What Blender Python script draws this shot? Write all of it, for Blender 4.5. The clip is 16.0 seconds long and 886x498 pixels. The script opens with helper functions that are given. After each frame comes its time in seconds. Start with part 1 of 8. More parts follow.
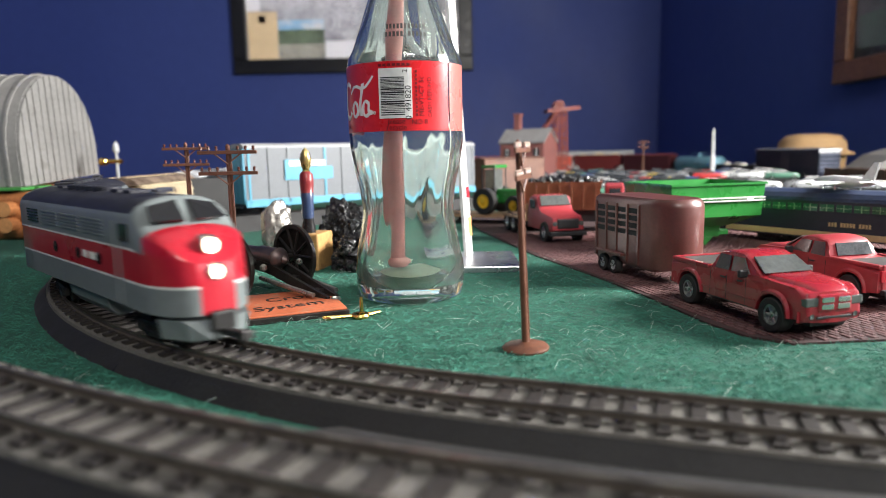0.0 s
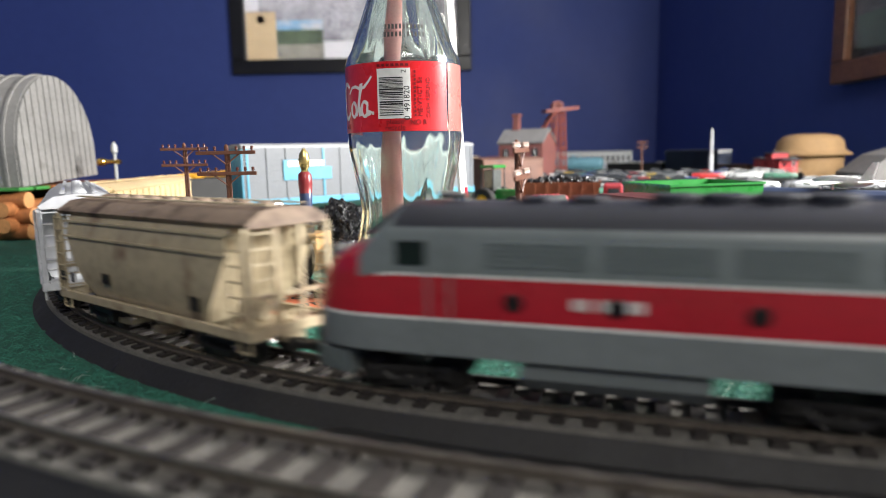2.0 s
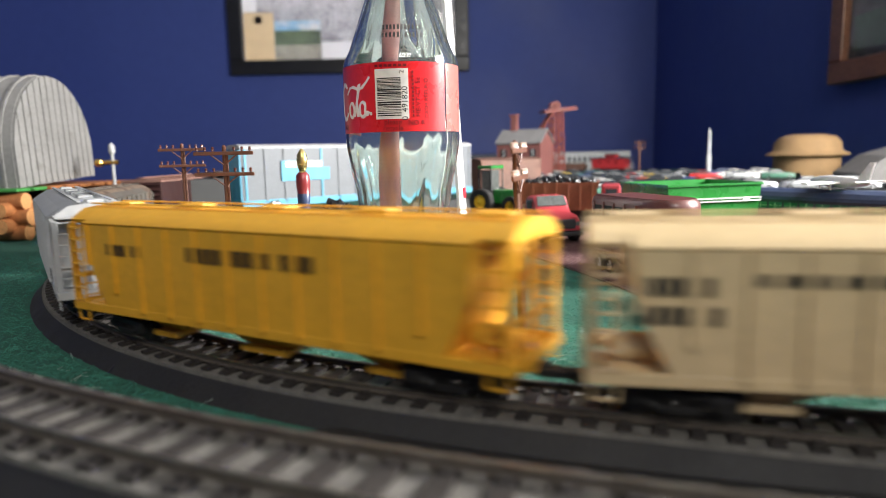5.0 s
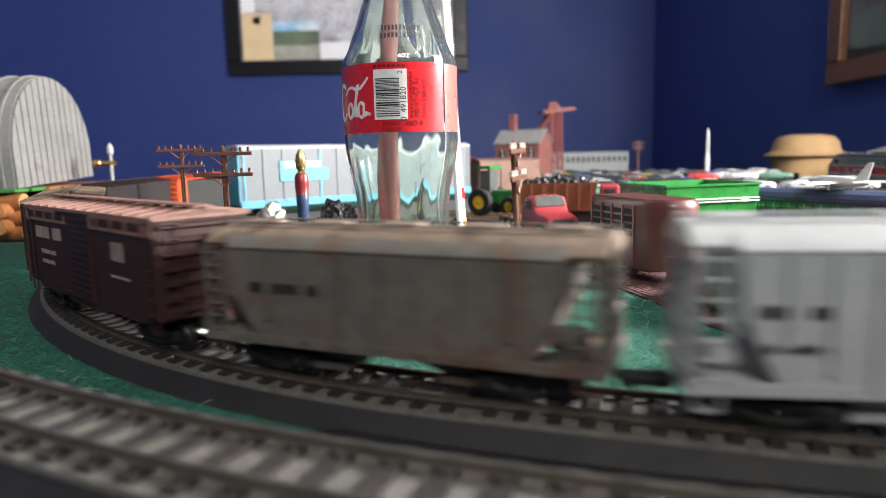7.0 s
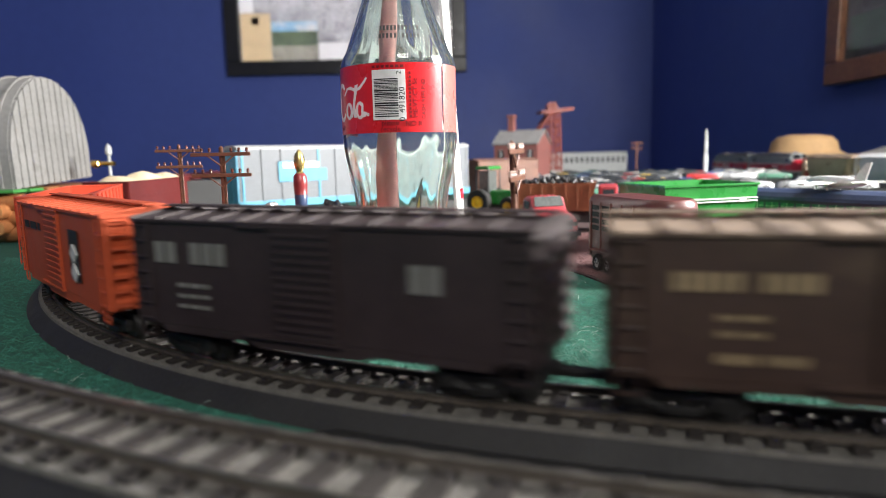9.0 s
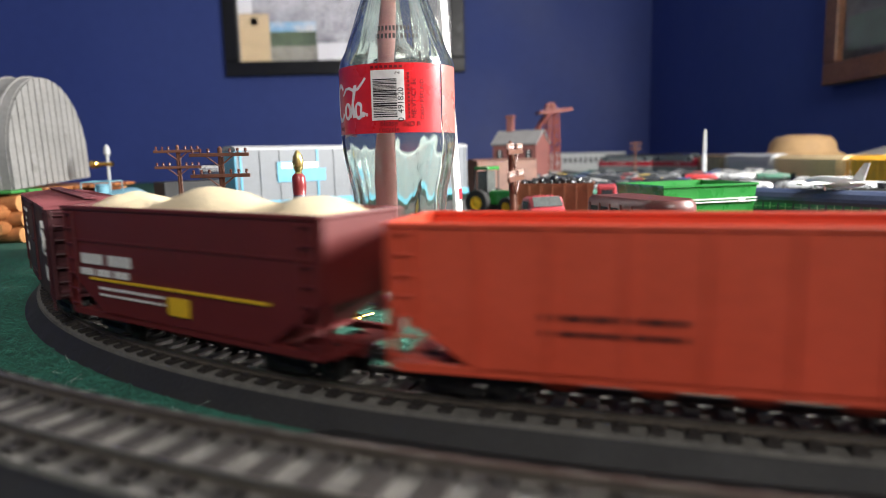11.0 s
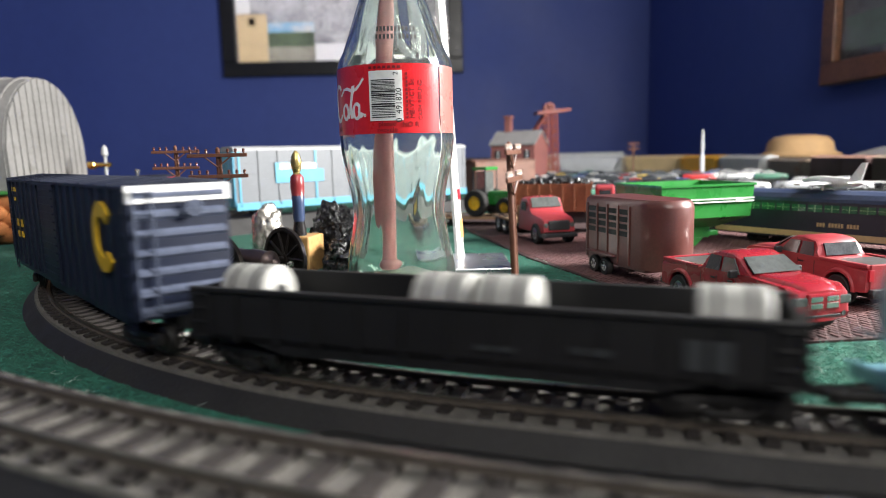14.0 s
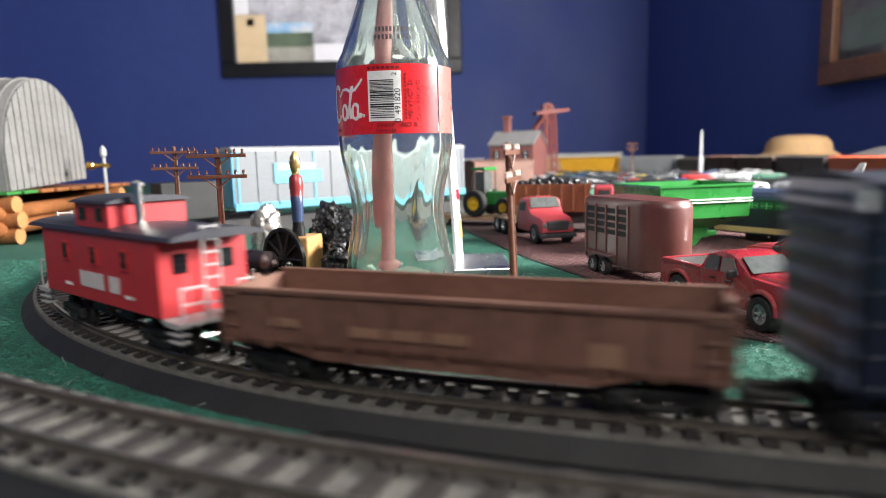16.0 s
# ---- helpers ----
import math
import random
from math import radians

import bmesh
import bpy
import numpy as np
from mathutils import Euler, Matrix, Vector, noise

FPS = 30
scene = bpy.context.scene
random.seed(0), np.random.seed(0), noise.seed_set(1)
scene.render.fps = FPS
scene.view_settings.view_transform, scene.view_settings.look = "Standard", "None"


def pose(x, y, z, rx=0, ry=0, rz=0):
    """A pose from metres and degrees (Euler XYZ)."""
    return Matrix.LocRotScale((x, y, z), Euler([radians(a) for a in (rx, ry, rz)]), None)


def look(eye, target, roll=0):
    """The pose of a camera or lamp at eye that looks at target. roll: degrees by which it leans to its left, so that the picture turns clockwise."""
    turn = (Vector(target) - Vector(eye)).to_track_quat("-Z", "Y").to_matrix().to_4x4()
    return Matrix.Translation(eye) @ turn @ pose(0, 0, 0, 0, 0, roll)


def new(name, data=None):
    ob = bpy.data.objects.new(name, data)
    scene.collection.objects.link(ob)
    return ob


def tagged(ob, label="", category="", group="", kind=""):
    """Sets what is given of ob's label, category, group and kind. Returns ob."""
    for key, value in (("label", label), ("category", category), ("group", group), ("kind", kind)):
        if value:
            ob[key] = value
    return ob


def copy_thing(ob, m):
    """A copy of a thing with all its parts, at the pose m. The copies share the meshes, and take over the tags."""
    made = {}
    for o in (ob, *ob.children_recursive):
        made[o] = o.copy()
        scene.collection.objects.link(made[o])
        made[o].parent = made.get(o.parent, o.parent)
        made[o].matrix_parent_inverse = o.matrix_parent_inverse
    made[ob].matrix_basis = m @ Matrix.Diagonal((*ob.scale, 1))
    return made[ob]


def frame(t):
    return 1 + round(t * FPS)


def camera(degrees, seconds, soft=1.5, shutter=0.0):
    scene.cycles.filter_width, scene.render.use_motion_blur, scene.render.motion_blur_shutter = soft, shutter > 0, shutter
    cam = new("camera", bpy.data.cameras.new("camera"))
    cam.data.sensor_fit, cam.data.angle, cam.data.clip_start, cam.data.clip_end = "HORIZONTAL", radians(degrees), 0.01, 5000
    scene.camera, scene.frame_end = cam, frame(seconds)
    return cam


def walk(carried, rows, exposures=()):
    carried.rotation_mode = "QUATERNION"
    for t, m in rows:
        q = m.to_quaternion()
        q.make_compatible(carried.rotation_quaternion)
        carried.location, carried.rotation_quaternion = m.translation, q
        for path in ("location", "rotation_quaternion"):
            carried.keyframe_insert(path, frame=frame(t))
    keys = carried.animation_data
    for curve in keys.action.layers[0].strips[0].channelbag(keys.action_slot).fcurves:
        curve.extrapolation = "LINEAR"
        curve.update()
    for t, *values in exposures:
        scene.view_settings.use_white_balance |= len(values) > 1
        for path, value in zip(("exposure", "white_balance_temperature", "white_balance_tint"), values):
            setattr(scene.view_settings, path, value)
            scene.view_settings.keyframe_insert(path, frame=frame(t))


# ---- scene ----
# ---------- camera ----------
CAM_Z = 0.0791
cam = camera(68.1, 16.0, soft=0.9, shutter=0.6)


def cam_pose(yaw, pitch, roll):
    d = Vector((math.sin(radians(yaw)) * math.cos(radians(pitch)), math.cos(radians(yaw)) * math.cos(radians(pitch)), -math.sin(radians(pitch))))
    eye = Vector((0, 0, CAM_Z))
    return look(eye, eye + d, roll)


walk(cam, [(0.0, cam_pose(0.0, 8.39, -1.20)), (4.0, cam_pose(0.22, 8.35, -1.26)), (8.0, cam_pose(0.45, 8.29, -1.32)),
           (12.0, cam_pose(0.66, 8.24, -1.38)), (16.0, cam_pose(0.86, 8.19, -1.44))], exposures=[(0.0, -0.10), (1.5, -0.01), (3.0, -0.08), (6.5, 0.08), (8.5, 0.15), (11.5, -0.04), (13.5, 0.12), (14.0, 0.02), (15.0, -0.06), (15.5, 0.26), (16.0, 0.24)])
cam.data.dof.use_dof = True
cam.data.dof.focus_distance = 0.34
cam.data.dof.aperture_fstop = 9.5

# ---------- light ----------
world = bpy.data.worlds.new("world")
scene.world = world
world.use_nodes = True
bg = world.node_tree.nodes["Background"]
bg.inputs[0].default_value = (0.75, 0.85, 1.0, 1)
bg.inputs[1].default_value = 0.3


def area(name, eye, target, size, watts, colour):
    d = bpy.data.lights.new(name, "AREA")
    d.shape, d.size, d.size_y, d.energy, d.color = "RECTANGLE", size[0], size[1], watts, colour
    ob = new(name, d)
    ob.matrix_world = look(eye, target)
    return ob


# daylight in the window's opening, and an added fill light behind the camera
area("window_light", (1.00, 0.36, 0.47), (-0.4, 0.95, 0.08), (0.40, 0.34), 56, (1.0, 0.97, 0.93))
area("front_fill", (0.30, -1.15, 1.20), (0.15, 1.0, 0.1), (0.6, 0.6), 19, (1.0, 0.96, 0.90))

# ---------- materials ----------
MATS = {}


def mat(name, colour, rough=0.5, metal=0.0, vary=0.12, scale=40.0, bump=0.0, bump_scale=None, coat=0.0, spots=None, rnd=0.0, trans=0.0):
    """A procedural surface: colour broken up at two scales, fine relief, optional stain colour (spots)."""
    if name in MATS:
        return MATS[name]
    m = bpy.data.materials.new(name)
    m.use_nodes = True
    nt = m.node_tree
    b = nt.nodes["Principled BSDF"]
    L = nt.links.new
    tc = nt.nodes.new("ShaderNodeTexCoord")
    n1 = nt.nodes.new("ShaderNodeTexNoise")
    n1.inputs["Scale"].default_value, n1.inputs["Detail"].default_value = scale, 5
    n2 = nt.nodes.new("ShaderNodeTexNoise")
    n2.inputs["Scale"].default_value, n2.inputs["Detail"].default_value = scale * 9, 3
    L(tc.outputs["Object"], n1.inputs["Vector"])
    L(tc.outputs["Object"], n2.inputs["Vector"])
    add = nt.nodes.new("ShaderNodeMath")
    add.operation = "ADD"
    L(n1.outputs["Fac"], add.inputs[0])
    L(n2.outputs["Fac"], add.inputs[1])
    mr = nt.nodes.new("ShaderNodeMapRange")
    mr.inputs[1].default_value, mr.inputs[2].default_value = 0.7, 1.3
    mr.inputs[3].default_value, mr.inputs[4].default_value = 1 - vary, 1 + vary
    L(add.outputs[0], mr.inputs[0])
    val = mr.outputs[0]
    if rnd:
        oi = nt.nodes.new("ShaderNodeObjectInfo")
        r2 = nt.nodes.new("ShaderNodeMapRange")
        r2.inputs[3].default_value, r2.inputs[4].default_value = 1 - rnd, 1 + rnd
        L(oi.outputs["Random"], r2.inputs[0])
        mu = nt.nodes.new("ShaderNodeMath")
        mu.operation = "MULTIPLY"
        L(val, mu.inputs[0])
        L(r2.outputs[0], mu.inputs[1])
        val = mu.outputs[0]
    mul = nt.nodes.new("ShaderNodeVectorMath")
    mul.operation = "SCALE"
    mul.inputs[0].default_value = colour
    L(val, mul.inputs["Scale"])
    out = mul.outputs[0]
    if spots:
        n3 = nt.nodes.new("ShaderNodeTexNoise")
        n3.inputs["Scale"].default_value, n3.inputs["Detail"].default_value = spots[1], 6
        L(tc.outputs["Object"], n3.inputs["Vector"])
        cr = nt.nodes.new("ShaderNodeMapRange")
        cr.inputs[1].default_value, cr.inputs[2].default_value = spots[2], spots[2] + 0.15
        L(n3.outputs["Fac"], cr.inputs[0])
        mx = nt.nodes.new("ShaderNodeMix")
        mx.data_type = "RGBA"
        L(cr.outputs[0], mx.inputs["Factor"])
        L(out, mx.inputs["A"])
        mx.inputs["B"].default_value = (*spots[0], 1)
        out = mx.outputs["Result"]
    L(out, b.inputs["Base Color"])
    rr = nt.nodes.new("ShaderNodeMapRange")
    rr.inputs[1].default_value, rr.inputs[2].default_value = 0.3, 0.7
    rr.inputs[3].default_value, rr.inputs[4].default_value = max(0.03, rough - 0.08), min(1, rough + 0.08)
    L(n1.outputs["Fac"], rr.inputs[0])
    L(rr.outputs[0], b.inputs["Roughness"])
    b.inputs["Metallic"].default_value = metal
    b.inputs["Coat Weight"].default_value = coat
    if trans:
        b.inputs["Transmission Weight"].default_value = trans
    if bump:
        bp = nt.nodes.new("ShaderNodeBump")
        bp.inputs["Strength"].default_value, bp.inputs["Distance"].default_value = bump, 0.0006
        if bump_scale:
            n4 = nt.nodes.new("ShaderNodeTexNoise")
            n4.inputs["Scale"].default_value, n4.inputs["Detail"].default_value = bump_scale, 4
            L(tc.outputs["Object"], n4.inputs["Vector"])
            L(n4.outputs["Fac"], bp.inputs["Height"])
        else:
            L(n2.outputs["Fac"], bp.inputs["Height"])
        L(bp.outputs[0], b.inputs["Normal"])
    MATS[name] = m
    return m


def glow(name, colour, strength):
    m = mat(name, colour, 0.3)
    b = m.node_tree.nodes["Principled BSDF"]
    b.inputs["Emission Color"].default_value = (*colour, 1)
    b.inputs["Emission Strength"].default_value = strength
    return m


def glass(name, colour, rough=0.02, ior=1.5):
    m = bpy.data.materials.new(name)
    m.use_nodes = True
    b = m.node_tree.nodes["Principled BSDF"]
    b.inputs["Base Color"].default_value = (*colour, 1)
    b.inputs["Roughness"].default_value = rough
    b.inputs["Transmission Weight"].default_value = 1.0
    b.inputs["IOR"].default_value = ior
    MATS[name] = m
    return m


FELT = mat("green_felt", (0.015, 0.096, 0.064), 0.95, vary=0.35, scale=60, bump=0.9, bump_scale=1400)
ROADBED = mat("roadbed_plastic", (0.014, 0.0135, 0.0135), 0.68, vary=0.3, scale=70, bump=0.35, bump_scale=900, spots=((0.07, 0.07, 0.07), 900, 0.68))
BALLAST = mat("grey_ballast", (0.125, 0.118, 0.105), 0.8, vary=0.4, scale=250, bump=0.9, bump_scale=1800)
TIE = mat("tie_plastic", (0.026, 0.022, 0.020), 0.6, vary=0.25, scale=200, rnd=0.15)
RAIL = mat("rail_metal", (0.25, 0.23, 0.20), 0.35, 0.9, vary=0.2, scale=120)
RAILWEB = mat("rail_brown", (0.10, 0.085, 0.070), 0.55, 0.3, vary=0.2, scale=120)
WALL = mat("blue_wall_paint", (0.046, 0.076, 0.29), 0.6, vary=0.06, scale=3, bump=0.25, bump_scale=220)
WHITE = mat("white_paint", (0.75, 0.75, 0.74), 0.5, vary=0.05, scale=30)
BLACK = mat("black_plastic", (0.012, 0.012, 0.013), 0.45, vary=0.2, scale=90)
TRUCKBLACK = mat("wheel_black", (0.01, 0.0095, 0.009), 0.55, vary=0.25, scale=150)
STEEL = mat("wheel_steel", (0.4, 0.39, 0.37), 0.3, 1.0, vary=0.1, scale=150)
CARPET = mat("room_floor", (0.16, 0.12, 0.09), 0.9, vary=0.2, scale=20)
CEIL = mat("ceiling_white", (0.78, 0.77, 0.74), 0.8, vary=0.03, scale=8, bump=0.3, bump_scale=90)
WOODT = mat("table_wood", (0.22, 0.13, 0.07), 0.55, vary=0.2, scale=12)

# ---------- mesh helpers ----------


def empty(name, m=None):
    ob = new(name)
    ob.empty_display_size = 0.02
    if m is not None:
        ob.matrix_world = m
    return ob


def part(name, bm, material, parent=None, label="", smooth=False, angle=40):
    me = bpy.data.meshes.new(name)
    bmesh.ops.recalc_face_normals(bm, faces=bm.faces)
    bm.to_mesh(me)
    bm.free()
    for mm in (material if isinstance(material, (list, tuple)) else [material]):
        me.materials.append(mm)
    if smooth:
        me.polygons.foreach_set("use_smooth", [True] * len(me.polygons))
        me.set_sharp_from_angle(angle=radians(angle))
    ob = new(name, me)
    if parent is not None:
        ob.parent = parent
    if label:
        tagged(ob, label)
    return ob


def box(bm, x0, x1, y0, y1, z0, z1, bevel=0.0, mi=0, taper=(0, 0), m=None):
    """A block; taper draws the top in by that much in x and y."""
    tx, ty = taper
    co = [(x0, y0, z0), (x1, y0, z0), (x1, y1, z0), (x0, y1, z0), (x0 + tx, y0 + ty, z1), (x1 - tx, y0 + ty, z1), (x1 - tx, y1 - ty, z1), (x0 + tx, y1 - ty, z1)]
    vs = [bm.verts.new(Vector(c) if m is None else m @ Vector(c)) for c in co]
    fs = [bm.faces.new([vs[i] for i in f]) for f in ((3, 2, 1, 0), (4, 5, 6, 7), (0, 1, 5, 4), (1, 2, 6, 5), (2, 3, 7, 6), (3, 0, 4, 7))]
    for f in fs:
        f.material_index = mi
    if bevel:
        es = list({e for f in fs for e in f.edges})
        r = bmesh.ops.bevel(bm, geom=es, offset=bevel, segments=2, affect="EDGES", profile=0.5)
        for f in r["faces"]:
            f.material_index = mi
    return vs


def rod(bm, a, b, r, n=10, r2=None, mi=0):
    """A round bar from a to b."""
    a, b = Vector(a), Vector(b)
    r2 = r if r2 is None else r2
    q = (b - a).to_track_quat("Z", "Y")
    ra, rb = [], []
    for i in range(n):
        u = Vector((math.cos(2 * math.pi * i / n), math.sin(2 * math.pi * i / n), 0))
        ra.append(bm.verts.new(a + q @ (u * r)))
        rb.append(bm.verts.new(b + q @ (u * r2)))
    fs = [bm.faces.new((ra[i], ra[(i + 1) % n], rb[(i + 1) % n], rb[i])) for i in range(n)]
    fs.append(bm.faces.new(ra[::-1]))
    fs.append(bm.faces.new(rb))
    for f in fs:
        f.material_index = mi


def lathe(bm, prof, n=24, m=None, axis="Z", mi=0):
    """A turned shape from (radius, height) pairs."""
    rings = []
    for r, h in prof:
        ring = []
        for i in range(n):
            a = 2 * math.pi * i / n
            c = {"Z": (r * math.cos(a), r * math.sin(a), h), "X": (h, r * math.cos(a), r * math.sin(a)), "Y": (r * math.cos(a), h, r * math.sin(a))}[axis]
            ring.append(bm.verts.new(Vector(c) if m is None else m @ Vector(c)))
        rings.append(ring)
    for p, q in zip(rings, rings[1:]):
        for i in range(n):
            f = bm.faces.new((p[i], p[(i + 1) % n], q[(i + 1) % n], q[i]))
            f.material_index = mi
    for ring in (rings[0], rings[-1]):
        f = bm.faces.new(ring)
        f.material_index = mi


def prism(bm, prof, x0, x1, axis="X", mi=0, m=None, caps=True):
    """A profile of (y, z) pairs drawn out from x0 to x1."""
    def at(x, p):
        c = {"X": (x, p[0], p[1]), "Y": (p[0], x, p[1]), "Z": (p[0], p[1], x)}[axis]
        return Vector(c) if m is None else m @ Vector(c)
    a = [bm.verts.new(at(x0, p)) for p in prof]
    b = [bm.verts.new(at(x1, p)) for p in prof]
    n = len(prof)
    fs = [bm.faces.new((a[i], a[(i + 1) % n], b[(i + 1) % n], b[i])) for i in range(n)]
    if caps:
        fs += [bm.faces.new(a[::-1]), bm.faces.new(b)]
    for f in fs:
        f.material_index = mi
    return fs


def loft(bm, rings, closed=True, caps=True, mi=0):
    """Skin over rings of points."""
    vr = [[bm.verts.new(c) for c in ring] for ring in rings]
    n = len(vr[0])
    for p, q in zip(vr, vr[1:]):
        for i in range(n if closed else n - 1):
            f = bm.faces.new((p[i], p[(i + 1) % n], q[(i + 1) % n], q[i]))
            f.material_index = mi
    if caps:
        for ring in (vr[0][::-1], vr[-1]):
            f = bm.faces.new(ring)
            f.material_index = mi


def B():
    return bmesh.new()


def text_mesh(words, size, m, material, name, parent, label="", thick=0.0002, squeeze=1.0):
    cu = bpy.data.curves.new(name, "FONT")
    cu.body, cu.size, cu.extrude, cu.align_x, cu.align_y, cu.resolution_u = words, size, thick, "CENTER", "CENTER", 3
    tmp = bpy.data.objects.new("tmp", cu)
    scene.collection.objects.link(tmp)
    me = bpy.data.meshes.new_from_object(tmp.evaluated_get(bpy.context.evaluated_depsgraph_get()))
    bpy.data.objects.remove(tmp)
    me.transform(Matrix.Diagonal((squeeze, 1, 1, 1)))
    me.transform(m)
    me.materials.clear()
    me.materials.append(material)
    ob = new(name, me)
    if parent is not None:
        ob.parent = parent
    if label:
        tagged(ob, label)
    return ob


# ---------- track plan ----------
RAIL_Z = 0.0105
CX, CY, R1, A0 = 0.1545, 0.5831, 0.4221, -0.3316
SHORT = 0.07                                     # the short straight at the front
C2X, C2Y = CX + SHORT * math.cos(A0), CY + SHORT * math.sin(A0)
XL, XR, YT = CX - R1, C2X + R1, 1.52
RB = (XR - XL) / 2
SEG = [SHORT, (math.pi / 2 - A0) * R1, YT - C2Y, math.pi * RB, YT - CY, (math.pi / 2 + A0) * R1]
LOOP = sum(SEG)


def track(s):
    """Place and heading on the loop, s metres past the end of the front curve."""
    s = s % LOOP
    px, py = CX + R1 * math.sin(A0), CY - R1 * math.cos(A0)
    if s < SEG[0]:
        return px + s * math.cos(A0), py + s * math.sin(A0), A0
    s -= SEG[0]
    if s < SEG[1]:
        a = A0 + s / R1
        return C2X + R1 * math.sin(a), C2Y - R1 * math.cos(a), a
    s -= SEG[1]
    if s < SEG[2]:
        return XR, C2Y + s, math.pi / 2
    s -= SEG[2]
    if s < SEG[3]:
        a = s / RB
        return (XL + XR) / 2 + RB * math.cos(a), YT + RB * math.sin(a), math.pi / 2 + a
    s -= SEG[3]
    if s < SEG[4]:
        return XL, YT - s, 1.5 * math.pi
    s -= SEG[4]
    a = -math.pi / 2 + s / R1
    return CX + R1 * math.sin(a), CY - R1 * math.cos(a), 2 * math.pi + a


def sweep(bm, pts, prof, mi=0, closed=False):
    """Draws a profile of (offset to the outside, height) along (x, y, heading) places."""
    rings = []
    for x, y, h in pts:
        nx, ny = math.sin(h), -math.cos(h)
        rings.append([(x + nx * o, y + ny * o, z) for o, z in prof])
    if closed:
        rings.append(rings[0])
    loft(bm, rings, caps=not closed, mi=mi)


RAILPROF = [(-0.0012, -0.0021), (0.0012, -0.0021), (0.0012, -0.0017), (0.0004, -0.0015), (0.0004, -0.0007), (0.0006, -0.0005), (0.0006, 0.0), (-0.0006, 0.0), (-0.0006, -0.0005), (-0.0004, -0.0007), (-0.0004, -0.0015), (-0.0012, -0.0017)]


def lay_track(name, pts, label, seams=(), near=lambda i: False, tie_step=0.0089, pitch=0.004, closed=False, tie_half=0.0019, skirt=0.0222, raised=0.0):
    """Roadbed, ballast shoulder, ties and two rails along a list of places, evenly spaced by pitch metres."""
    root = tagged(empty(name), label, "model track", kind="structure")
    z = RAIL_Z + raised
    bm = B()
    sweep(bm, pts, [(skirt, raised), (0.0172, z - 0.0052), (0.0164, z - 0.0044), (-0.0164, z - 0.0044), (-0.0172, z - 0.0052), (-skirt, raised)], closed=closed)
    part("roadbed", bm, ROADBED, root, "moulded dark grey roadbed shoulder")
    bm = B()
    sweep(bm, pts, [(0.0162, z - 0.0046), (0.0158, z - 0.0032), (-0.0158, z - 0.0032), (-0.0162, z - 0.0046)], closed=closed)
    part("ballast", bm, BALLAST, root, "moulded ballast between the ties")
    for o in (-0.00825 - 0.0006, 0.00825 + 0.0006):
        bm = B()
        sweep(bm, pts, [(o + a, z + b) for a, b in RAILPROF], closed=closed)
        for f in bm.faces:
            c = f.calc_center_median()
            f.material_index = 0 if c.z > z - 0.0003 else 1
        part("rail", bm, [RAIL, RAILWEB], root)
    # ties
    base = B()
    box(base, -tie_half, tie_half, -0.0142, 0.0142, -0.0016, 0.0, 0.0)
    for o in (-0.0110, -0.0064, 0.0064, 0.0110):
        box(base, -0.0012, 0.0012, o - 0.0009, o + 0.0009, 0.0, 0.0006)
    me = bpy.data.meshes.new("tie")
    base.to_mesh(me)
    base.free()
    me.materials.append(TIE)
    rest = B()
    k = 0.0
    while k < (len(pts) - 1) * pitch:
        i = int(k / pitch)
        u = k / pitch - i
        (xa, ya, ha), (xb, yb, hb) = pts[i], pts[i + 1]
        x, y, h = xa + (xb - xa) * u, ya + (yb - ya) * u, ha + (hb - ha) * u
        k += tie_step
        m = Matrix.Translation((x, y, z - 0.0021)) @ Matrix.Rotation(h, 4, "Z")
        if near(x, y):
            ob = new("tie", me)
            ob.parent, ob.matrix_basis = root, m
        else:
            box(rest, -tie_half, tie_half, -0.0142, 0.0142, -0.0016, 0.0, m=m)
    part("ties", rest, TIE, root)["kind"] = "stuff"
    # joints between track sections
    for s in seams:
        x, y, h = pts[s]
        bm = B()
        m = Matrix.Translation((x, y, 0)) @ Matrix.Rotation(h, 4, "Z")
        prof = [(-skirt - 0.0004, 0.0), (-0.0165, z - 0.0049), (-0.0140, z - 0.0040), (0.0140, z - 0.0040), (0.0165, z - 0.0049), (skirt + 0.0004, 0.0)]
        prism(bm, prof, -0.0004, 0.0004, m=m)
        part("joint", bm, BLACK, root)
    return root


N = int(LOOP / 0.004)
main_pts = [track(i * LOOP / N) for i in range(N)]


# ---------- room and table ----------
def slab(name, x0, x1, y0, y1, z0, z1, material, label, category, kind="structure"):
    bm = B()
    box(bm, x0, x1, y0, y1, z0, z1)
    return tagged(part(name, bm, material), label, category, kind=kind)


FLOOR_Z = -0.76
WX0, WX1, WY0, WY1, TOP = -2.2, 0.963, -1.6, 2.95, 1.68
slab("floor", WX0, WX1, WY0, WY1, FLOOR_Z - 0.05, FLOOR_Z, CARPET, "brown carpeted floor of the room", "floor")
slab("ceiling", WX0, WX1, WY0, WY1, TOP, TOP + 0.05, CEIL, "plain white painted ceiling of the room", "ceiling")
slab("wall_north", WX0, WX1, WY1, WY1 + 0.1, FLOOR_Z, TOP, WALL, "deep blue painted wall behind the layout", "wall")
slab("wall_south", WX0, WX1, WY0 - 0.1, WY0, FLOOR_Z, TOP, WALL, "deep blue painted wall of the room", "wall")
slab("wall_west", WX0 - 0.1, WX0, WY0, WY1, FLOOR_Z, TOP, WALL, "deep blue painted side wall", "wall")
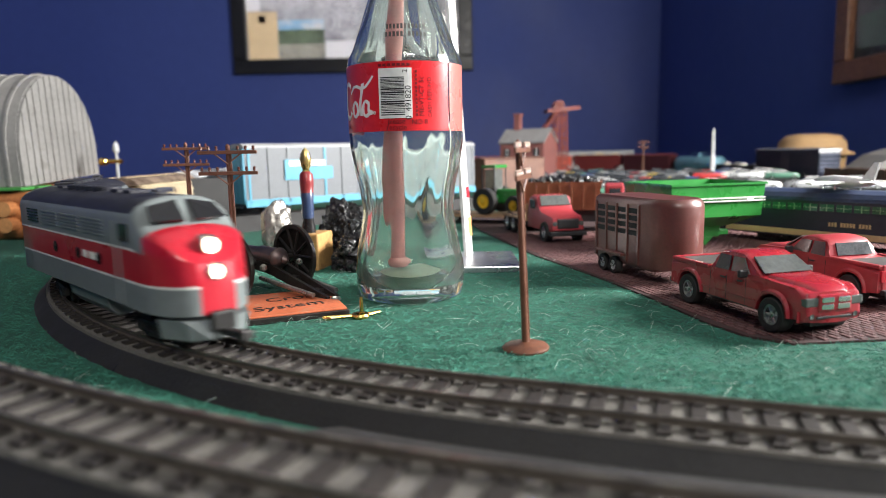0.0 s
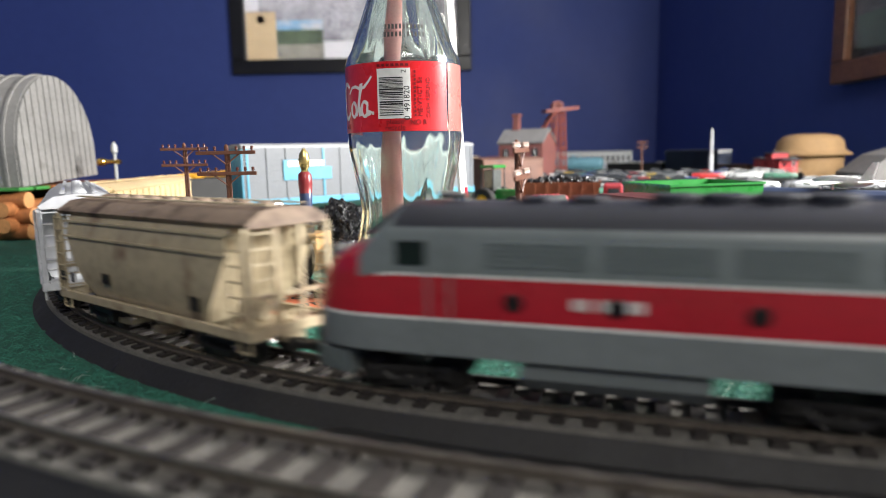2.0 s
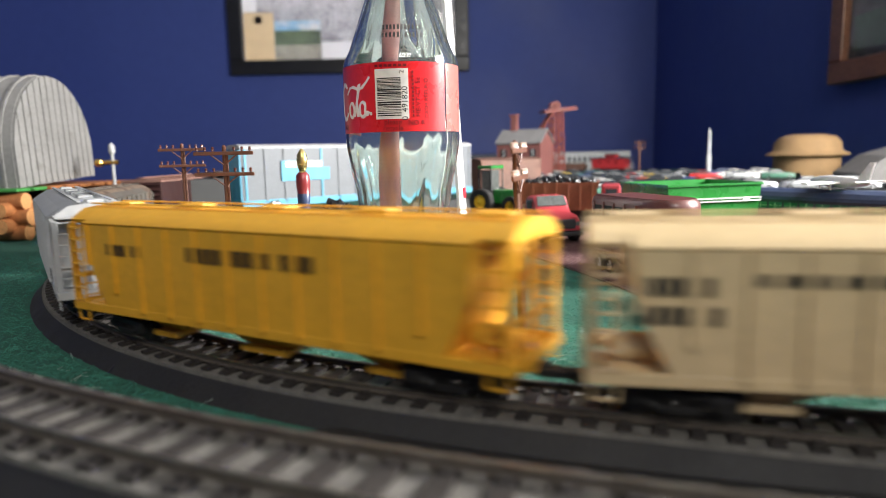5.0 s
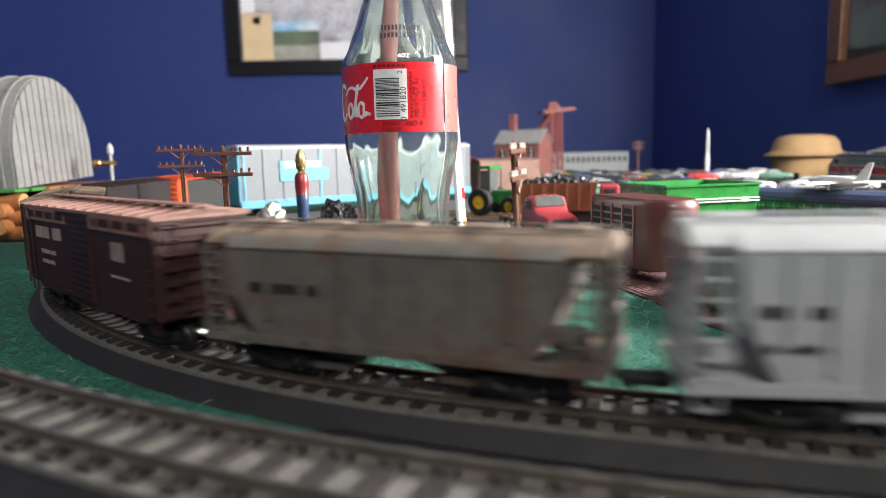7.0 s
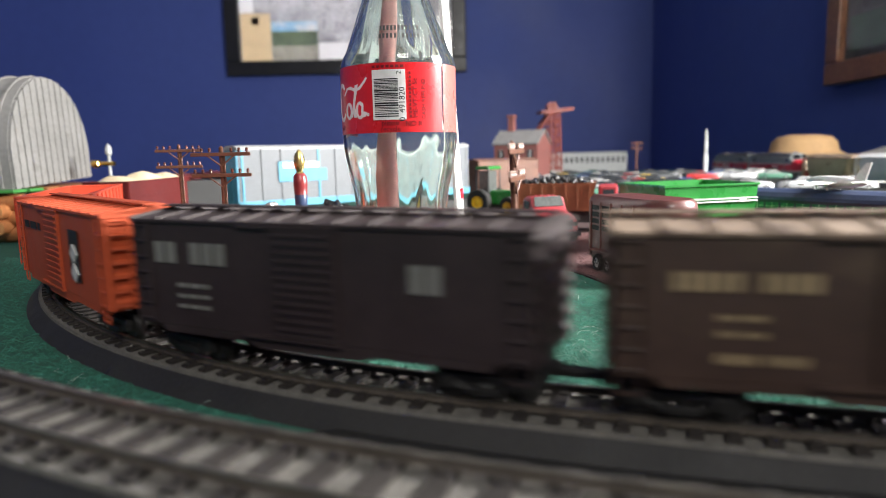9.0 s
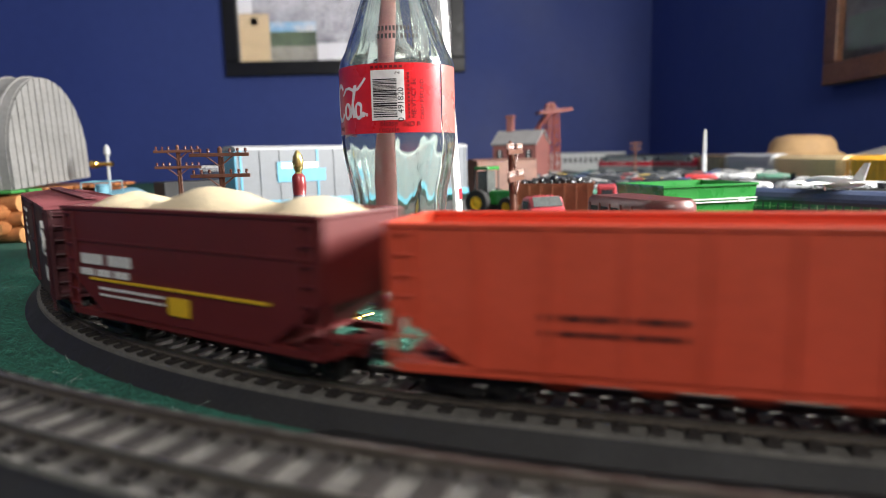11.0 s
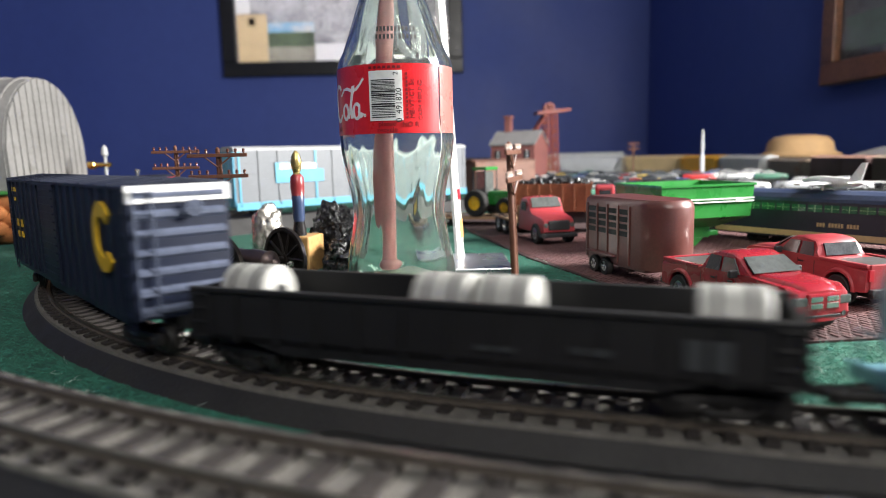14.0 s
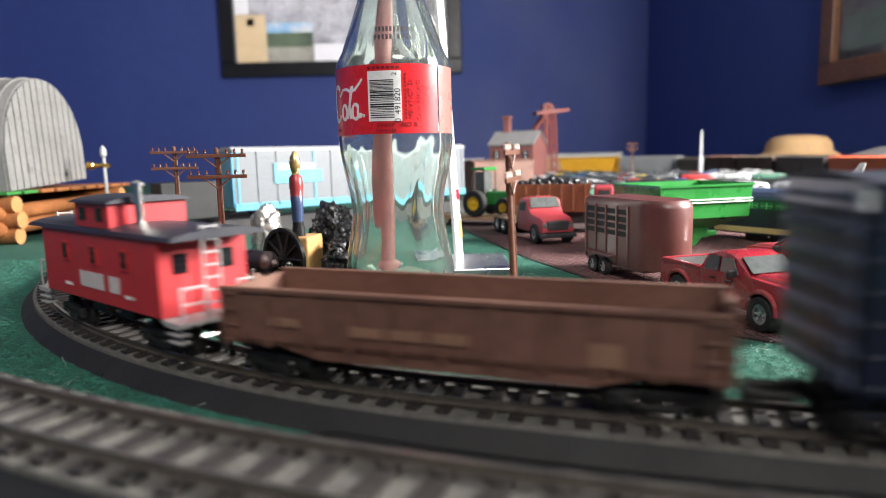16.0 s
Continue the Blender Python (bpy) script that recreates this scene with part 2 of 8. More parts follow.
# the side wall with the window through which the daylight falls
WIN = (0.13, 0.59, 0.28, 0.66)
bm = B()
box(bm, WX1, WX1 + 0.12, WY0, WIN[0], FLOOR_Z, TOP)
box(bm, WX1, WX1 + 0.12, WIN[1], WY1, FLOOR_Z, TOP)
box(bm, WX1, WX1 + 0.12, WIN[0], WIN[1], FLOOR_Z, WIN[2])
box(bm, WX1, WX1 + 0.12, WIN[0], WIN[1], WIN[3], TOP)
tagged(part("wall_east", bm, WALL), "deep blue painted side wall with a window", "wall", kind="structure")
slab("table", -1.5, 0.94, -0.35, 2.45, -0.04, 0.0, FELT, "large table top covered with green felt", "table")

lay_track("railway_track", main_pts, "black oval model railway track on moulded roadbed", seams=[N - int(0.148 / 0.004), N - int(0.40 / 0.004), int(0.16 / 0.004)], near=lambda x, y: y < 0.62 and x < 0.30, closed=True)
# the outer track that passes just before the camera
OX, OY, OR, RISE = 0.2465, 0.779, 0.7190, 0.0140
out_pts = []
for i in range(330):
    a = -1.05 + i * 0.004 / OR
    out_pts.append((OX + OR * math.sin(a), OY - OR * math.cos(a), a))
lay_track("outer_track", out_pts, "dark outer model railway track with grey ballast on a riser", near=lambda x, y: -0.2 < x < 0.12, tie_step=0.0109, tie_half=0.0022, skirt=0.0250, raised=RISE)
bm = B()
sweep(bm, out_pts, [(0.0235, 0.0), (0.0235, RISE), (-0.0235, RISE), (-0.0235, 0.0)])
# dark slope added to cover the gap towards the main track
apron = [q for q in out_pts if q[0] > -0.055]
sweep(bm, apron, [(-0.0236, 0.0), (-0.0236, RISE - 0.0006), (-0.0300, RISE * 0.8), (-0.0600, 0.0012), (-0.0600, 0.0)])
tagged(part("track_riser", bm, ROADBED), "plain dark strip under the outer track with a filler slope", "model track", kind="structure")

# ---------- rolling stock ----------
def paint(name, c, rough=0.42, **k):
    k.setdefault("vary", 0.1)
    k.setdefault("scale", 35)
    return mat(name, c, rough, **k)


P_RED = paint("loco_red", (0.42, 0.012, 0.026), 0.32, coat=0.3)
P_GREY = paint("loco_grey", (0.175, 0.20, 0.20), 0.38)
P_ROOF = paint("loco_roof", (0.022, 0.023, 0.032), 0.5)
P_WHITE = paint("lettering_white", (0.7, 0.7, 0.66), 0.5)
P_DARKG = mat("window_dark", (0.01, 0.01, 0.012), 0.08)
P_LAMP = glow("headlight_lit", (1.0, 0.78, 0.55), 7.0)
P_CHROME = mat("bright_metal", (0.7, 0.68, 0.64), 0.2, 1.0, vary=0.08)
P_BRASS = mat("brass", (0.62, 0.42, 0.12), 0.25, 1.0, vary=0.15)
P_LETBLK = paint("lettering_black", (0.012, 0.012, 0.012), 0.5)
P_ENDG = paint("end_rail_grey", (0.40, 0.39, 0.38), 0.5)
P_FADED = paint("lettering_faded", (0.34, 0.28, 0.24), 0.6, vary=0.25)
P_DULL = paint("lettering_dull_yellow", (0.27, 0.20, 0.11), 0.6, vary=0.25)
P_YEL = paint("lettering_yellow", (0.72, 0.45, 0.02), 0.45)


def mesh_of(name, bm, material, smooth=False):
    me = bpy.data.meshes.new(name)
    bmesh.ops.recalc_face_normals(bm, faces=bm.faces)
    bm.to_mesh(me)
    bm.free()
    for mm in (material if isinstance(material, (list, tuple)) else [material]):
        me.materials.append(mm)
    if smooth:
        me.polygons.foreach_set("use_smooth", [True] * len(me.polygons))
        me.set_sharp_from_angle(angle=radians(40))
    return me


def put(name, me, parent, m=None):
    ob = new(name, me)
    ob.parent = parent
    if m is not None:
        ob.matrix_basis = m
    return ob


def truck_meshes():
    bm = B()
    for y in (-0.0125, 0.0105):
        box(bm, -0.0125, 0.0125, y, y + 0.002, 0.0062, 0.0082, 0.0003)
        for x in (-0.0105, 0.0105):
            box(bm, x - 0.0022, x + 0.0022, y - 0.0004, y + 0.0024, 0.0038, 0.0076, 0.0005)
        box(bm, -0.0052, 0.0052, y - 0.0002, y + 0.002, 0.0022, 0.0044, 0.0003)
        for x in (-0.0028, 0.0, 0.0028):
            rod(bm, (x, y + 0.001, 0.0042), (x, y + 0.001, 0.0064), 0.0011, 8)
        for sx in (-1, 1):
            rod(bm, (sx * 0.0046, y + 0.001, 0.003), (sx * 0.0092, y + 0.001, 0.0068), 0.0009, 6)
    box(bm, -0.004, 0.004, -0.0105, 0.0105, 0.0055, 0.0085)
    frame_me = mesh_of("truck", bm, TRUCKBLACK)
    bm = B()
    rod(bm, (0, -0.0105, 0.0056), (0, 0.0105, 0.0056), 0.0009, 8, mi=1)
    for s in (-1, 1):
        lathe(bm, [(0.0012, s * 0.0098), (0.0049, s * 0.0098), (0.0051, s * 0.0094), (0.0053, s * 0.0077), (0.0064, s * 0.0074), (0.0064, s * 0.0070), (0.0012, s * 0.0070)], 20, Matrix.Translation((0, 0, 0.0056)), "Y")
    ws = mesh_of("wheelset", bm, [TRUCKBLACK, STEEL])
    bm = B()
    box(bm, -0.001, 0.010, -0.0016, 0.0016, 0.0068, 0.0092, 0.0004)
    box(bm, 0.0085, 0.013, -0.0026, 0.0012, 0.0060, 0.0100, 0.0006)
    box(bm, 0.0105, 0.0125, 0.0008, 0.0028, 0.0064, 0.0096, 0.0004)
    rod(bm, (0.009, 0.0018, 0.0060), (0.008, 0.003, 0.0028), 0.0005, 6)
    cp = mesh_of("coupler", bm, TRUCKBLACK)
    return frame_me, ws, cp


ME_TRUCK, ME_WHEELS, ME_COUPLER = truck_meshes()
RMEAN = 0.43


def running_gear(car, half, tx, n=2):
    for s in (-1, 1):
        a = s * tx / RMEAN
        t = put("truck", ME_TRUCK, car, Matrix.Translation((s * tx, 0, 0)) @ Matrix.Rotation(a, 4, "Z"))
        for x in (-0.0105, 0.0105):
            put("wheelset", ME_WHEELS, t, Matrix.Translation((x, 0, 0)))
        put("coupler", ME_COUPLER, car, Matrix.Translation((s * (half - 0.003), 0, 0)) @ Matrix.Rotation(a * 1.2 + (0 if s > 0 else math.pi), 4, "Z"))


def bars(car, items, material, y, name="lettering"):
    """Lettering too small to read: raised bars (x0, x1, z0, z1) on the side at y, broken into letter-wide pieces."""
    for x0, x1, z0, z1 in items:
        bm = B()
        n = max(1, round((x1 - x0) / ((z1 - z0) * 0.72)))
        w = (x1 - x0) / n
        for i in range(n):
            if n < 3 or (i * 7 + int(x0 * 1000)) % 6:
                box(bm, x0 + i * w + w * 0.14, x0 + (i + 1) * w - w * 0.14, min(y, y * 1.012), max(y, y * 1.012), z0, z1)
        part(name, bm, material, car)


def ladder(car, x, y, z0, z1, w, material, axis="x", n=5):
    bm = B()
    for i in range(n):
        z = z0 + (z1 - z0) * i / (n - 1)
        if axis == "x":
            rod(bm, (x - w / 2, y, z), (x + w / 2, y, z), 0.00035, 6)
        else:
            rod(bm, (x, y - w / 2, z), (x, y + w / 2, z), 0.00035, 6)
    for s in (-1, 1):
        if axis == "x":
            rod(bm, (x + s * w / 2, y, z0 - 0.001), (x + s * w / 2, y, z1 + 0.001), 0.0004, 6)
        else:
            rod(bm, (x, y + s * w / 2, z0 - 0.001), (x, y + s * w / 2, z1 + 0.001), 0.0004, 6)
    part("ladder", bm, material, car)


def brake_wheel(car, x, y, z, material, s):
    bm = B()
    lathe(bm, [(0.0028, s * 0.0), (0.0032, s * 0.0003), (0.0028, s * 0.0006), (0.0024, s * 0.0003)], 16, Matrix.Translation((x, y, z)), "X")
    for i in range(3):
        a = i * math.pi / 3
        rod(bm, (x + s * 0.0003, y - 0.0028 * math.cos(a), z - 0.0028 * math.sin(a)), (x + s * 0.0003, y + 0.0028 * math.cos(a), z + 0.0028 * math.sin(a)), 0.0003, 5)
    part("brake_wheel", bm, material, car)


def lift(car, dz):
    """Raise a finished body on its trucks."""
    for o in car.children:
        o.location.z += dz


def f_unit(label):
    car = tagged(empty("diesel_locomotive"), label, "locomotive", "model train")
    hw, back, cab, tip = 0.0183, -0.093, 0.056, 0.086
    side = [0.0112, 0.0208, 0.0217, 0.0330, 0.0338, 0.0440]
    prof = [(hw, z) for z in side] + [(hw - 0.0008, 0.0462), (hw - 0.0035, 0.0488), (hw - 0.008, 0.0508), (0.0045, 0.0519)]
    full = prof + [(-y, z) for y, z in prof[::-1]]
    band = [0, 1, 2, 1, 0, 0, 3, 3, 3]
    xs = [back, back + 0.0008] + [back + 0.0008 + (cab - back) * i / 8 for i in range(1, 9)] + [0.0585, 0.0615, 0.0645, 0.0675, 0.071, 0.075, 0.079, 0.0810, 0.0828, 0.0842, 0.0852, 0.0857, tip]

    def top(x):
        if x <= 0.0575:
            return 0.0519
        if x <= 0.0675:
            u = (x - 0.0575) / 0.010
            return 0.0519 - 0.0105 * u ** 1.25
        u = (x - 0.0675) / (tip - 0.0675)
        return 0.0414 - 0.0125 * u ** 2.6
    rings = []
    for x in xs:
        u = max(0.0, (x - 0.058) / (tip + 0.0006 - 0.058))
        kw = math.sqrt(max(0.0, 1 - u ** 2.9)) * 0.86 + 0.14 if u > 0 else 1.0
        if x < back + 0.0005:
            kw = 0.97
        t = top(x)
        ring = []
        for y, z in full:
            zz = z if z < 0.030 else 0.030 + (z - 0.030) * (t - 0.030) / (0.0519 - 0.030)
            lean = u * u * 0.0045 * max(0.0, (zz - 0.020) / 0.018) ** 1.5
            ring.append((x - lean, y * kw, zz))
        rings.append(ring)
    bm = B()
    loft(bm, rings)
    nb = len(prof)
    for f in bm.faces:
        c = f.calc_center_median()
        # painted bands by height along the body, all red above the stripe on the nose
        z = c.z
        i = 0 if z < 0.0208 else 2 if z < 0.0217 else 1 if z < 0.0330 else 2 if z < 0.0338 else 0 if z < 0.0455 else 3
        if c.x > 0.066 and z > 0.0217:
            i = 1
        elif c.x > 0.0565 and z > 0.0335:
            i = 0
        f.material_index = i
    body = part("body", bm, [P_GREY, P_RED, P_WHITE, P_ROOF], car, "red and grey streamlined body", smooth=True, angle=50)
    # windscreens, side windows
    for s in (-1, 1):
        bm = B()
        loft(bm, [[(0.0598, s * 0.0022, 0.0497), (0.0598, s * 0.0125, 0.0478), (0.0668, s * 0.0140, 0.0432), (0.0674, s * 0.0022, 0.0428)], [(0.0606, s * 0.0022, 0.0507), (0.0606, s * 0.0125, 0.0488), (0.0676, s * 0.0140, 0.0438), (0.0682, s * 0.0022, 0.0436)]])
        part("windscreen", bm, P_DARKG, car)
        bm = B()
        box(bm, 0.047, 0.0555, s * (hw + 0.0002) - 0.0003, s * (hw + 0.0002) + 0.0003, 0.0360, 0.0425, 0.0002)
        part("cab_window", bm, P_DARKG, car)
        bm = B()
        box(bm, 0.0705, 0.0765, s * 0.0135 - 0.0018, s * 0.0135 + 0.0018, 0.0300, 0.0336, 0.0004, m=Matrix.Rotation(-s * 0.12, 4, "Z"))
        part("number_board", bm, P_DARKG, car)
        for i, x in enumerate((-0.035, -0.003, 0.023)):
            bm = B()
            lathe(bm, [(0.0023, -0.0003), (0.0026, 0.0), (0.0023, 0.0003)], 16, Matrix.Translation((x, s * (hw + 0.0002), 0.0268)), "Y")
            part("porthole", bm, P_DARKG, car)
        for x0, x1 in ((-0.078, -0.060), (-0.054, -0.030), (-0.026, 0.0), (0.004, 0.030)):
            bm = B()
            for k in range(5):
                z = 0.0364 + k * 0.0014
                box(bm, x0, x1, s * hw - 0.0005, s * hw + 0.0005, z, z + 0.0007)
            part("grille", bm, P_DARKG if x0 < -0.055 else P_GREY, car)
        for x0 in (0.040, ):
            bm = B()
            box(bm, x0, x0 + 0.0006, s * hw - 0.0004, s * hw + 0.0004, 0.012, 0.043)
            box(bm, x0 + 0.0062, x0 + 0.0068, s * hw - 0.0004, s * hw + 0.0004, 0.012, 0.043)
            part("door_frame", bm, P_GREY, car)
        bars(car, [(0.003 if s < 0 else -0.012, 0.022 if s < 0 else 0.008, 0.0258, 0.0288), ], P_WHITE, s * (hw + 0.0002))
    # skirts, fuel tank, pilot
    bm = B()
    prism(bm, [(-0.013, 0.0025), (-0.016, 0.0060), (-0.0165, 0.0098), (0.0165, 0.0098), (0.016, 0.0060), (0.013, 0.0025)], -0.026, 0.022)
    part("fuel_tank", bm, P_GREY, car)
    bm = B()
    loft(bm, [[(0.072, -0.0155, 0.0025), (0.072, 0.0155, 0.0025), (0.072, 0.0165, 0.0096), (0.072, -0.0165, 0.0096)], [(0.084, -0.0105, 0.0025), (0.084, 0.0105, 0.0025), (0.084, 0.0120, 0.0096), (0.084, -0.0120, 0.0096)], [(0.0885, -0.0050, 0.0028), (0.0885, 0.0050, 0.0028), (0.0868, 0.0060, 0.0096), (0.0868, -0.0060, 0.0096)]])
    part("pilot", bm, P_GREY, car, "grey pilot under the nose")
    bm = B()
    box(bm, 0.0862, 0.0895, -0.0045, 0.0045, 0.0055, 0.0125, 0.0008)
    part("coupler_pocket", bm, TRUCKBLACK, car)
    # lamps
    for z, r in ((0.0352, 0.0030), (0.0262, 0.0026)):
        x = 0.0842 if z < 0.03 else 0.0808
        bm = B()
        lathe(bm, [(r + 0.0007, -0.004), (r + 0.0007, 0.0016), (r, 0.0022), (r * 0.6, 0.0016), (0.0004, 0.0014)], 18, Matrix.Translation((x, 0, z)), "X")
        h = part("headlight", bm, P_CHROME, car, smooth=True)
        bm = B()
        lathe(bm, [(0.0003, 0.0032), (r * 0.6, 0.0028), (r * 0.92, 0.0020)], 16, Matrix.Translation((x, 0, z)), "X")
        part("lens", bm, P_LAMP, h)
    # roof detail
    for x in (-0.052, -0.040, -0.028, -0.016):
        bm = B()
        lathe(bm, [(0.0062, 0.0505), (0.0062, 0.0535), (0.0055, 0.0540), (0.0012, 0.0538)], 18, Matrix.Translation((x, 0, 0)))
        part("roof_fan", bm, P_ROOF, car)
    for x in (-0.070, 0.006, 0.020):
        bm = B()
        box(bm, x - 0.004, x + 0.004, -0.005, 0.005, 0.0505, 0.0532, 0.0005)
        part("roof_hatch", bm, P_ROOF, car)
    bm = B()
    for y in (-0.0022, 0.0, 0.0022):
        rod(bm, (0.040, y, 0.0535), (0.048, y, 0.0538), 0.0005, 8, 0.0011)
    box(bm, 0.040, 0.043, -0.003, 0.003, 0.0510, 0.0530)
    part("horn", bm, P_CHROME, car)
    bm = B()
    box(bm, back - 0.0012, back + 0.0004, -0.007, 0.007, 0.012, 0.045, 0.0004)
    part("end_door", bm, P_ROOF, car)
    lift(car, 0.0028)
    running_gear(car, 0.092, 0.056)
    return car


def covered_hopper(label, paint_m, half, hw=0.0178, top=0.0505, rounded=True, ribs=0, trim=None, letters=(), letter_m=None, bays=3, roof_m=None, bot=0.0135):
    car = tagged(empty("covered_hopper_car"), label, "freight car", "model train")
    trim = trim or paint_m
    letter_m = letter_m or P_LETBLK
    hb = half - 0.004
    eave = top - 0.0055
    if rounded:
        yz = [(hw - 0.0030, bot), (hw - 0.0006, bot + 0.007), (hw, bot + 0.014), (hw - 0.0003, eave - 0.009), (hw - 0.0016, eave - 0.003), (hw - 0.0030, eave), (hw - 0.007, top - 0.0015), (0.0, top - 0.0004)]
    else:
        yz = [(hw, bot), (hw, bot + 0.012), (hw, eave - 0.004), (hw, eave - 0.0008), (hw + 0.0006, eave), (hw - 0.004, top - 0.0024), (0.0, top - 0.0004)]
    ring_yz = yz + [(-y, z) for y, z in yz[-2::-1]]
    # ends: full height under the roof, sloping in towards the bays
    def inset(z, x):
        u = max(0.0, min(1.0, (eave - 0.012 - z) / (eave - 0.012 - bot)))
        return u * (0.016 if rounded else 0.010)
    bm = B()
    rings = []
    nseg = 14
    for i in range(nseg + 1):
        k = -1 + 2 * i / nseg
        rings.append([(k * (hb - 0.010 - inset(z, k)), y, z) for y, z in ring_yz])
    loft(bm, rings)
    part("body", bm, paint_m, car, smooth=True, angle=35)
    if rounded:
        for z, y in ((eave - 0.0030, hw - 0.0012), (eave - 0.0090, hw)):
            for s in (-1, 1):
                bm = B()
                box(bm, -hb + 0.007, hb - 0.007, s * y - 0.0005, s * y + 0.0005, z - 0.0004, z + 0.0004)
                part("ledge", bm, paint_m, car)
    # roof sheet with overhang
    bm = B()
    prof = [(hw - 0.0022, eave - 0.0004), (hw - 0.0014, eave + 0.0010), (hw - 0.0075, top - 0.0006), (0, top + 0.0003)]
    prof = prof + [(-y, z) for y, z in prof[-2::-1]]
    prism(bm, prof, -hb, hb)
    roof = part("roof", bm, roof_m or paint_m, car, smooth=True, angle=30)
    bm = B()
    for s in (-1, 1):
        for k in range(6):
            box(bm, -hb, hb, s * (0.0066) - 0.0009 + 0.0, s * 0.0066 + 0.0009, top + 0.0006, top + 0.0011) if k == 0 else None
    part("running_board", bm, trim, roof)
    nh = 10 if rounded else 5
    for i in range(nh):
        x = -hb + 0.012 + (2 * hb - 0.024) * i / (nh - 1)
        bm = B()
        if rounded:
            lathe(bm, [(0.0030, top - 0.0008), (0.0030, top + 0.0008), (0.0022, top + 0.0014), (0.0005, top + 0.0016)], 12, Matrix.Translation((x, 0, 0)))
        else:
            box(bm, x - 0.006, x + 0.006, -0.0032, 0.0032, top - 0.0005, top + 0.0012, 0.0004)
        part("hatch", bm, roof_m or paint_m, roof)
    # ribs
    for i in range(ribs):
        x = -(hb - 0.012) + 2 * (hb - 0.012) * i / (ribs - 1)
        u = max(0, abs(x) - (hb - 0.036)) / 0.030
        for s in (-1, 1):
            bm = B()
            box(bm, x - 0.0008, x + 0.0008, s * (hw + 0.0004) - 0.0007, s * (hw + 0.0004) + 0.0007, bot + u * (eave - 0.012 - bot), eave - 0.001)
            part("rib", bm, paint_m, car)
    # sill, corner posts, platforms, ladders
    bm = B()
    for s in (-1, 1):
        box(bm, -hb, hb, s * (hw - 0.0008) - 0.0009, s * (hw - 0.0008) + 0.0009, bot - 0.0022, bot + 0.0010, 0.0002)
    for s in (-1, 1):
        box(bm, s * hb - 0.0007, s * hb + 0.0007, -hw, hw, bot - 0.0022, bot + 0.0012, 0.0002)
        box(bm, s * (hb - 0.005) - 0.005, s * (hb - 0.005) + 0.005, -0.004, 0.004, bot - 0.005, bot - 0.0005)
    part("side_sill", bm, trim, car)
    for s in (-1, 1):
        for y in (-hw + 0.0012, hw - 0.0012, -0.005, 0.005):
            bm = B()
            box(bm, s * (hb - 0.0012) - 0.0007, s * (hb - 0.0012) + 0.0007, y - 0.0008, y + 0.0008, bot, eave)
            part("end_post", bm, trim, car)
        bm = B()
        box(bm, s * (hb - 0.0012) - 0.0006, s * (hb - 0.0012) + 0.0006, -hw + 0.001, hw - 0.001, bot + 0.010, bot + 0.0114)
        part("end_beam", bm, trim, car)
        bm = B()
        box(bm, s * (hb - 0.010) - 0.0055, s * (hb - 0.010) + 0.0055, -hw + 0.003, hw - 0.003, bot, bot + 0.0008)
        lathe(bm, [(0.0032, -0.005), (0.0036, -0.004), (0.0036, 0.004), (0.0032, 0.005)], 12, Matrix.Translation((s * (hb - 0.011), -0.007, bot + 0.0052)), "X")
        part("brake_gear", bm, trim, car)
        ladder(car, s * (hb + 0.0002), -0.0115, bot + 0.002, eave - 0.002, 0.008, trim, "y", 7)
        for yy in (-1, 1):
            ladder(car, s * (hb - 0.005), yy * (hw + 0.0004), bot + 0.002, eave - 0.002, 0.007, trim, "x", 7)
        for yy in (-1, 1):
            bm = B()
            box(bm, s * (hb - 0.004) - 0.003, s * (hb - 0.004) + 0.003, yy * (hw - 0.001) - 0.0003, yy * (hw - 0.001) + 0.0003, bot - 0.0065, bot - 0.0059)
            for d in (-0.003, 0.003):
                box(bm, s * (hb - 0.004) + d - 0.0003, s * (hb - 0.004) + d + 0.0003, yy * (hw - 0.001) - 0.0003, yy * (hw - 0.001) + 0.0003, bot - 0.0065, bot)
            part("step", bm, trim, car)
    # discharge bays
    span = hb - 0.040
    for i in range(bays):
        c = 0 if bays == 1 else -span + 2 * span * i / (bays - 1)
        w = span / max(1, bays - 1) * 0.92
        bm = B()
        loft(bm, [[(c - w, -hw + 0.004, bot), (c + w, -hw + 0.004, bot), (c + w, hw - 0.004, bot), (c - w, hw - 0.004, bot)], [(c - w * 0.32, -0.008, 0.0048), (c + w * 0.32, -0.008, 0.0048), (c + w * 0.32, 0.008, 0.0048), (c - w * 0.32, 0.008, 0.0048)]])
        b = part("discharge_bay", bm, trim, car)
        bm = B()
        box(bm, c - w * 0.4, c + w * 0.4, -0.0115, 0.0115, 0.0034, 0.0056, 0.0003)
        part("gate", bm, trim, b)
    bars(car, letters, letter_m, -(hw + 0.0003))
    running_gear(car, half, half - 0.028)
    return car


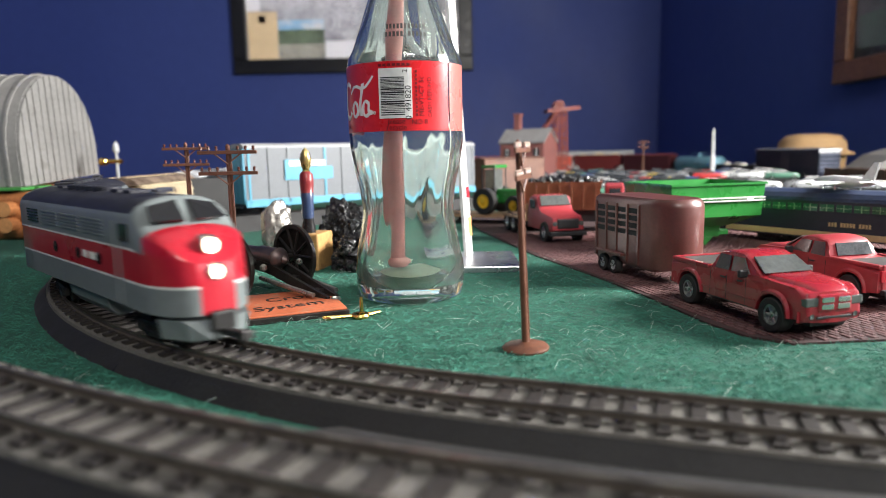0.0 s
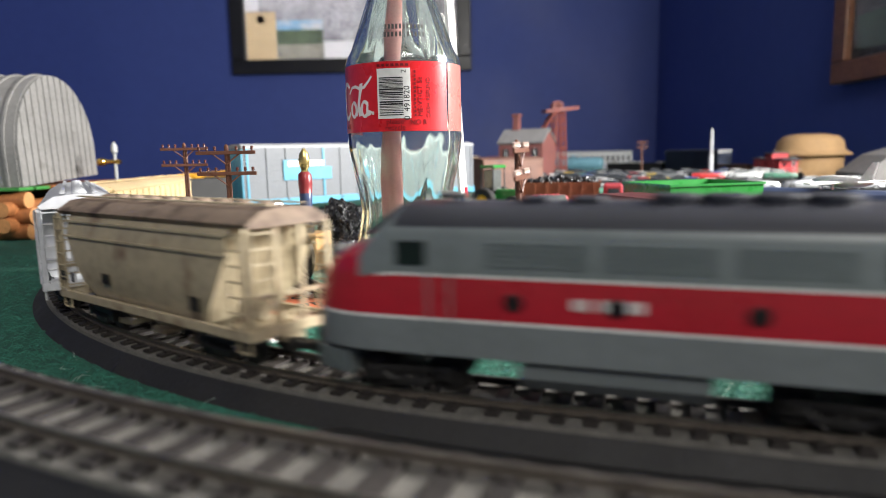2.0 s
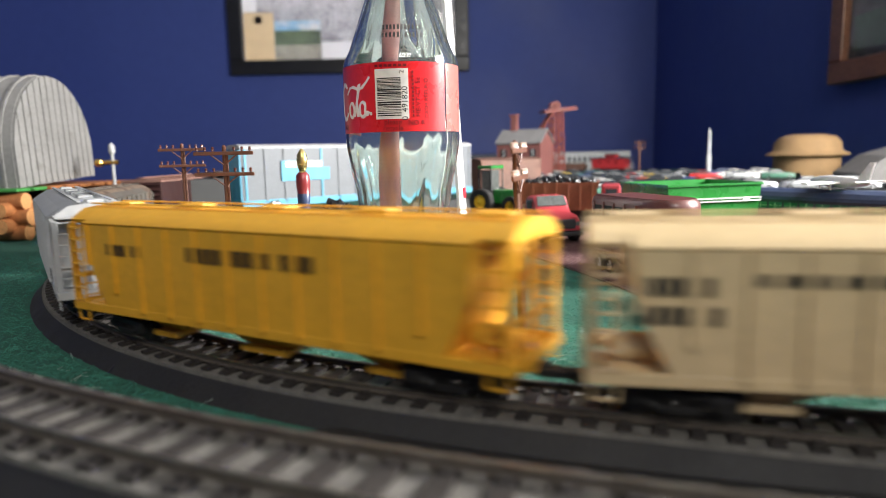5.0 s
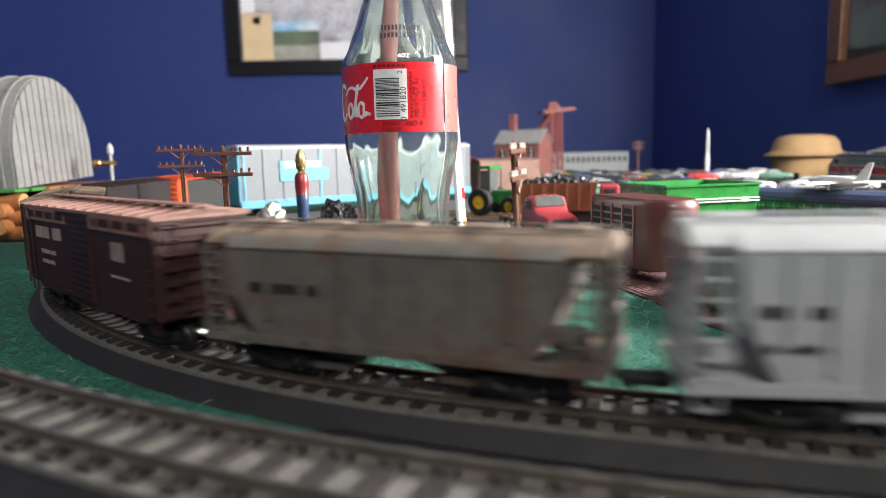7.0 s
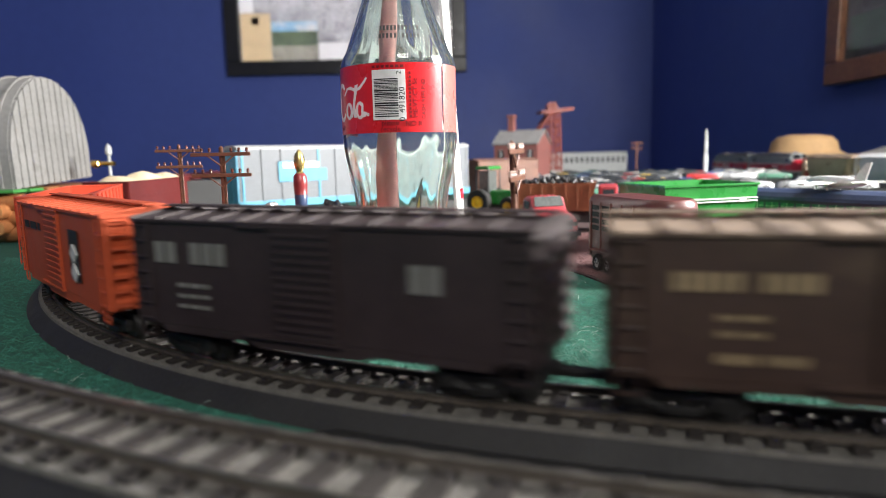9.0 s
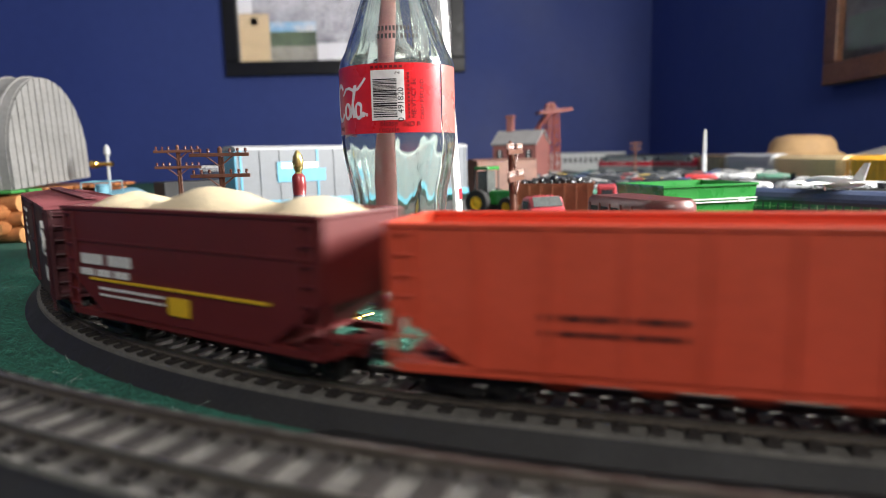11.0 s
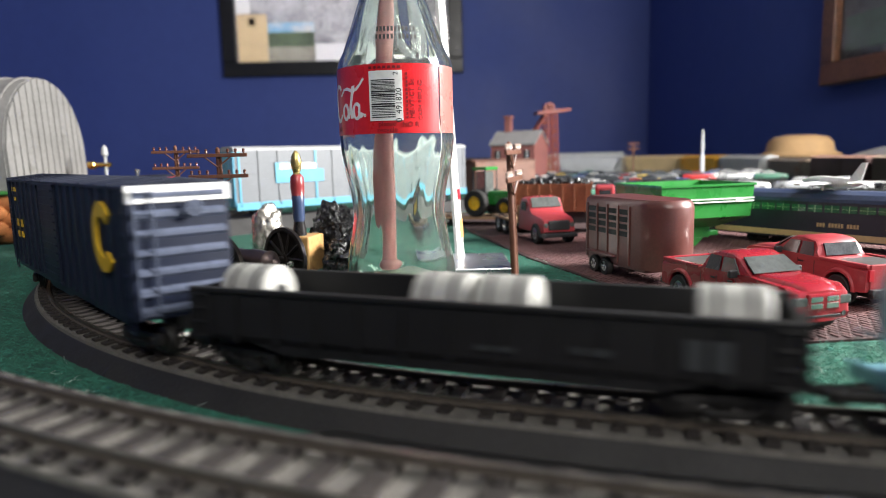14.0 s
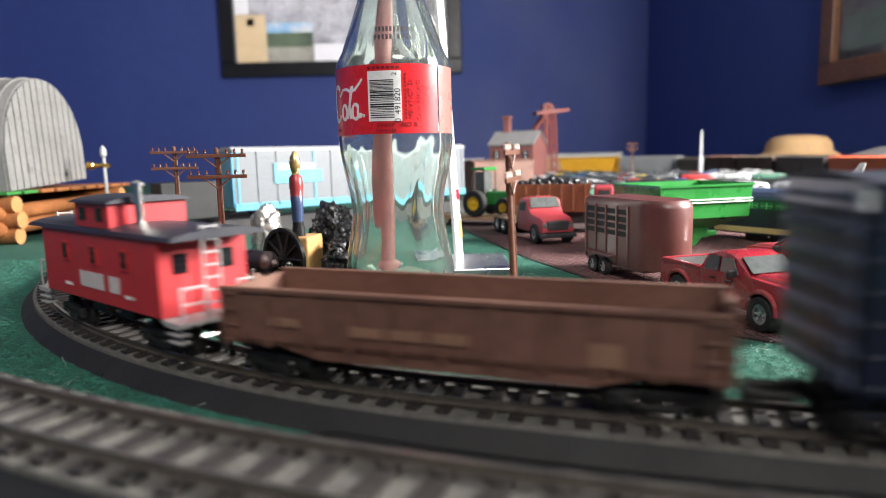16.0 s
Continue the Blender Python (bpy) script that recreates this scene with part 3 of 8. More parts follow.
def boxcar(label, paint_m, half, hw=0.0175, top=0.0512, roof_m=None, end_m=None, door=0.0, ribs=0, letters=(), letter_m=None, walkway=True, door_w=0.024, rib_doors=True, endtop=None, bot=0.0132, end_ribs=7):
    car = tagged(empty("boxcar"), label, "freight car", "model train")
    hb = half - 0.007
    roof_m, end_m, letter_m = roof_m or paint_m, end_m or paint_m, letter_m or P_WHITE
    eave = top - 0.0022
    bm = B()
    box(bm, -hb, hb, -hw, hw, bot, eave, 0.0004)
    part("body", bm, paint_m, car)
    # side sill fishbelly
    for s in (-1, 1):
        bm = B()
        prism(bm, [(-hb + 0.010, bot + 0.0002), (-hb + 0.012, bot - 0.0022), (-0.024, bot - 0.0024), (-0.019, bot - 0.0040), (0.019, bot - 0.0040), (0.024, bot - 0.0024), (hb - 0.012, bot - 0.0022), (hb - 0.010, bot + 0.0002)], s * (hw - 0.0006) - 0.0005, s * (hw - 0.0006) + 0.0005, "Y")
        part("side_sill", bm, paint_m, car)
    bm = B()
    box(bm, -hb, hb, -0.003, 0.003, bot - 0.005, bot)
    part("centre_sill", bm, BLACK, car)
    for x in (-0.03, -0.01, 0.012, 0.033):
        bm = B()
        box(bm, x - 0.004, x + 0.004, -0.010, 0.008, bot - 0.0045, bot)
        part("underframe_box", bm, BLACK, car)
    # roof
    bm = B()
    prof = [(hw + 0.0008, eave - 0.0008), (hw + 0.0008, eave + 0.0002), (0, top), (-hw - 0.0008, eave + 0.0002), (-hw - 0.0008, eave - 0.0008)]
    prism(bm, prof, -hb - 0.0006, hb + 0.0006)
    roof = part("roof", bm, roof_m, car)
    n = 12
    bm = B()
    for i in range(n + 1):
        x = -hb + 2 * hb * i / n
        prism(bm, [(hw + 0.0009, eave + 0.0002), (hw + 0.0006, eave + 0.0010), (0, top + 0.0007), (-hw - 0.0006, eave + 0.0010), (-hw - 0.0009, eave + 0.0002)], x - 0.0006, x + 0.0006)
    part("roof_rib", bm, roof_m, roof)
    if walkway:
        bm = B()
        for y in (-0.0022, 0.0, 0.0022):
            box(bm, -hb - 0.002, hb + 0.002, y - 0.0009, y + 0.0009, top + 0.0009, top + 0.0015)
        part("roof_walk", bm, roof_m, roof)
    # corrugated ends
    for s in (-1, 1):
        for k in range(end_ribs):
            z = bot + 0.003 + (eave - bot - 0.006) * k / (end_ribs - 1)
            bm = B()
            h = (eave - bot) / end_ribs * 0.30
            prism(bm, [(s * hb - s * 0.0002, z - h), (s * hb + s * 0.0012, z - h * 0.3), (s * hb + s * 0.0012, z + h * 0.3), (s * hb - s * 0.0002, z + h)], -hw + 0.0018, hw - 0.0018, "Y")
            part("end_rib", bm, end_m, car)
        if endtop:
            bm = B()
            box(bm, s * hb - 0.0008, s * hb + 0.0008, -hw - 0.0003, hw + 0.0003, eave - 0.0055, eave + 0.0004)
            part("end_cap", bm, endtop, car, "white painted top of the end")
        ladder(car, s * (hb - 0.004), -(hw + 0.0006), bot + 0.002, eave - 0.002, 0.0062, paint_m, "x", 7)
        ladder(car, s * (hb + 0.0018), -(hw - 0.0046), bot + 0.002, eave - 0.002, 0.0062, end_m, "y", 7)
        brake_wheel(car, s * (hb + 0.0028), 0.004, eave - 0.008, end_m, s)
        bm = B()
        box(bm, s * (hb - 0.004) - 0.003, s * (hb - 0.004) + 0.003, -hw - 0.0004, -hw + 0.0002, bot - 0.0045, bot - 0.0039)
        for d in (-0.003, 0.003):
            box(bm, s * (hb - 0.004) + d - 0.0003, s * (hb - 0.004) + d + 0.0003, -hw - 0.0004, -hw + 0.0002, bot - 0.0045, bot)
        part("step", bm, paint_m, car)
    # door with ribs and tracks
    for s in (-1, 1):
        bm = B()
        y = s * (hw + 0.0006)
        box(bm, door - door_w / 2, door + door_w / 2, y - 0.0005, y + 0.0005, bot + 0.0008, eave - 0.0015)
        d = part("door", bm, paint_m, car)
        nr = 12 if rib_doors else 3
        for k in range(nr):
            z = bot + 0.003 + (eave - bot - 0.007) * k / (nr - 1)
            bm = B()
            box(bm, door - door_w / 2 + 0.0014, door + door_w / 2 - 0.0014, y - 0.0011, y + 0.0011, z, z + 0.0009)
            part("door_rib", bm, paint_m, d)
        for za, zb in ((bot - 0.0004, bot + 0.0006), (eave - 0.0016, eave - 0.0008)):
            bm = B()
            box(bm, door - door_w * 1.02, door + door_w * 0.52, s * (hw + 0.0006) - 0.0008, s * (hw + 0.0006) + 0.0008, za, zb)
            part("door_track", bm, paint_m, car)
        for i in range(ribs):
            x = -hb + 0.004 + (2 * hb - 0.008) * i / max(1, ribs - 1)
            if abs(x - door) < door_w / 2 + 0.001:
                continue
            bm = B()
            box(bm, x - 0.0006, x + 0.0006, s * (hw + 0.0003) - 0.0005, s * (hw + 0.0003) + 0.0005, bot, eave - 0.001)
            part("rib", bm, paint_m, car)
    bars(car, letters, letter_m, -(hw + 0.0004))
    running_gear(car, half, half - 0.025)
    return car


def gondola(label, paint_m, half, hw=0.0172, top=0.0280, bot=0.0125, ribs=13, letters=(), letter_m=None, inner=None, name="gondola_car"):
    car = tagged(empty(name), label, "freight car", "model train")
    hb = half - 0.007
    t = 0.0011
    bm = B()
    box(bm, -hb, hb, -hw, hw, bot, bot + 0.0015)
    part("deck", bm, inner or paint_m, car)
    for s in (-1, 1):
        bm = B()
        box(bm, -hb, hb, s * (hw - t / 2) - t / 2, s * (hw - t / 2) + t / 2, bot, top)
        sd = part("side", bm, [paint_m], car)
        bm = B()
        box(bm, -hb, hb, s * hw - 0.0011, s * hw + 0.0011, top - 0.0004, top + 0.0012, 0.0003)
        part("top_rail", bm, paint_m, sd)
        for i in range(ribs):
            x = -hb + 0.003 + (2 * hb - 0.006) * i / (ribs - 1)
            bm = B()
            box(bm, x - 0.0007, x + 0.0007, s * (hw + 0.0004) - 0.0005, s * (hw + 0.0004) + 0.0005, bot - 0.0005, top)
            part("rib", bm, paint_m, sd)
        bm = B()
        box(bm, s * (hb - t / 2) - t / 2, s * (hb - t / 2) + t / 2, -hw, hw, bot, top)
        for k in range(4):
            z = bot + 0.002 + (top - bot - 0.004) * k / 3
            box(bm, s * (hb + 0.0003) - 0.0007, s * (hb + 0.0003) + 0.0007, -hw + 0.001, hw - 0.001, z - 0.0009, z + 0.0009, 0.0003)
        part("end", bm, paint_m, car)
        ladder(car, s * (hb - 0.004), -(hw + 0.0010), bot + 0.001, top - 0.001, 0.006, paint_m, "x", 4)
        brake_wheel(car, s * (hb + 0.0022), 0.005, top - 0.002, paint_m, s)
    bm = B()
    box(bm, -hb, hb, -0.003, 0.003, bot - 0.005, bot)
    for s in (-1, 1):
        prism(bm, [(-hb + 0.02, bot), (-hb + 0.034, bot - 0.0035), (hb - 0.034, bot - 0.0035), (hb - 0.02, bot)], s * (hw - 0.001) - 0.0005, s * (hw - 0.001) + 0.0005, "Y")
    part("underframe", bm, paint_m, car)
    bars(car, letters, letter_m or P_WHITE, -(hw + 0.0010))
    running_gear(car, half, half - 0.025)
    return car


def open_hopper(label, paint_m, half, hw=0.0178, top=0.046, ribs=0, load=None, letters=(), letter_m=None, stripe=None):
    car = tagged(empty("open_hopper_car"), label, "freight car", "model train")
    hb, bot = half - 0.006, 0.0115
    bm = B()
    prof = [(-hb, top), (-hb, bot + 0.016), (-hb + 0.002, bot + 0.015), (-hb + 0.024, bot), (hb - 0.024, bot), (hb - 0.002, bot + 0.015), (hb, bot + 0.016), (hb, top)]
    for s in (-1, 1):
        prism(bm, prof, s * hw - 0.0006, s * hw + 0.0006, "Y")
    body = part("side", bm, paint_m, car)
    bm = B()
    for s in (-1, 1):
        box(bm, s * hb - 0.0008, s * hb + 0.0008, -hw, hw, bot + 0.015, top)
        loft(bm, [[(s * hb, -hw, bot + 0.016), (s * hb, hw, bot + 0.016), (s * (hb - 0.024), hw, bot), (s * (hb - 0.024), -hw, bot)], [(s * (hb - 0.002), -hw, bot + 0.018), (s * (hb - 0.002), hw, bot + 0.018), (s * (hb - 0.026), hw, bot + 0.002), (s * (hb - 0.026), -hw, bot + 0.002)]])
    box(bm, -hb + 0.02, hb - 0.02, -hw, hw, bot, bot + 0.001)
    part("end", bm, paint_m, car)
    bm = B()
    for s in (-1, 1):
        box(bm, -hb - 0.0008, hb + 0.0008, s * hw - 0.0012, s * hw + 0.0012, top - 0.0006, top + 0.0008, 0.0003)
        box(bm, s * hb - 0.0012, s * hb + 0.0012, -hw, hw, top - 0.0006, top + 0.0008, 0.0003)
    part("top_rail", bm, paint_m, car)
    if ribs:
        for i in range(ribs):
            x = -hb + 0.006 + (2 * hb - 0.012) * i / (ribs - 1)
            u = max(0, abs(x) - (hb - 0.024)) / 0.024
            for s in (-1, 1):
                bm = B()
                box(bm, x - 0.0009, x + 0.0009, s * (hw + 0.0008) - 0.0006, s * (hw + 0.0008) + 0.0006, bot + u * 0.015, top)
                part("rib", bm, paint_m, car)
    bm = B()
    for s in (-1, 1):
        box(bm, -hb + 0.002, hb - 0.002, s * (hw - 0.0004) - 0.0010, s * (hw - 0.0004) + 0.0010, bot - 0.0016, bot + 0.0008)
        if stripe:
            box(bm, -hb + 0.004, hb - 0.004, s * (hw + 0.0004) - 0.0006, s * (hw + 0.0004) + 0.0006, top - 0.0125, top - 0.0117)
    box(bm, -hb, hb, -0.003, 0.003, bot - 0.004, bot)
    for s in (-1, 1):
        box(bm, s * (hb - 0.006) - 0.006, s * (hb - 0.006) + 0.006, -hw + 0.002, hw - 0.002, bot - 0.0015, bot - 0.0005)
        for y in (-hw + 0.001, hw - 0.001):
            box(bm, s * hb - 0.0008, s * hb + 0.0008, y - 0.0008, y + 0.0008, bot - 0.001, bot + 0.018)
    part("side_sill", bm, paint_m, car)
    for c in (-0.036, -0.012, 0.012, 0.036):
        bm = B()
        loft(bm, [[(c - 0.011, -0.014, bot), (c + 0.011, -0.014, bot), (c + 0.011, 0.014, bot), (c - 0.011, 0.014, bot)], [(c - 0.003, -0.009, 0.0045), (c + 0.003, -0.009, 0.0045), (c + 0.003, 0.009, 0.0045), (c - 0.003, 0.009, 0.0045)]])
        part("discharge_bay", bm, paint_m, car)
    for s in (-1, 1):
        ladder(car, s * (hb - 0.005), -(hw + 0.0014), bot + 0.003, top - 0.002, 0.006, paint_m, "x", 7)
        brake_wheel(car, s * (hb + 0.002), 0.004, bot + 0.012, paint_m, s)
    if load:
        bm = B()
        nx, ny = 60, 14
        vs = []
        for i in range(nx + 1):
            row = []
            for j in range(ny + 1):
                u, v = i / nx * 2 - 1, j / ny * 2 - 1
                e = (1 - abs(u) ** 6) * (1 - v * v * 0.8)
                z = top - 0.003 + 0.0105 * e * (0.72 + 0.28 * math.cos(u * 7.5)) + 0.0009 * noise.noise(Vector((u * 9, v * 3, 1)))
                row.append(bm.verts.new((u * (hb - 0.001), v * (hw - 0.0008), z)))
            vs.append(row)
        for i in range(nx):
            for j in range(ny):
                bm.faces.new((vs[i][j], vs[i + 1][j], vs[i + 1][j + 1], vs[i][j + 1]))
        part("load", bm, load, car, "heaped pale sand load", smooth=True, angle=80)
    bars(car, letters, letter_m or P_WHITE, -(hw + 0.0010))
    running_gear(car, half, half - 0.026)
    return car


def tank_car(label, paint_m, half, letters=()):
    car = tagged(empty("tank_car"), label, "freight car", "model train")
    hb, r, zc = half - 0.008, 0.0176, 0.0282
    bm = B()
    e = hb - 0.004
    prof = [(0.001, -e - 0.0065), (r * 0.45, -e - 0.0058), (r * 0.78, -e - 0.0040), (r * 0.95, -e - 0.0012), (r, -e + 0.002), (r, -0.0006), (r + 0.0003, -0.0004), (r + 0.0003, 0.0004), (r, 0.0006), (r, e - 0.002), (r * 0.95, e + 0.0012), (r * 0.78, e + 0.0040), (r * 0.45, e + 0.0058), (0.001, e + 0.0065)]
    lathe(bm, prof, 40, Matrix.Translation((0, 0, zc)), "X")
    part("tank", bm, paint_m, car, smooth=True)
    bm = B()
    lathe(bm, [(0.0045, zc + r - 0.002), (0.0045, zc + r + 0.0045), (0.0052, zc + r + 0.0048), (0.0048, zc + r + 0.0060), (0.001, zc + r + 0.0064)], 20)
    part("dome", bm, paint_m, car, smooth=True)
    bm = B()
    for s in (-1, 1):
        for y in (-0.010, 0.010):
            rod(bm, (s * 0.016, y, zc + r - 0.003), (s * 0.016, y, zc + r + 0.008), 0.0004, 6)
        rod(bm, (s * 0.016, -0.010, zc + r + 0.008), (s * 0.016, 0.010, zc + r + 0.008), 0.0004, 6)
        rod(bm, (-0.016, s * 0.010, zc + r + 0.008), (0.016, s * 0.010, zc + r + 0.008), 0.0004, 6)
        box(bm, -0.018, 0.018, s * 0.0085 - 0.003, s * 0.0085 + 0.003, zc + r - 0.0022, zc + r - 0.0014)
    part("platform_rail", bm, paint_m, car)
    for s in (-1, 1):
        bm = B()
        loft(bm, [[(s * (e - 0.012) - 0.006, -0.014, 0.011), (s * (e - 0.012) + 0.006, -0.014, 0.011), (s * (e - 0.012) + 0.006, 0.014, 0.011), (s * (e - 0.012) - 0.006, 0.014, 0.011)], [(s * (e - 0.012) - 0.003, -0.0145, 0.0235), (s * (e - 0.012) + 0.003, -0.0145, 0.0235), (s * (e - 0.012) + 0.003, 0.0145, 0.0235), (s * (e - 0.012) - 0.003, 0.0145, 0.0235)]])
        part("saddle", bm, paint_m, car)
        bm = B()
        box(bm, s * (hb - 0.006) - 0.010, s * (hb - 0.006) + 0.010, -0.0165, 0.0165, 0.0098, 0.0112, 0.0003)
        box(bm, s * (hb + 0.004) - 0.0006, s * (hb + 0.004) + 0.0006, -0.0165, 0.0165, 0.0085, 0.0125)
        for y in (-0.015, 0.015):
            rod(bm, (s * (hb + 0.003), y, 0.011), (s * (hb + 0.003), y, 0.021), 0.0004, 6)
        rod(bm, (s * (hb + 0.003), -0.015, 0.021), (s * (hb + 0.003), 0.015, 0.021), 0.0004, 6)
        part("end_platform", bm, paint_m, car)
        ladder(car, 0.0, s * (r + 0.0014), zc - 0.014, zc + 0.010, 0.006, paint_m, "x", 6)
        rodm = B()
        rod(rodm, (-e + 0.006, s * 0.0155, 0.0118), (e - 0.006, s * 0.0155, 0.0118), 0.0005, 6)
        part("hand_rail", rodm, paint_m, car)
    bm = B()
    box(bm, -0.004, 0.004, -0.004, 0.004, 0.008, 0.0142)
    box(bm, -e, e, -0.0025, 0.0025, 0.0085, 0.0110)
    part("bottom_outlet", bm, paint_m, car)
    # lettering bent to the tank
    for x0, x1, z0, z1 in letters:
        bm = B()
        n = max(1, round((x1 - x0) / ((z1 - z0) * 0.9)))
        w = (x1 - x0) / n
        for i in range(n):
            a0, a1 = math.asin((z0 - zc) / r), math.asin((z1 - zc) / r)
            rr = r + 0.00025
            xa, xb = x0 + i * w + w * 0.07, x0 + (i + 1) * w - w * 0.07
            rings = []
            for k in range(5):
                a = a0 + (a1 - a0) * k / 4
                rings.append([(xa, -rr * math.cos(a), zc + rr * math.sin(a)), (xb, -rr * math.cos(a), zc + rr * math.sin(a)), (xb, -(r - 0.0004) * math.cos(a), zc + (r - 0.0004) * math.sin(a)), (xa, -(r - 0.0004) * math.cos(a), zc + (r - 0.0004) * math.sin(a))])
            loft(bm, rings)
        part("lettering", bm, paint("cream_lettering", (0.62, 0.62, 0.50)), car)
    running_gear(car, half, half - 0.024)
    return car


def caboose(label, paint_m, half):
    car = tagged(empty("caboose"), label, "freight car", "model train")
    hb, hw, bot, eave, top = half - 0.016, 0.0172, 0.0120, 0.0395, 0.0428
    roof_m = P_ROOF
    bm = B()
    box(bm, -hb, hb, -hw, hw, bot, eave, 0.0004)
    part("body", bm, paint_m, car)

    def arch(w, z0, z1, n=8):
        p = [(w * math.cos(math.pi * i / n), z0 + (z1 - z0) * math.sin(math.pi * i / n)) for i in range(n + 1)]
        return p
    bm = B()
    prism(bm, arch(hw + 0.0014, eave, top), -half + 0.004, half - 0.004)
    part("roof", bm, roof_m, car)
    bm = B()
    box(bm, -0.018, 0.012, -0.0155, 0.0155, eave, 0.0505, 0.0004)
    cup = part("cupola", bm, paint_m, car, "raised red cupola on the roof")
    bm = B()
    prism(bm, arch(0.0168, 0.0505, 0.0530), -0.020, 0.014)
    part("cupola_roof", bm, roof_m, cup)
    for s in (-1, 1):
        for x in (-0.0105, 0.0045):
            bm = B()
            box(bm, x - 0.0026, x + 0.0026, s * 0.0156 - 0.0004, s * 0.0156 + 0.0004, 0.0438, 0.0488)
            part("cupola_window", bm, P_DARKG, cup)
        for x in (-0.026, 0.0, 0.026):
            bm = B()
            box(bm, x - 0.0027, x + 0.0027, s * hw - 0.0004, s * hw + 0.0004, 0.0275, 0.0338)
            w = part("window", bm, P_DARKG, car)
            bm = B()
            for a, b in ((-0.0034, -0.0027), (0.0027, 0.0034)):
                box(bm, x + a, x + b, s * hw - 0.0007, s * hw + 0.0007, 0.0268, 0.0345)
            box(bm, x - 0.0034, x + 0.0034, s * hw - 0.0007, s * hw + 0.0007, 0.0268, 0.0275)
            box(bm, x - 0.0034, x + 0.0034, s * hw - 0.0007, s * hw + 0.0007, 0.0338, 0.0345)
            part("window_frame", bm, paint_m, w)
    bars(car, [(-0.018, 0.021, 0.0175, 0.0238)], P_WHITE, -(hw + 0.0003))
    bars(car, [(-0.030, -0.022, 0.0165, 0.0178), (0.024, 0.032, 0.0165, 0.0178)], P_WHITE, -(hw + 0.0003))
    for s in (-1, 1):
        for y in (-0.009, 0.009):
            bm = B()
            box(bm, s * hb - 0.0004, s * hb + 0.0004, y - 0.0027, y + 0.0027, 0.0270, 0.0340)
            part("end_window", bm, P_DARKG, car)
        bm = B()
        box(bm, s * hb - 0.0005, s * hb + 0.0005, -0.0035, 0.0035, bot + 0.001, 0.0345)
        part("end_door", bm, paint_m, car)
        bm = B()
        box(bm, min(s * hb, s * (half - 0.004)), max(s * hb, s * (half - 0.004)), -hw, hw, bot - 0.0015, bot, 0.0002)
        part("end_platform", bm, P_ENDG, car, "grey end platform")
        bm = B()
        x = s * (half - 0.005)
        bm.free()
        for yy in (-1, 1):
            bm = B()
            for y in (0.006, 0.0155):
                rod(bm, (x, yy * y, bot), (x, yy * y, 0.0235), 0.00045, 6)
            rod(bm, (x, yy * 0.0155, 0.0235), (x, yy * 0.006, 0.0235), 0.00045, 6)
            rod(bm, (x, yy * 0.0155, 0.018), (x, yy * 0.006, 0.018), 0.00035, 6)
            part("railing", bm, P_ENDG, car)
        ladder(car, x, -0.0035, bot + 0.001, eave + 0.004, 0.006, P_ENDG, "y", 8)
        for yy in (-1, 1):
            bm = B()
            for k in range(3):
                box(bm, s * (half - 0.009) - 0.004, s * (half - 0.009) + 0.004, yy * (hw - 0.002) - 0.002, yy * (hw - 0.002) + 0.002, bot - 0.002 - k * 0.0026, bot - 0.0013 - k * 0.0026)
            part("steps", bm, P_ENDG, car)
    bm = B()
    lathe(bm, [(0.0016, top - 0.002), (0.0016, 0.0565), (0.0026, 0.0568), (0.0026, 0.0580), (0.0008, 0.0590)], 14, Matrix.Translation((0.017, -0.006, 0)))
    part("chimney", bm, P_CHROME, car, "bright metal stove pipe")
    bm = B()
    box(bm, -half + 0.006, half - 0.006, -0.0024, 0.0024, bot - 0.005, bot)
    for x in (-0.012, 0.012):
        box(bm, x - 0.006, x + 0.006, -0.012, 0.012, bot - 0.006, bot)
    part("underframe", bm, BLACK, car)
    lift(car, 0.0030)
    running_gear(car, half, half - 0.028)
    return car


CREAM = paint("weathered_cream", (0.42, 0.35, 0.23), 0.6, vary=0.18, spots=((0.17, 0.10, 0.06), 55, 0.56))
CREAMROOF = paint("dusty_roof", (0.22, 0.16, 0.115), 0.7, vary=0.25, spots=((0.08, 0.05, 0.035), 90, 0.5))
LGREY = paint("light_grey", (0.52, 0.53, 0.55), 0.4)
BEIGE = paint("beige", (0.62, 0.47, 0.26), 0.45)
YELLOW = paint("freight_yellow", (0.74, 0.38, 0.03), 0.42)
MGREY = paint("mid_grey", (0.40, 0.41, 0.41), 0.45)
OLDGREY = paint("weathered_grey", (0.125, 0.112, 0.096), 0.7, vary=0.25, spots=((0.12, 0.07, 0.045), 45, 0.52))
OXIDE = paint("dark_oxide", (0.036, 0.0115, 0.0105), 0.55, vary=0.2, spots=((0.03, 0.015, 0.012), 50, 0.6))
OXIDE_DUSTY = paint("dusty_pink_roof", (0.26, 0.14, 0.11), 0.7, vary=0.2)
BROWN = paint("dusty_brown", (0.042, 0.022, 0.015), 0.6, vary=0.22, spots=((0.085, 0.056, 0.034), 45, 0.56))
DARKBR = paint("blackish_brown", (0.030, 0.020, 0.020), 0.55, vary=0.2)
ORANGE = paint("orange_red", (0.46, 0.075, 0.025), 0.5)
ORANGE2 = paint("bright_orange_red", (0.58, 0.075, 0.035), 0.42)
MAROON = paint("maroon", (0.115, 0.014, 0.013), 0.5)
MAROON2 = paint("dark_maroon", (0.050, 0.0095, 0.0125), 0.5)
PINKROOF = paint("faded_red_roof", (0.20, 0.05, 0.056), 0.55)
SKY = paint("pale_blue", (0.17, 0.36, 0.44), 0.35, coat=0.2)
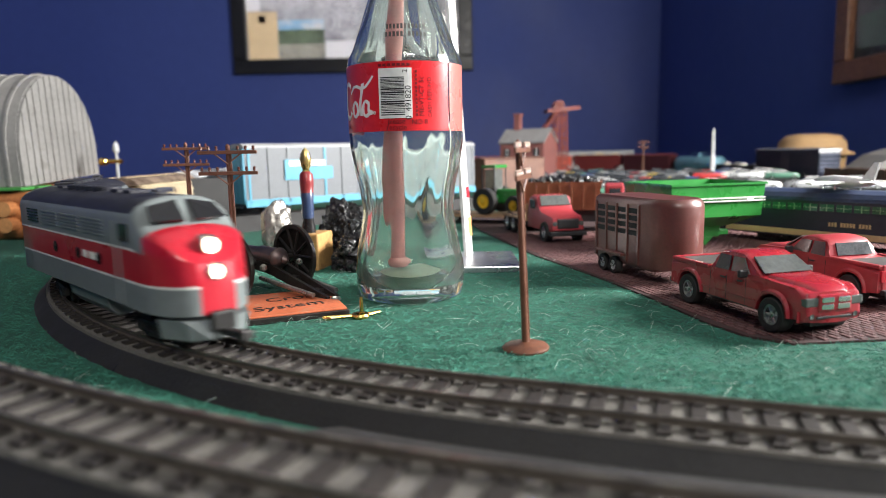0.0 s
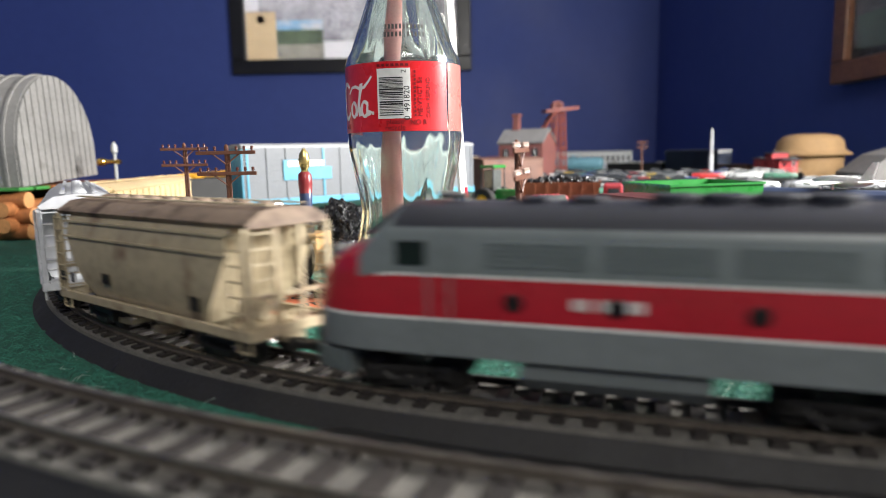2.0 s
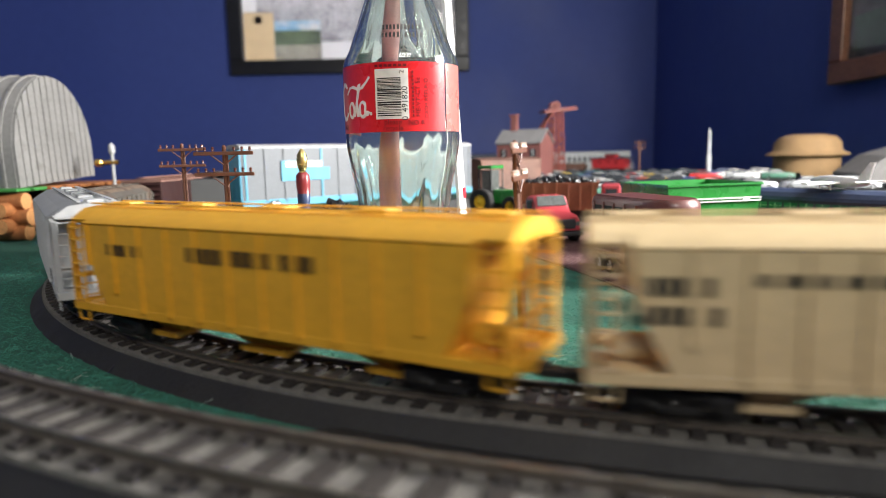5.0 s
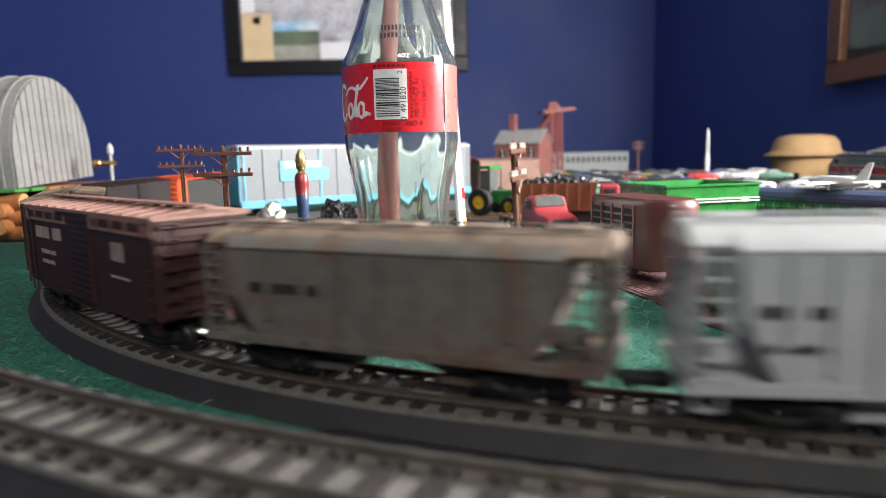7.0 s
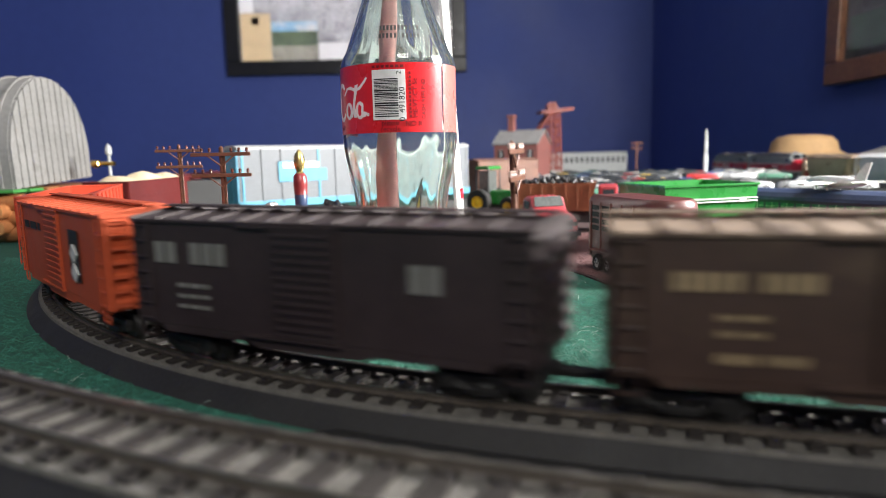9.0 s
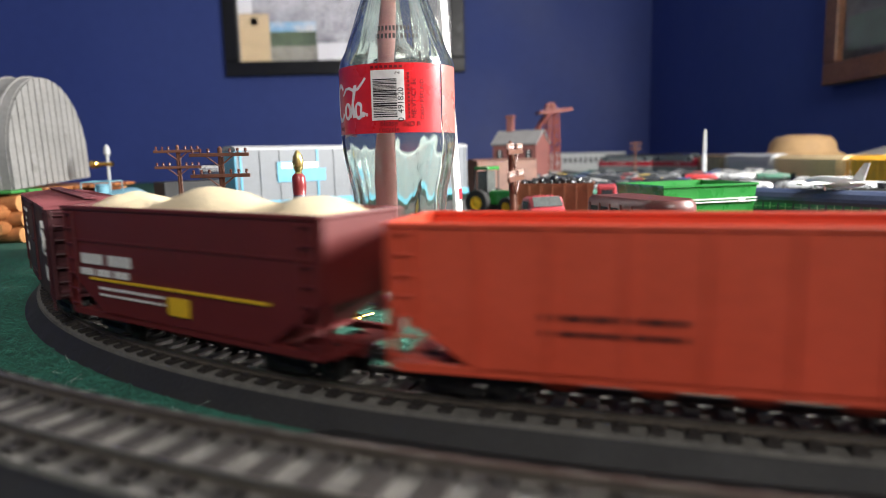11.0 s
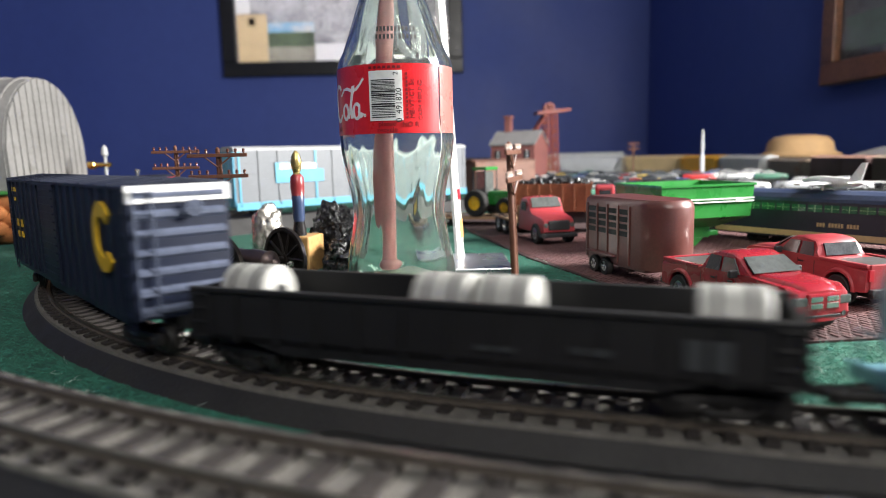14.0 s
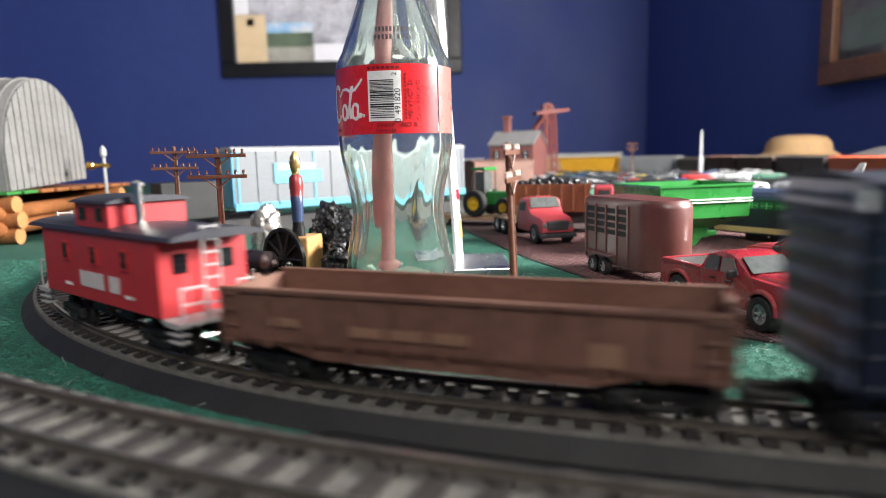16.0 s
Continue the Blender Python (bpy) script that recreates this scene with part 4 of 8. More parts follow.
SATIN = paint("satin_black", (0.0055, 0.0055, 0.006), 0.6)
NAVY = paint("navy_blue", (0.005, 0.009, 0.025), 0.45)
CABRED = paint("caboose_red", (0.50, 0.035, 0.04), 0.45)
GONB = paint("brown_oxide", (0.145, 0.070, 0.048), 0.6, vary=0.25, spots=((0.10, 0.045, 0.03), 60, 0.55))
SAND = mat("pale_sand", (0.70, 0.58, 0.38), 0.95, vary=0.1, scale=80, bump=0.8, bump_scale=2500)

TRAIN = []


def couple(car, length):
    TRAIN.append((car, length))


couple(f_unit("red and grey diesel locomotive with lit headlights"), 0.190)
rear_unit = f_unit("red and grey diesel locomotive running nose backwards")
couple(rear_unit, 0.193)
couple(covered_hopper("weathered cream rounded covered hopper car on the track", CREAM, 0.0690, top=0.0525, roof_m=CREAMROOF, letters=[(-0.062, -0.050, 0.019, 0.023), (-0.030, -0.020, 0.021, 0.025), (0.03, 0.04, 0.018, 0.023)]), 0.139)
couple(covered_hopper("light grey rounded covered hopper car with black lettering", LGREY, 0.1020, top=0.0535, letters=[(-0.082, -0.060, 0.0335, 0.0370), (-0.082, -0.060, 0.0290, 0.0320), (-0.078, -0.062, 0.0255, 0.0268), (-0.008, 0.0, 0.022, 0.0245), (0.068, 0.076, 0.017, 0.024)]), 0.206)
couple(covered_hopper("beige rib-sided covered hopper car with brown lettering", BEIGE, 0.103, top=0.0510, rounded=False, ribs=15, letters=[(-0.088, -0.070, 0.034, 0.0385), (-0.062, 0.002, 0.0365, 0.0395), (-0.088, -0.068, 0.027, 0.0315), (0.010, 0.034, 0.0395, 0.0402), (0.012, 0.032, 0.032, 0.036), (0.012, 0.030, 0.0265, 0.028), (0.014, 0.034, 0.0235, 0.0242), (0.042, 0.050, 0.0175, 0.0235)]), 0.212)
couple(covered_hopper("yellow covered hopper car with dark lettering", YELLOW, 0.097, top=0.0510, rounded=False, ribs=12, letters=[(-0.07, -0.05, 0.034, 0.038), (-0.03, 0.03, 0.034, 0.039)]), 0.198)
couple(covered_hopper("grey rib-sided covered hopper car", MGREY, 0.1000, top=0.0510, rounded=False, ribs=19, trim=MGREY, letters=[(-0.082, -0.064, 0.030, 0.033), (-0.080, -0.064, 0.022, 0.024), (0.030, 0.042, 0.032, 0.036), (0.062, 0.078, 0.0165, 0.0215)]), 0.202)
couple(covered_hopper("short weathered grey and brown covered hopper car", OLDGREY, 0.0670, top=0.0470, rounded=False, ribs=9, bays=2, roof_m=CREAMROOF, letters=[(-0.045, -0.020, 0.028, 0.031)]), 0.146)
couple(boxcar("dark red boxcar with a faded dusty roof band", OXIDE, 0.0765, roof_m=OXIDE_DUSTY, door=0.0, letter_m=P_FADED, letters=[(-0.060, -0.022, 0.0348, 0.0400), (-0.050, -0.030, 0.0278, 0.0296), (-0.050, -0.034, 0.0233, 0.0250), (0.032, 0.044, 0.0318, 0.0388), (0.030, 0.048, 0.0253, 0.0263)]), 0.153)
couple(boxcar("dusty brown boxcar with pale lettering", BROWN, 0.0770, door=0.0, roof_m=CREAMROOF, letter_m=P_DULL, letters=[(-0.060, -0.024, 0.0353, 0.0398), (-0.046, -0.034, 0.0283, 0.0298), (-0.046, -0.034, 0.0243, 0.0258), (-0.048, -0.026, 0.0178, 0.0203), (0.030, 0.044, 0.0318, 0.0393), (0.030, 0.046, 0.0218, 0.0243)]), 0.155)
couple(boxcar("blackish brown boxcar with pale grey lettering", DARKBR, 0.0785, door=0.0, letter_m=paint("pale_grey_letters", (0.20, 0.20, 0.18)), letters=[(-0.062, -0.030, 0.0348, 0.0418), (-0.052, -0.038, 0.0268, 0.0283), (-0.052, -0.038, 0.0233, 0.0246), (-0.052, -0.038, 0.0198, 0.0211), (0.030, 0.046, 0.0308, 0.0388)]), 0.158)
couple(boxcar("orange-red boxcar with a black and white emblem", ORANGE, 0.0770, door=-0.004, letter_m=P_LETBLK, letters=[(-0.058, -0.026, 0.0373, 0.0408), (0.020, 0.040, 0.0203, 0.0413)]), 0.155)
couple(open_hopper("bright orange-red rib-sided hopper car with an open top", ORANGE2, 0.0875, top=0.0500, ribs=9, letter_m=P_LETBLK, letters=[(-0.040, -0.005, 0.0265, 0.0280), (-0.040, -0.005, 0.0225, 0.0238)]), 0.179)
couple(open_hopper("dark red hopper car heaped with pale sand", MAROON, 0.0740, top=0.0515, load=SAND, stripe=True, letters=[(-0.060, -0.024, 0.0305, 0.0345), (-0.060, -0.024, 0.0262, 0.0288), (-0.046, -0.006, 0.0212, 0.0222), (-0.046, -0.006, 0.0188, 0.0196)]), 0.150)
couple(boxcar("dark maroon boxcar with large white emblem", MAROON2, 0.0812, top=0.0525, bot=0.0110, roof_m=PINKROOF, door=-0.005, rib_doors=False, letters=[(-0.070, -0.038, 0.0423, 0.0440), (-0.058, -0.048, 0.0373, 0.0388), (-0.060, -0.046, 0.0338, 0.0354), (-0.060, -0.044, 0.0293, 0.0313), (-0.058, -0.044, 0.0203, 0.0243), (0.044, 0.064, 0.0285, 0.0300), (0.050, 0.060, 0.0175, 0.0235)]), 0.166)
couple(tank_car("pale blue tank car with cream lettering", SKY, 0.0930, letters=[(-0.074, -0.042, 0.0320, 0.0385), (-0.074, -0.024, 0.0262, 0.0298), (-0.010, 0.022, 0.0232, 0.0270)]), 0.200)
gon1 = gondola("black gondola car carrying steel coils", SATIN, 0.0945, letters=[(0.060, 0.072, 0.0160, 0.0235), (0.034, 0.044, 0.0175, 0.0195), (0.008, 0.020, 0.0165, 0.0180)], letter_m=paint("faint_grey_marks", (0.045, 0.05, 0.052)), ribs=13)
couple(gon1, 0.191)
# end ribs and ladders coloured paler, in place of strong light on the ends
couple(boxcar("navy blue high-cube boxcar with white end tops", NAVY, 0.1170, top=0.0625, bot=0.0145, end_m=paint("lit_end_blue_grey", (0.08, 0.095, 0.14), 0.4, vary=0.3), door=-0.008, door_w=0.030, ribs=18, letter_m=P_YEL, walkway=False, endtop=WHITE, letters=[(-0.098, -0.086, 0.0540, 0.0565), (-0.096, -0.086, 0.0490, 0.0510), (-0.092, -0.074, 0.0350, 0.0390), (-0.092, -0.074, 0.0290, 0.0325)]), 0.236)
couple(gondola("empty brown gondola car with worn sides", GONB, 0.0805, top=0.0290, ribs=11, letters=[(-0.055, -0.045, 0.019, 0.0215), (-0.030, 0.010, 0.0175, 0.0205), (0.04, 0.052, 0.015, 0.021)], letter_m=paint("faded_lettering", (0.30, 0.17, 0.11))), 0.165)
couple(caboose("red caboose with a cupola and black roof", CABRED, 0.0660), 0.135)

# pale dusty band along the top of the first boxcar's side
hoosier = TRAIN[8][0]
bm = B()
box(bm, -0.069, 0.069, -0.0182, -0.0174, 0.0425, 0.0486)
band = part("side_band", bm, OXIDE_DUSTY, hoosier, "pale dusty band under the eaves")
bars(hoosier, [(-0.064, -0.006, 0.0440, 0.0470), (0.016, 0.060, 0.0440, 0.0470)], OXIDE, -0.0182)
# yellow line and square on the sand hopper
sand_car = TRAIN[13][0]
bm = B()
box(bm, -0.052, 0.046, -0.0190, -0.0184, 0.0245, 0.0253)
part("stripe", bm, P_YEL, sand_car, "thin yellow line")
bm = B()
box(bm, -0.004, 0.007, -0.0190, -0.0184, 0.0160, 0.0222)
part("panel", bm, P_YEL, sand_car, "yellow square panel")
# white diamond in the orange car's emblem
orange_car = TRAIN[11][0]
for z in (0.0235, 0.0315):
    bm = B()
    prism(bm, [(0.030, z - 0.0040), (0.0350, z), (0.030, z + 0.0040), (0.025, z)], -0.0186, -0.0180, "Y")
    part("emblem", bm, P_WHITE, orange_car)

# emblem on the navy car: a broken yellow ring
bm = B()
ring_pts = [radians(40 + 280 * i / 30) for i in range(31)]
navy = TRAIN[17][0]
rings = []
for a in ring_pts:
    c, s = math.cos(a), math.sin(a)
    r0, r1, y0, y1 = 0.0076, 0.0130, -0.0190, -0.0181
    rings.append([(0.083 + r0 * c * 0.95, y0, 0.0420 + r0 * s), (0.083 + r1 * c * 0.95, y0, 0.0420 + r1 * s), (0.083 + r1 * c * 0.95, y1, 0.0420 + r1 * s), (0.083 + r0 * c * 0.95, y1, 0.0420 + r0 * s)])
loft(bm, rings)
part("emblem", bm, P_YEL, navy, "broken yellow ring emblem")

# curled white emblem on the dark maroon car
maroon_car = TRAIN[14][0]
bm = B()
rings = []
for i in range(29):
    u = i / 28
    if u < 0.5:
        a, cz = radians(20 + 250 * u / 0.5), 0.0392
    else:
        a, cz = radians(90 - 250 * (u - 0.5) / 0.5), 0.0336
    r0, r1 = (0.0016, 0.0044)
    cx = 0.052
    x, z = cx + (r0 + r1) / 2 * math.cos(a), cz + (r0 + r1) / 2 * math.sin(a)
    dx, dz = (r1 - r0) / 2 * math.cos(a), (r1 - r0) / 2 * math.sin(a)
    if u >= 0.5:
        dx, dz = -dx, -dz
    rings.append([(x - dx, -0.0186, z - dz), (x + dx, -0.0186, z + dz), (x + dx, -0.0176, z + dz), (x - dx, -0.0176, z - dz)])
loft(bm, rings)
part("emblem", bm, P_WHITE, maroon_car, "curled white emblem")

# steel coils in the black gondola
COILM = mat("coil_steel", (0.42, 0.42, 0.39), 0.5, 0.2, vary=0.1, scale=60, bump=0.3, bump_scale=400)
for x in (-0.074, -0.006, 0.013, 0.072):
    bm = B()
    lathe(bm, [(0.0035, -0.0085), (0.0092, -0.0085), (0.0098, -0.0080), (0.0098, 0.0080), (0.0092, 0.0085), (0.0035, 0.0085)], 24, Matrix.Translation((x, 0, 0.0240)), "X")
    cl = part("steel_coil", bm, COILM, gon1, smooth=True)
    bm = B()
    for k in (-0.004, 0.004):
        lathe(bm, [(0.0096, k - 0.0006), (0.0100, k - 0.0006), (0.0100, k + 0.0006), (0.0096, k + 0.0006)], 24, Matrix.Translation((x, 0, 0.0240)), "X")
    part("strap", bm, BLACK, cl)
    # black end discs stand in for the shade inside the coil's core
    for k in (-0.0087, 0.0085):
        bm = B()
        lathe(bm, [(0.0034, k), (0.0034, k + 0.0002)], 18, Matrix.Translation((x, 0, 0.0240)), "X")
        part("core_hole", bm, BLACK, cl)

S0 = -0.108
SPEED = 0.2138


def run(t):
    return S0 + SPEED * t + float(np.interp(t, [0, 0.5, 1, 1.5, 2, 2.5, 3, 4, 6.5, 7, 8, 9, 10, 11.5, 13, 13.6, 14.0, 14.5, 15, 16], [0.012, 0.009, 0.007, 0.003, -0.003, -0.007, -0.007, -0.004, -0.002, -0.006, -0.005, 0.002, 0.005, 0.010, 0.0125, 0.0135, 0.003, -0.006, -0.008, -0.012]))


def motions():
    off = 0.0
    times = [i * 0.2 for i in range(81)]
    for car, length in TRAIN:
        mid = off + length / 2
        off += length
        h = length * 0.33
        flip = math.pi if car is rear_unit else 0.0
        rows = []
        for t in times:
            s = run(t) - mid
            xa, ya, _ = track(s + h)
            xb, yb, _ = track(s - h)
            rows.append((t, Matrix.Translation(((xa + xb) / 2, (ya + yb) / 2, RAIL_Z)) @ Matrix.Rotation(math.atan2(ya - yb, xa - xb) + flip, 4, "Z")))
        walk(car, rows)

# ---------- wall pictures ----------
def frame_on_wall(name, label, m, w, h, bw, depth, frame_m, pieces):
    """A framed picture; local x along the wall, z up, y out of the wall towards the room; origin at its lower left corner."""
    root = tagged(empty(name, m), label, "picture")
    for i, (x0, x1, z0, z1) in enumerate(((0, w, 0, bw), (0, w, h - bw, h), (0, bw, bw, h - bw), (w - bw, w, bw, h - bw))):
        bm = B()
        box(bm, x0, x1, -depth, 0, z0, z1, 0.004)
        part("frame_rail", bm, frame_m, root)
    bm = B()
    box(bm, bw, w - bw, -depth * 0.35, -0.002, bw, h - bw)
    part("backing", bm, pieces[0], root)
    for x0, x1, z0, z1, mm in pieces[1]:
        bm = B()
        box(bm, x0, x1, -depth * 0.35 - 0.003, -depth * 0.35, z0, z1)
        part("print", bm, mm, root)
    bm = B()
    box(bm, bw, w - bw, -depth * 0.6 - 0.002, -depth * 0.6, bw, h - bw)
    g = part("pane", bm, PANE, root, "clear picture glass")
    g.visible_shadow = False
    return root


PANE = glass("picture_glass", (1, 1, 1), 0.03, 1.3)
FBLACK = paint("black_frame_wood", (0.012, 0.012, 0.013), 0.35)
FBROWN = mat("brown_frame_wood", (0.20, 0.085, 0.045), 0.4, vary=0.35, scale=14, bump=0.2, bump_scale=60)
PHOTO_GREY = mat("grey_photo", (0.34, 0.34, 0.38), 0.5, vary=0.5, scale=9, spots=((0.10, 0.10, 0.12), 5, 0.50))
PAPER = mat("white_paper", (0.62, 0.62, 0.66), 0.7, vary=0.06, scale=10)
PAPER_TAN = mat("tan_paper", (0.52, 0.40, 0.25), 0.7, vary=0.12, scale=12)
SKYBLUE = mat("printed_sky", (0.20, 0.40, 0.62), 0.5, vary=0.25, scale=8, spots=((0.5, 0.52, 0.55), 9, 0.48))
HILLS = mat("printed_hills", (0.07, 0.10, 0.06), 0.5, vary=0.5, scale=14)
FIELD = mat("printed_field", (0.26, 0.25, 0.22), 0.5, vary=0.35, scale=14)
PHOTO_DARK = mat("dark_photo", (0.05, 0.055, 0.06), 0.4, vary=0.6, scale=6, spots=((0.16, 0.14, 0.13), 7, 0.55))
PHOTO_GREEN = mat("green_photo", (0.045, 0.10, 0.07), 0.4, vary=0.4, scale=9)
INK = paint("printed_ink", (0.08, 0.06, 0.05), 0.6)
frame_on_wall("wall_picture", "wide black-framed collage of photographs on the blue wall", Matrix.Translation((-0.888, WY1 - 0.001, 0.430)), 1.035, 0.80, 0.062, 0.03, FBLACK,
              (PHOTO_GREY, [(0.066, 0.125, 0.265, 0.70, PAPER), (0.066, 0.195, 0.064, 0.262, PAPER_TAN), (0.198, 0.395, 0.064, 0.125, FIELD), (0.198, 0.395, 0.125, 0.185, HILLS), (0.198, 0.395, 0.185, 0.225, SKYBLUE),
                            (0.398, 0.56, 0.064, 0.135, PAPER), (0.198, 0.395, 0.245, 0.60, PHOTO_GREY), (0.115, 0.145, 0.215, 0.245, INK), (0.60, 0.95, 0.064, 0.70, PHOTO_GREY)]))
frame_on_wall("wall_picture", "brown wooden picture frame with a dark print on the blue wall", Matrix.Translation((WX1 - 0.001, 1.60, 0.218)) @ Matrix.Rotation(-math.pi / 2, 4, "Z"), 0.62, 0.55, 0.05, 0.03, FBROWN,
              (PHOTO_DARK, [(0.07, 0.30, 0.07, 0.145, PHOTO_GREEN), (0.11, 0.56, 0.15, 0.46, PHOTO_DARK), (0.14, 0.30, 0.36, 0.46, PAPER)]))

# ---------- glass bottle ----------
GLASS = glass("pale_green_glass", (0.90, 0.985, 0.935), 0.012, 1.45)
GLASS.node_tree.nodes["Principled BSDF"].inputs["Transmission Weight"].default_value = 0.97
LABEL = paint("label_red", (0.62, 0.018, 0.022), 0.28, coat=0.5)
BX, BY = -0.0185, 0.362
bottle = tagged(empty("glass_bottle", Matrix.Translation((BX, BY, 0))), "empty contoured clear glass soda bottle with red label", "bottle")
outer = [(0.0255, 0.0), (0.0280, 0.0012), (0.0290, 0.0035), (0.0300, 0.010), (0.0302, 0.015), (0.0294, 0.024), (0.0272, 0.036), (0.0257, 0.046), (0.0256, 0.050), (0.0266, 0.060), (0.0292, 0.072), (0.0306, 0.082), (0.0310, 0.088), (0.0307, 0.0915), (0.0307, 0.126), (0.0298, 0.129), (0.0275, 0.1335), (0.0250, 0.141), (0.0218, 0.150), (0.0185, 0.159), (0.0155, 0.170), (0.0135, 0.182), (0.0130, 0.190), (0.0145, 0.1915), (0.0145, 0.196), (0.0128, 0.198)]
bm = B()
nseg = 96
wall = 0.0022
prof_in = [(max(0.002, r - wall - (0.0012 if z < 0.02 else 0)), z) for r, z in outer if z > 0.008]
prof_in[0] = (0.0225, 0.0085)


def flute(r, z, a, within=0.0):
    """Shallow vertical flutes on the waist and the shoulder."""
    k = math.exp(-((z - 0.052) / 0.028) ** 2) * 0.0019 + math.exp(-((z - 0.158) / 0.02) ** 2) * 0.0012
    w = 0.0006 * noise.noise(Vector((math.cos(a) * 4.0 + within, math.sin(a) * 4.0, z * 16)))
    return r - k * (1 - 0.45 * within) * (0.5 + 0.5 * math.cos(a * 9 + 0.6)) + (w if not 0.088 < z < 0.130 else 0)


def fine(p, step=0.0035):
    res = []
    for (r0, z0), (r1, z1) in zip(p, p[1:]):
        n = max(1, int(abs(z1 - z0) / step))
        res += [(r0 + (r1 - r0) * i / n, z0 + (z1 - z0) * i / n) for i in range(n)]
    return res + [p[-1]]


shell = [(0.0008, 0.0042), (0.012, 0.0040), (0.020, 0.0026), (0.0235, 0.0004)] + fine(outer) + [(0.0108, 0.198), (0.0102, 0.190)] + fine(prof_in[::-1][2:]) + [(0.016, 0.0100), (0.008, 0.0108), (0.0008, 0.0110)]
rings = []
skin = len(fine(outer)) + 4
for i, (r, z) in enumerate(shell):
    ring = []
    for j in range(nseg):
        a = 2 * math.pi * j / nseg
        q = flute(r, z, a, 0.0 if i < skin else 1.0) if 0.02 < z < 0.18 else r
        ring.append((q * math.cos(a), q * math.sin(a), z))
    rings.append(ring)
loft(bm, rings)
part("glass_body", bm, GLASS, bottle, "clear greenish contoured glass", smooth=True, angle=60)


# pale green disc imitates light scattered by the thick glass bottom
SCATTER = mat("pale_green_scatter", (0.52, 0.62, 0.48), 0.35, vary=0.2, scale=60, trans=0.55)
bm = B()
lathe(bm, [(0.0004, 0.0122), (0.010, 0.0119), (0.0168, 0.0112), (0.0172, 0.0116), (0.010, 0.0126), (0.0004, 0.0130)], 40)
part("foot", bm, SCATTER, bottle, "thin pale green disc for light scattered in the thick bottom", smooth=True)
LDZ = 0.0022


def wrap(bm, r, a0, a1, z0, z1, t=0.00025, n=10):
    """A patch on the bottle's side between two angles (degrees from the side that faces the front)."""
    z0, z1 = z0 - LDZ, z1 - LDZ
    rg = []
    for i in range(n + 1):
        a = radians(-90 + a0 + (a1 - a0) * i / n)
        c, s = math.cos(a), math.sin(a)
        rg.append([(r * c, r * s, z0), ((r + t) * c, (r + t) * s, z0), ((r + t) * c, (r + t) * s, z1), (r * c, r * s, z1)])
    loft(bm, rg)


bm = B()
wrap(bm, 0.0308, -118, 47, 0.0923, 0.1262, n=60)
lab = part("label", bm, LABEL, bottle, "glossy red paper label")
CLEARLAB = mat("pale_label_end", (0.62, 0.22, 0.19), 0.3, coat=0.4, trans=0.35)
bm = B()
wrap(bm, 0.0308, 49, 78, 0.0923, 0.1262, n=16)
part("label", bm, CLEARLAB, bottle, "pale see-through end of the red label")
LW = paint("label_white", (0.78, 0.78, 0.76), 0.35)
bm = B()
wrap(bm, 0.0311, -22, 9, 0.0985, 0.1228)
bc = part("code_panel", bm, LW, lab, "white panel with black stripes")
rr = random.Random(5)
z = 0.1000
bm = B()
while z < 0.1185:
    h = rr.choice((0.0003, 0.0003, 0.0005, 0.0008))
    wrap(bm, 0.03135, -20, 2, z, z + h, 0.0001, 6)
    z += h + rr.choice((0.0003, 0.0004, 0.0006))
part("stripes", bm, P_LETBLK, bc)


def bent_text(words, size, a_deg, zc, name, parent, material, spin=0, r=0.03135, squeeze=1.0):
    ob = text_mesh(words, size, Matrix.Rotation(radians(spin), 4, "Z"), material, name, parent, thick=0.00005, squeeze=squeeze)
    for v in ob.data.vertices:
        a = radians(-90 + a_deg) + v.co.x / r
        q = r + v.co.z
        v.co = Vector((q * math.cos(a), q * math.sin(a), zc - LDZ + v.co.y))
    return ob


bent_text("491820", 0.0042, 5.5, 0.1080, "code_digit", bc, P_LETBLK, 90)
LK = paint("label_dark_print", (0.17, 0.006, 0.008), 0.4)
bent_text("0", 0.0042, 5.5, 0.0965 + 0.0022, "code_digit", bc, P_LETBLK, 90)
bent_text("2", 0.0034, 3.0, 0.1212, "code_digit", bc, P_LETBLK, 90)
bent_text("please", 0.0036, -6, 0.0969, "print_line", lab, LK, r=0.03120)
bent_text("recycle", 0.0036, -6, 0.0940, "print_line", lab, LK, r=0.03120)
bent_text("NO R", 0.0036, 16, 0.0965, "print_line", lab, LK, r=0.03120)
bent_text("ME-VT-CT 5c", 0.0034, 18, 0.1090, "print_line", lab, LK, 90, r=0.03120)
bent_text("CASH REFUND", 0.0030, 26, 0.1085, "print_line", lab, LK, 90, r=0.03120)
bent_text("mL)", 0.0034, -66, 0.0955, "print_line", lab, LK, r=0.03120)
bm = B()
for i in range(12):
    wrap(bm, 0.03112, 12.2, 13.8, 0.0995 + i * 0.0019, 0.0995 + i * 0.0019 + 0.0012, 0.0001, 2)
for i in range(7):
    wrap(bm, 0.03112, -22 + i * 4.4, -19 + i * 4.4, 0.1238, 0.1250, 0.0001, 2)
part("small_print", bm, LK, lab)
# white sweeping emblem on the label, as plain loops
bm = B()


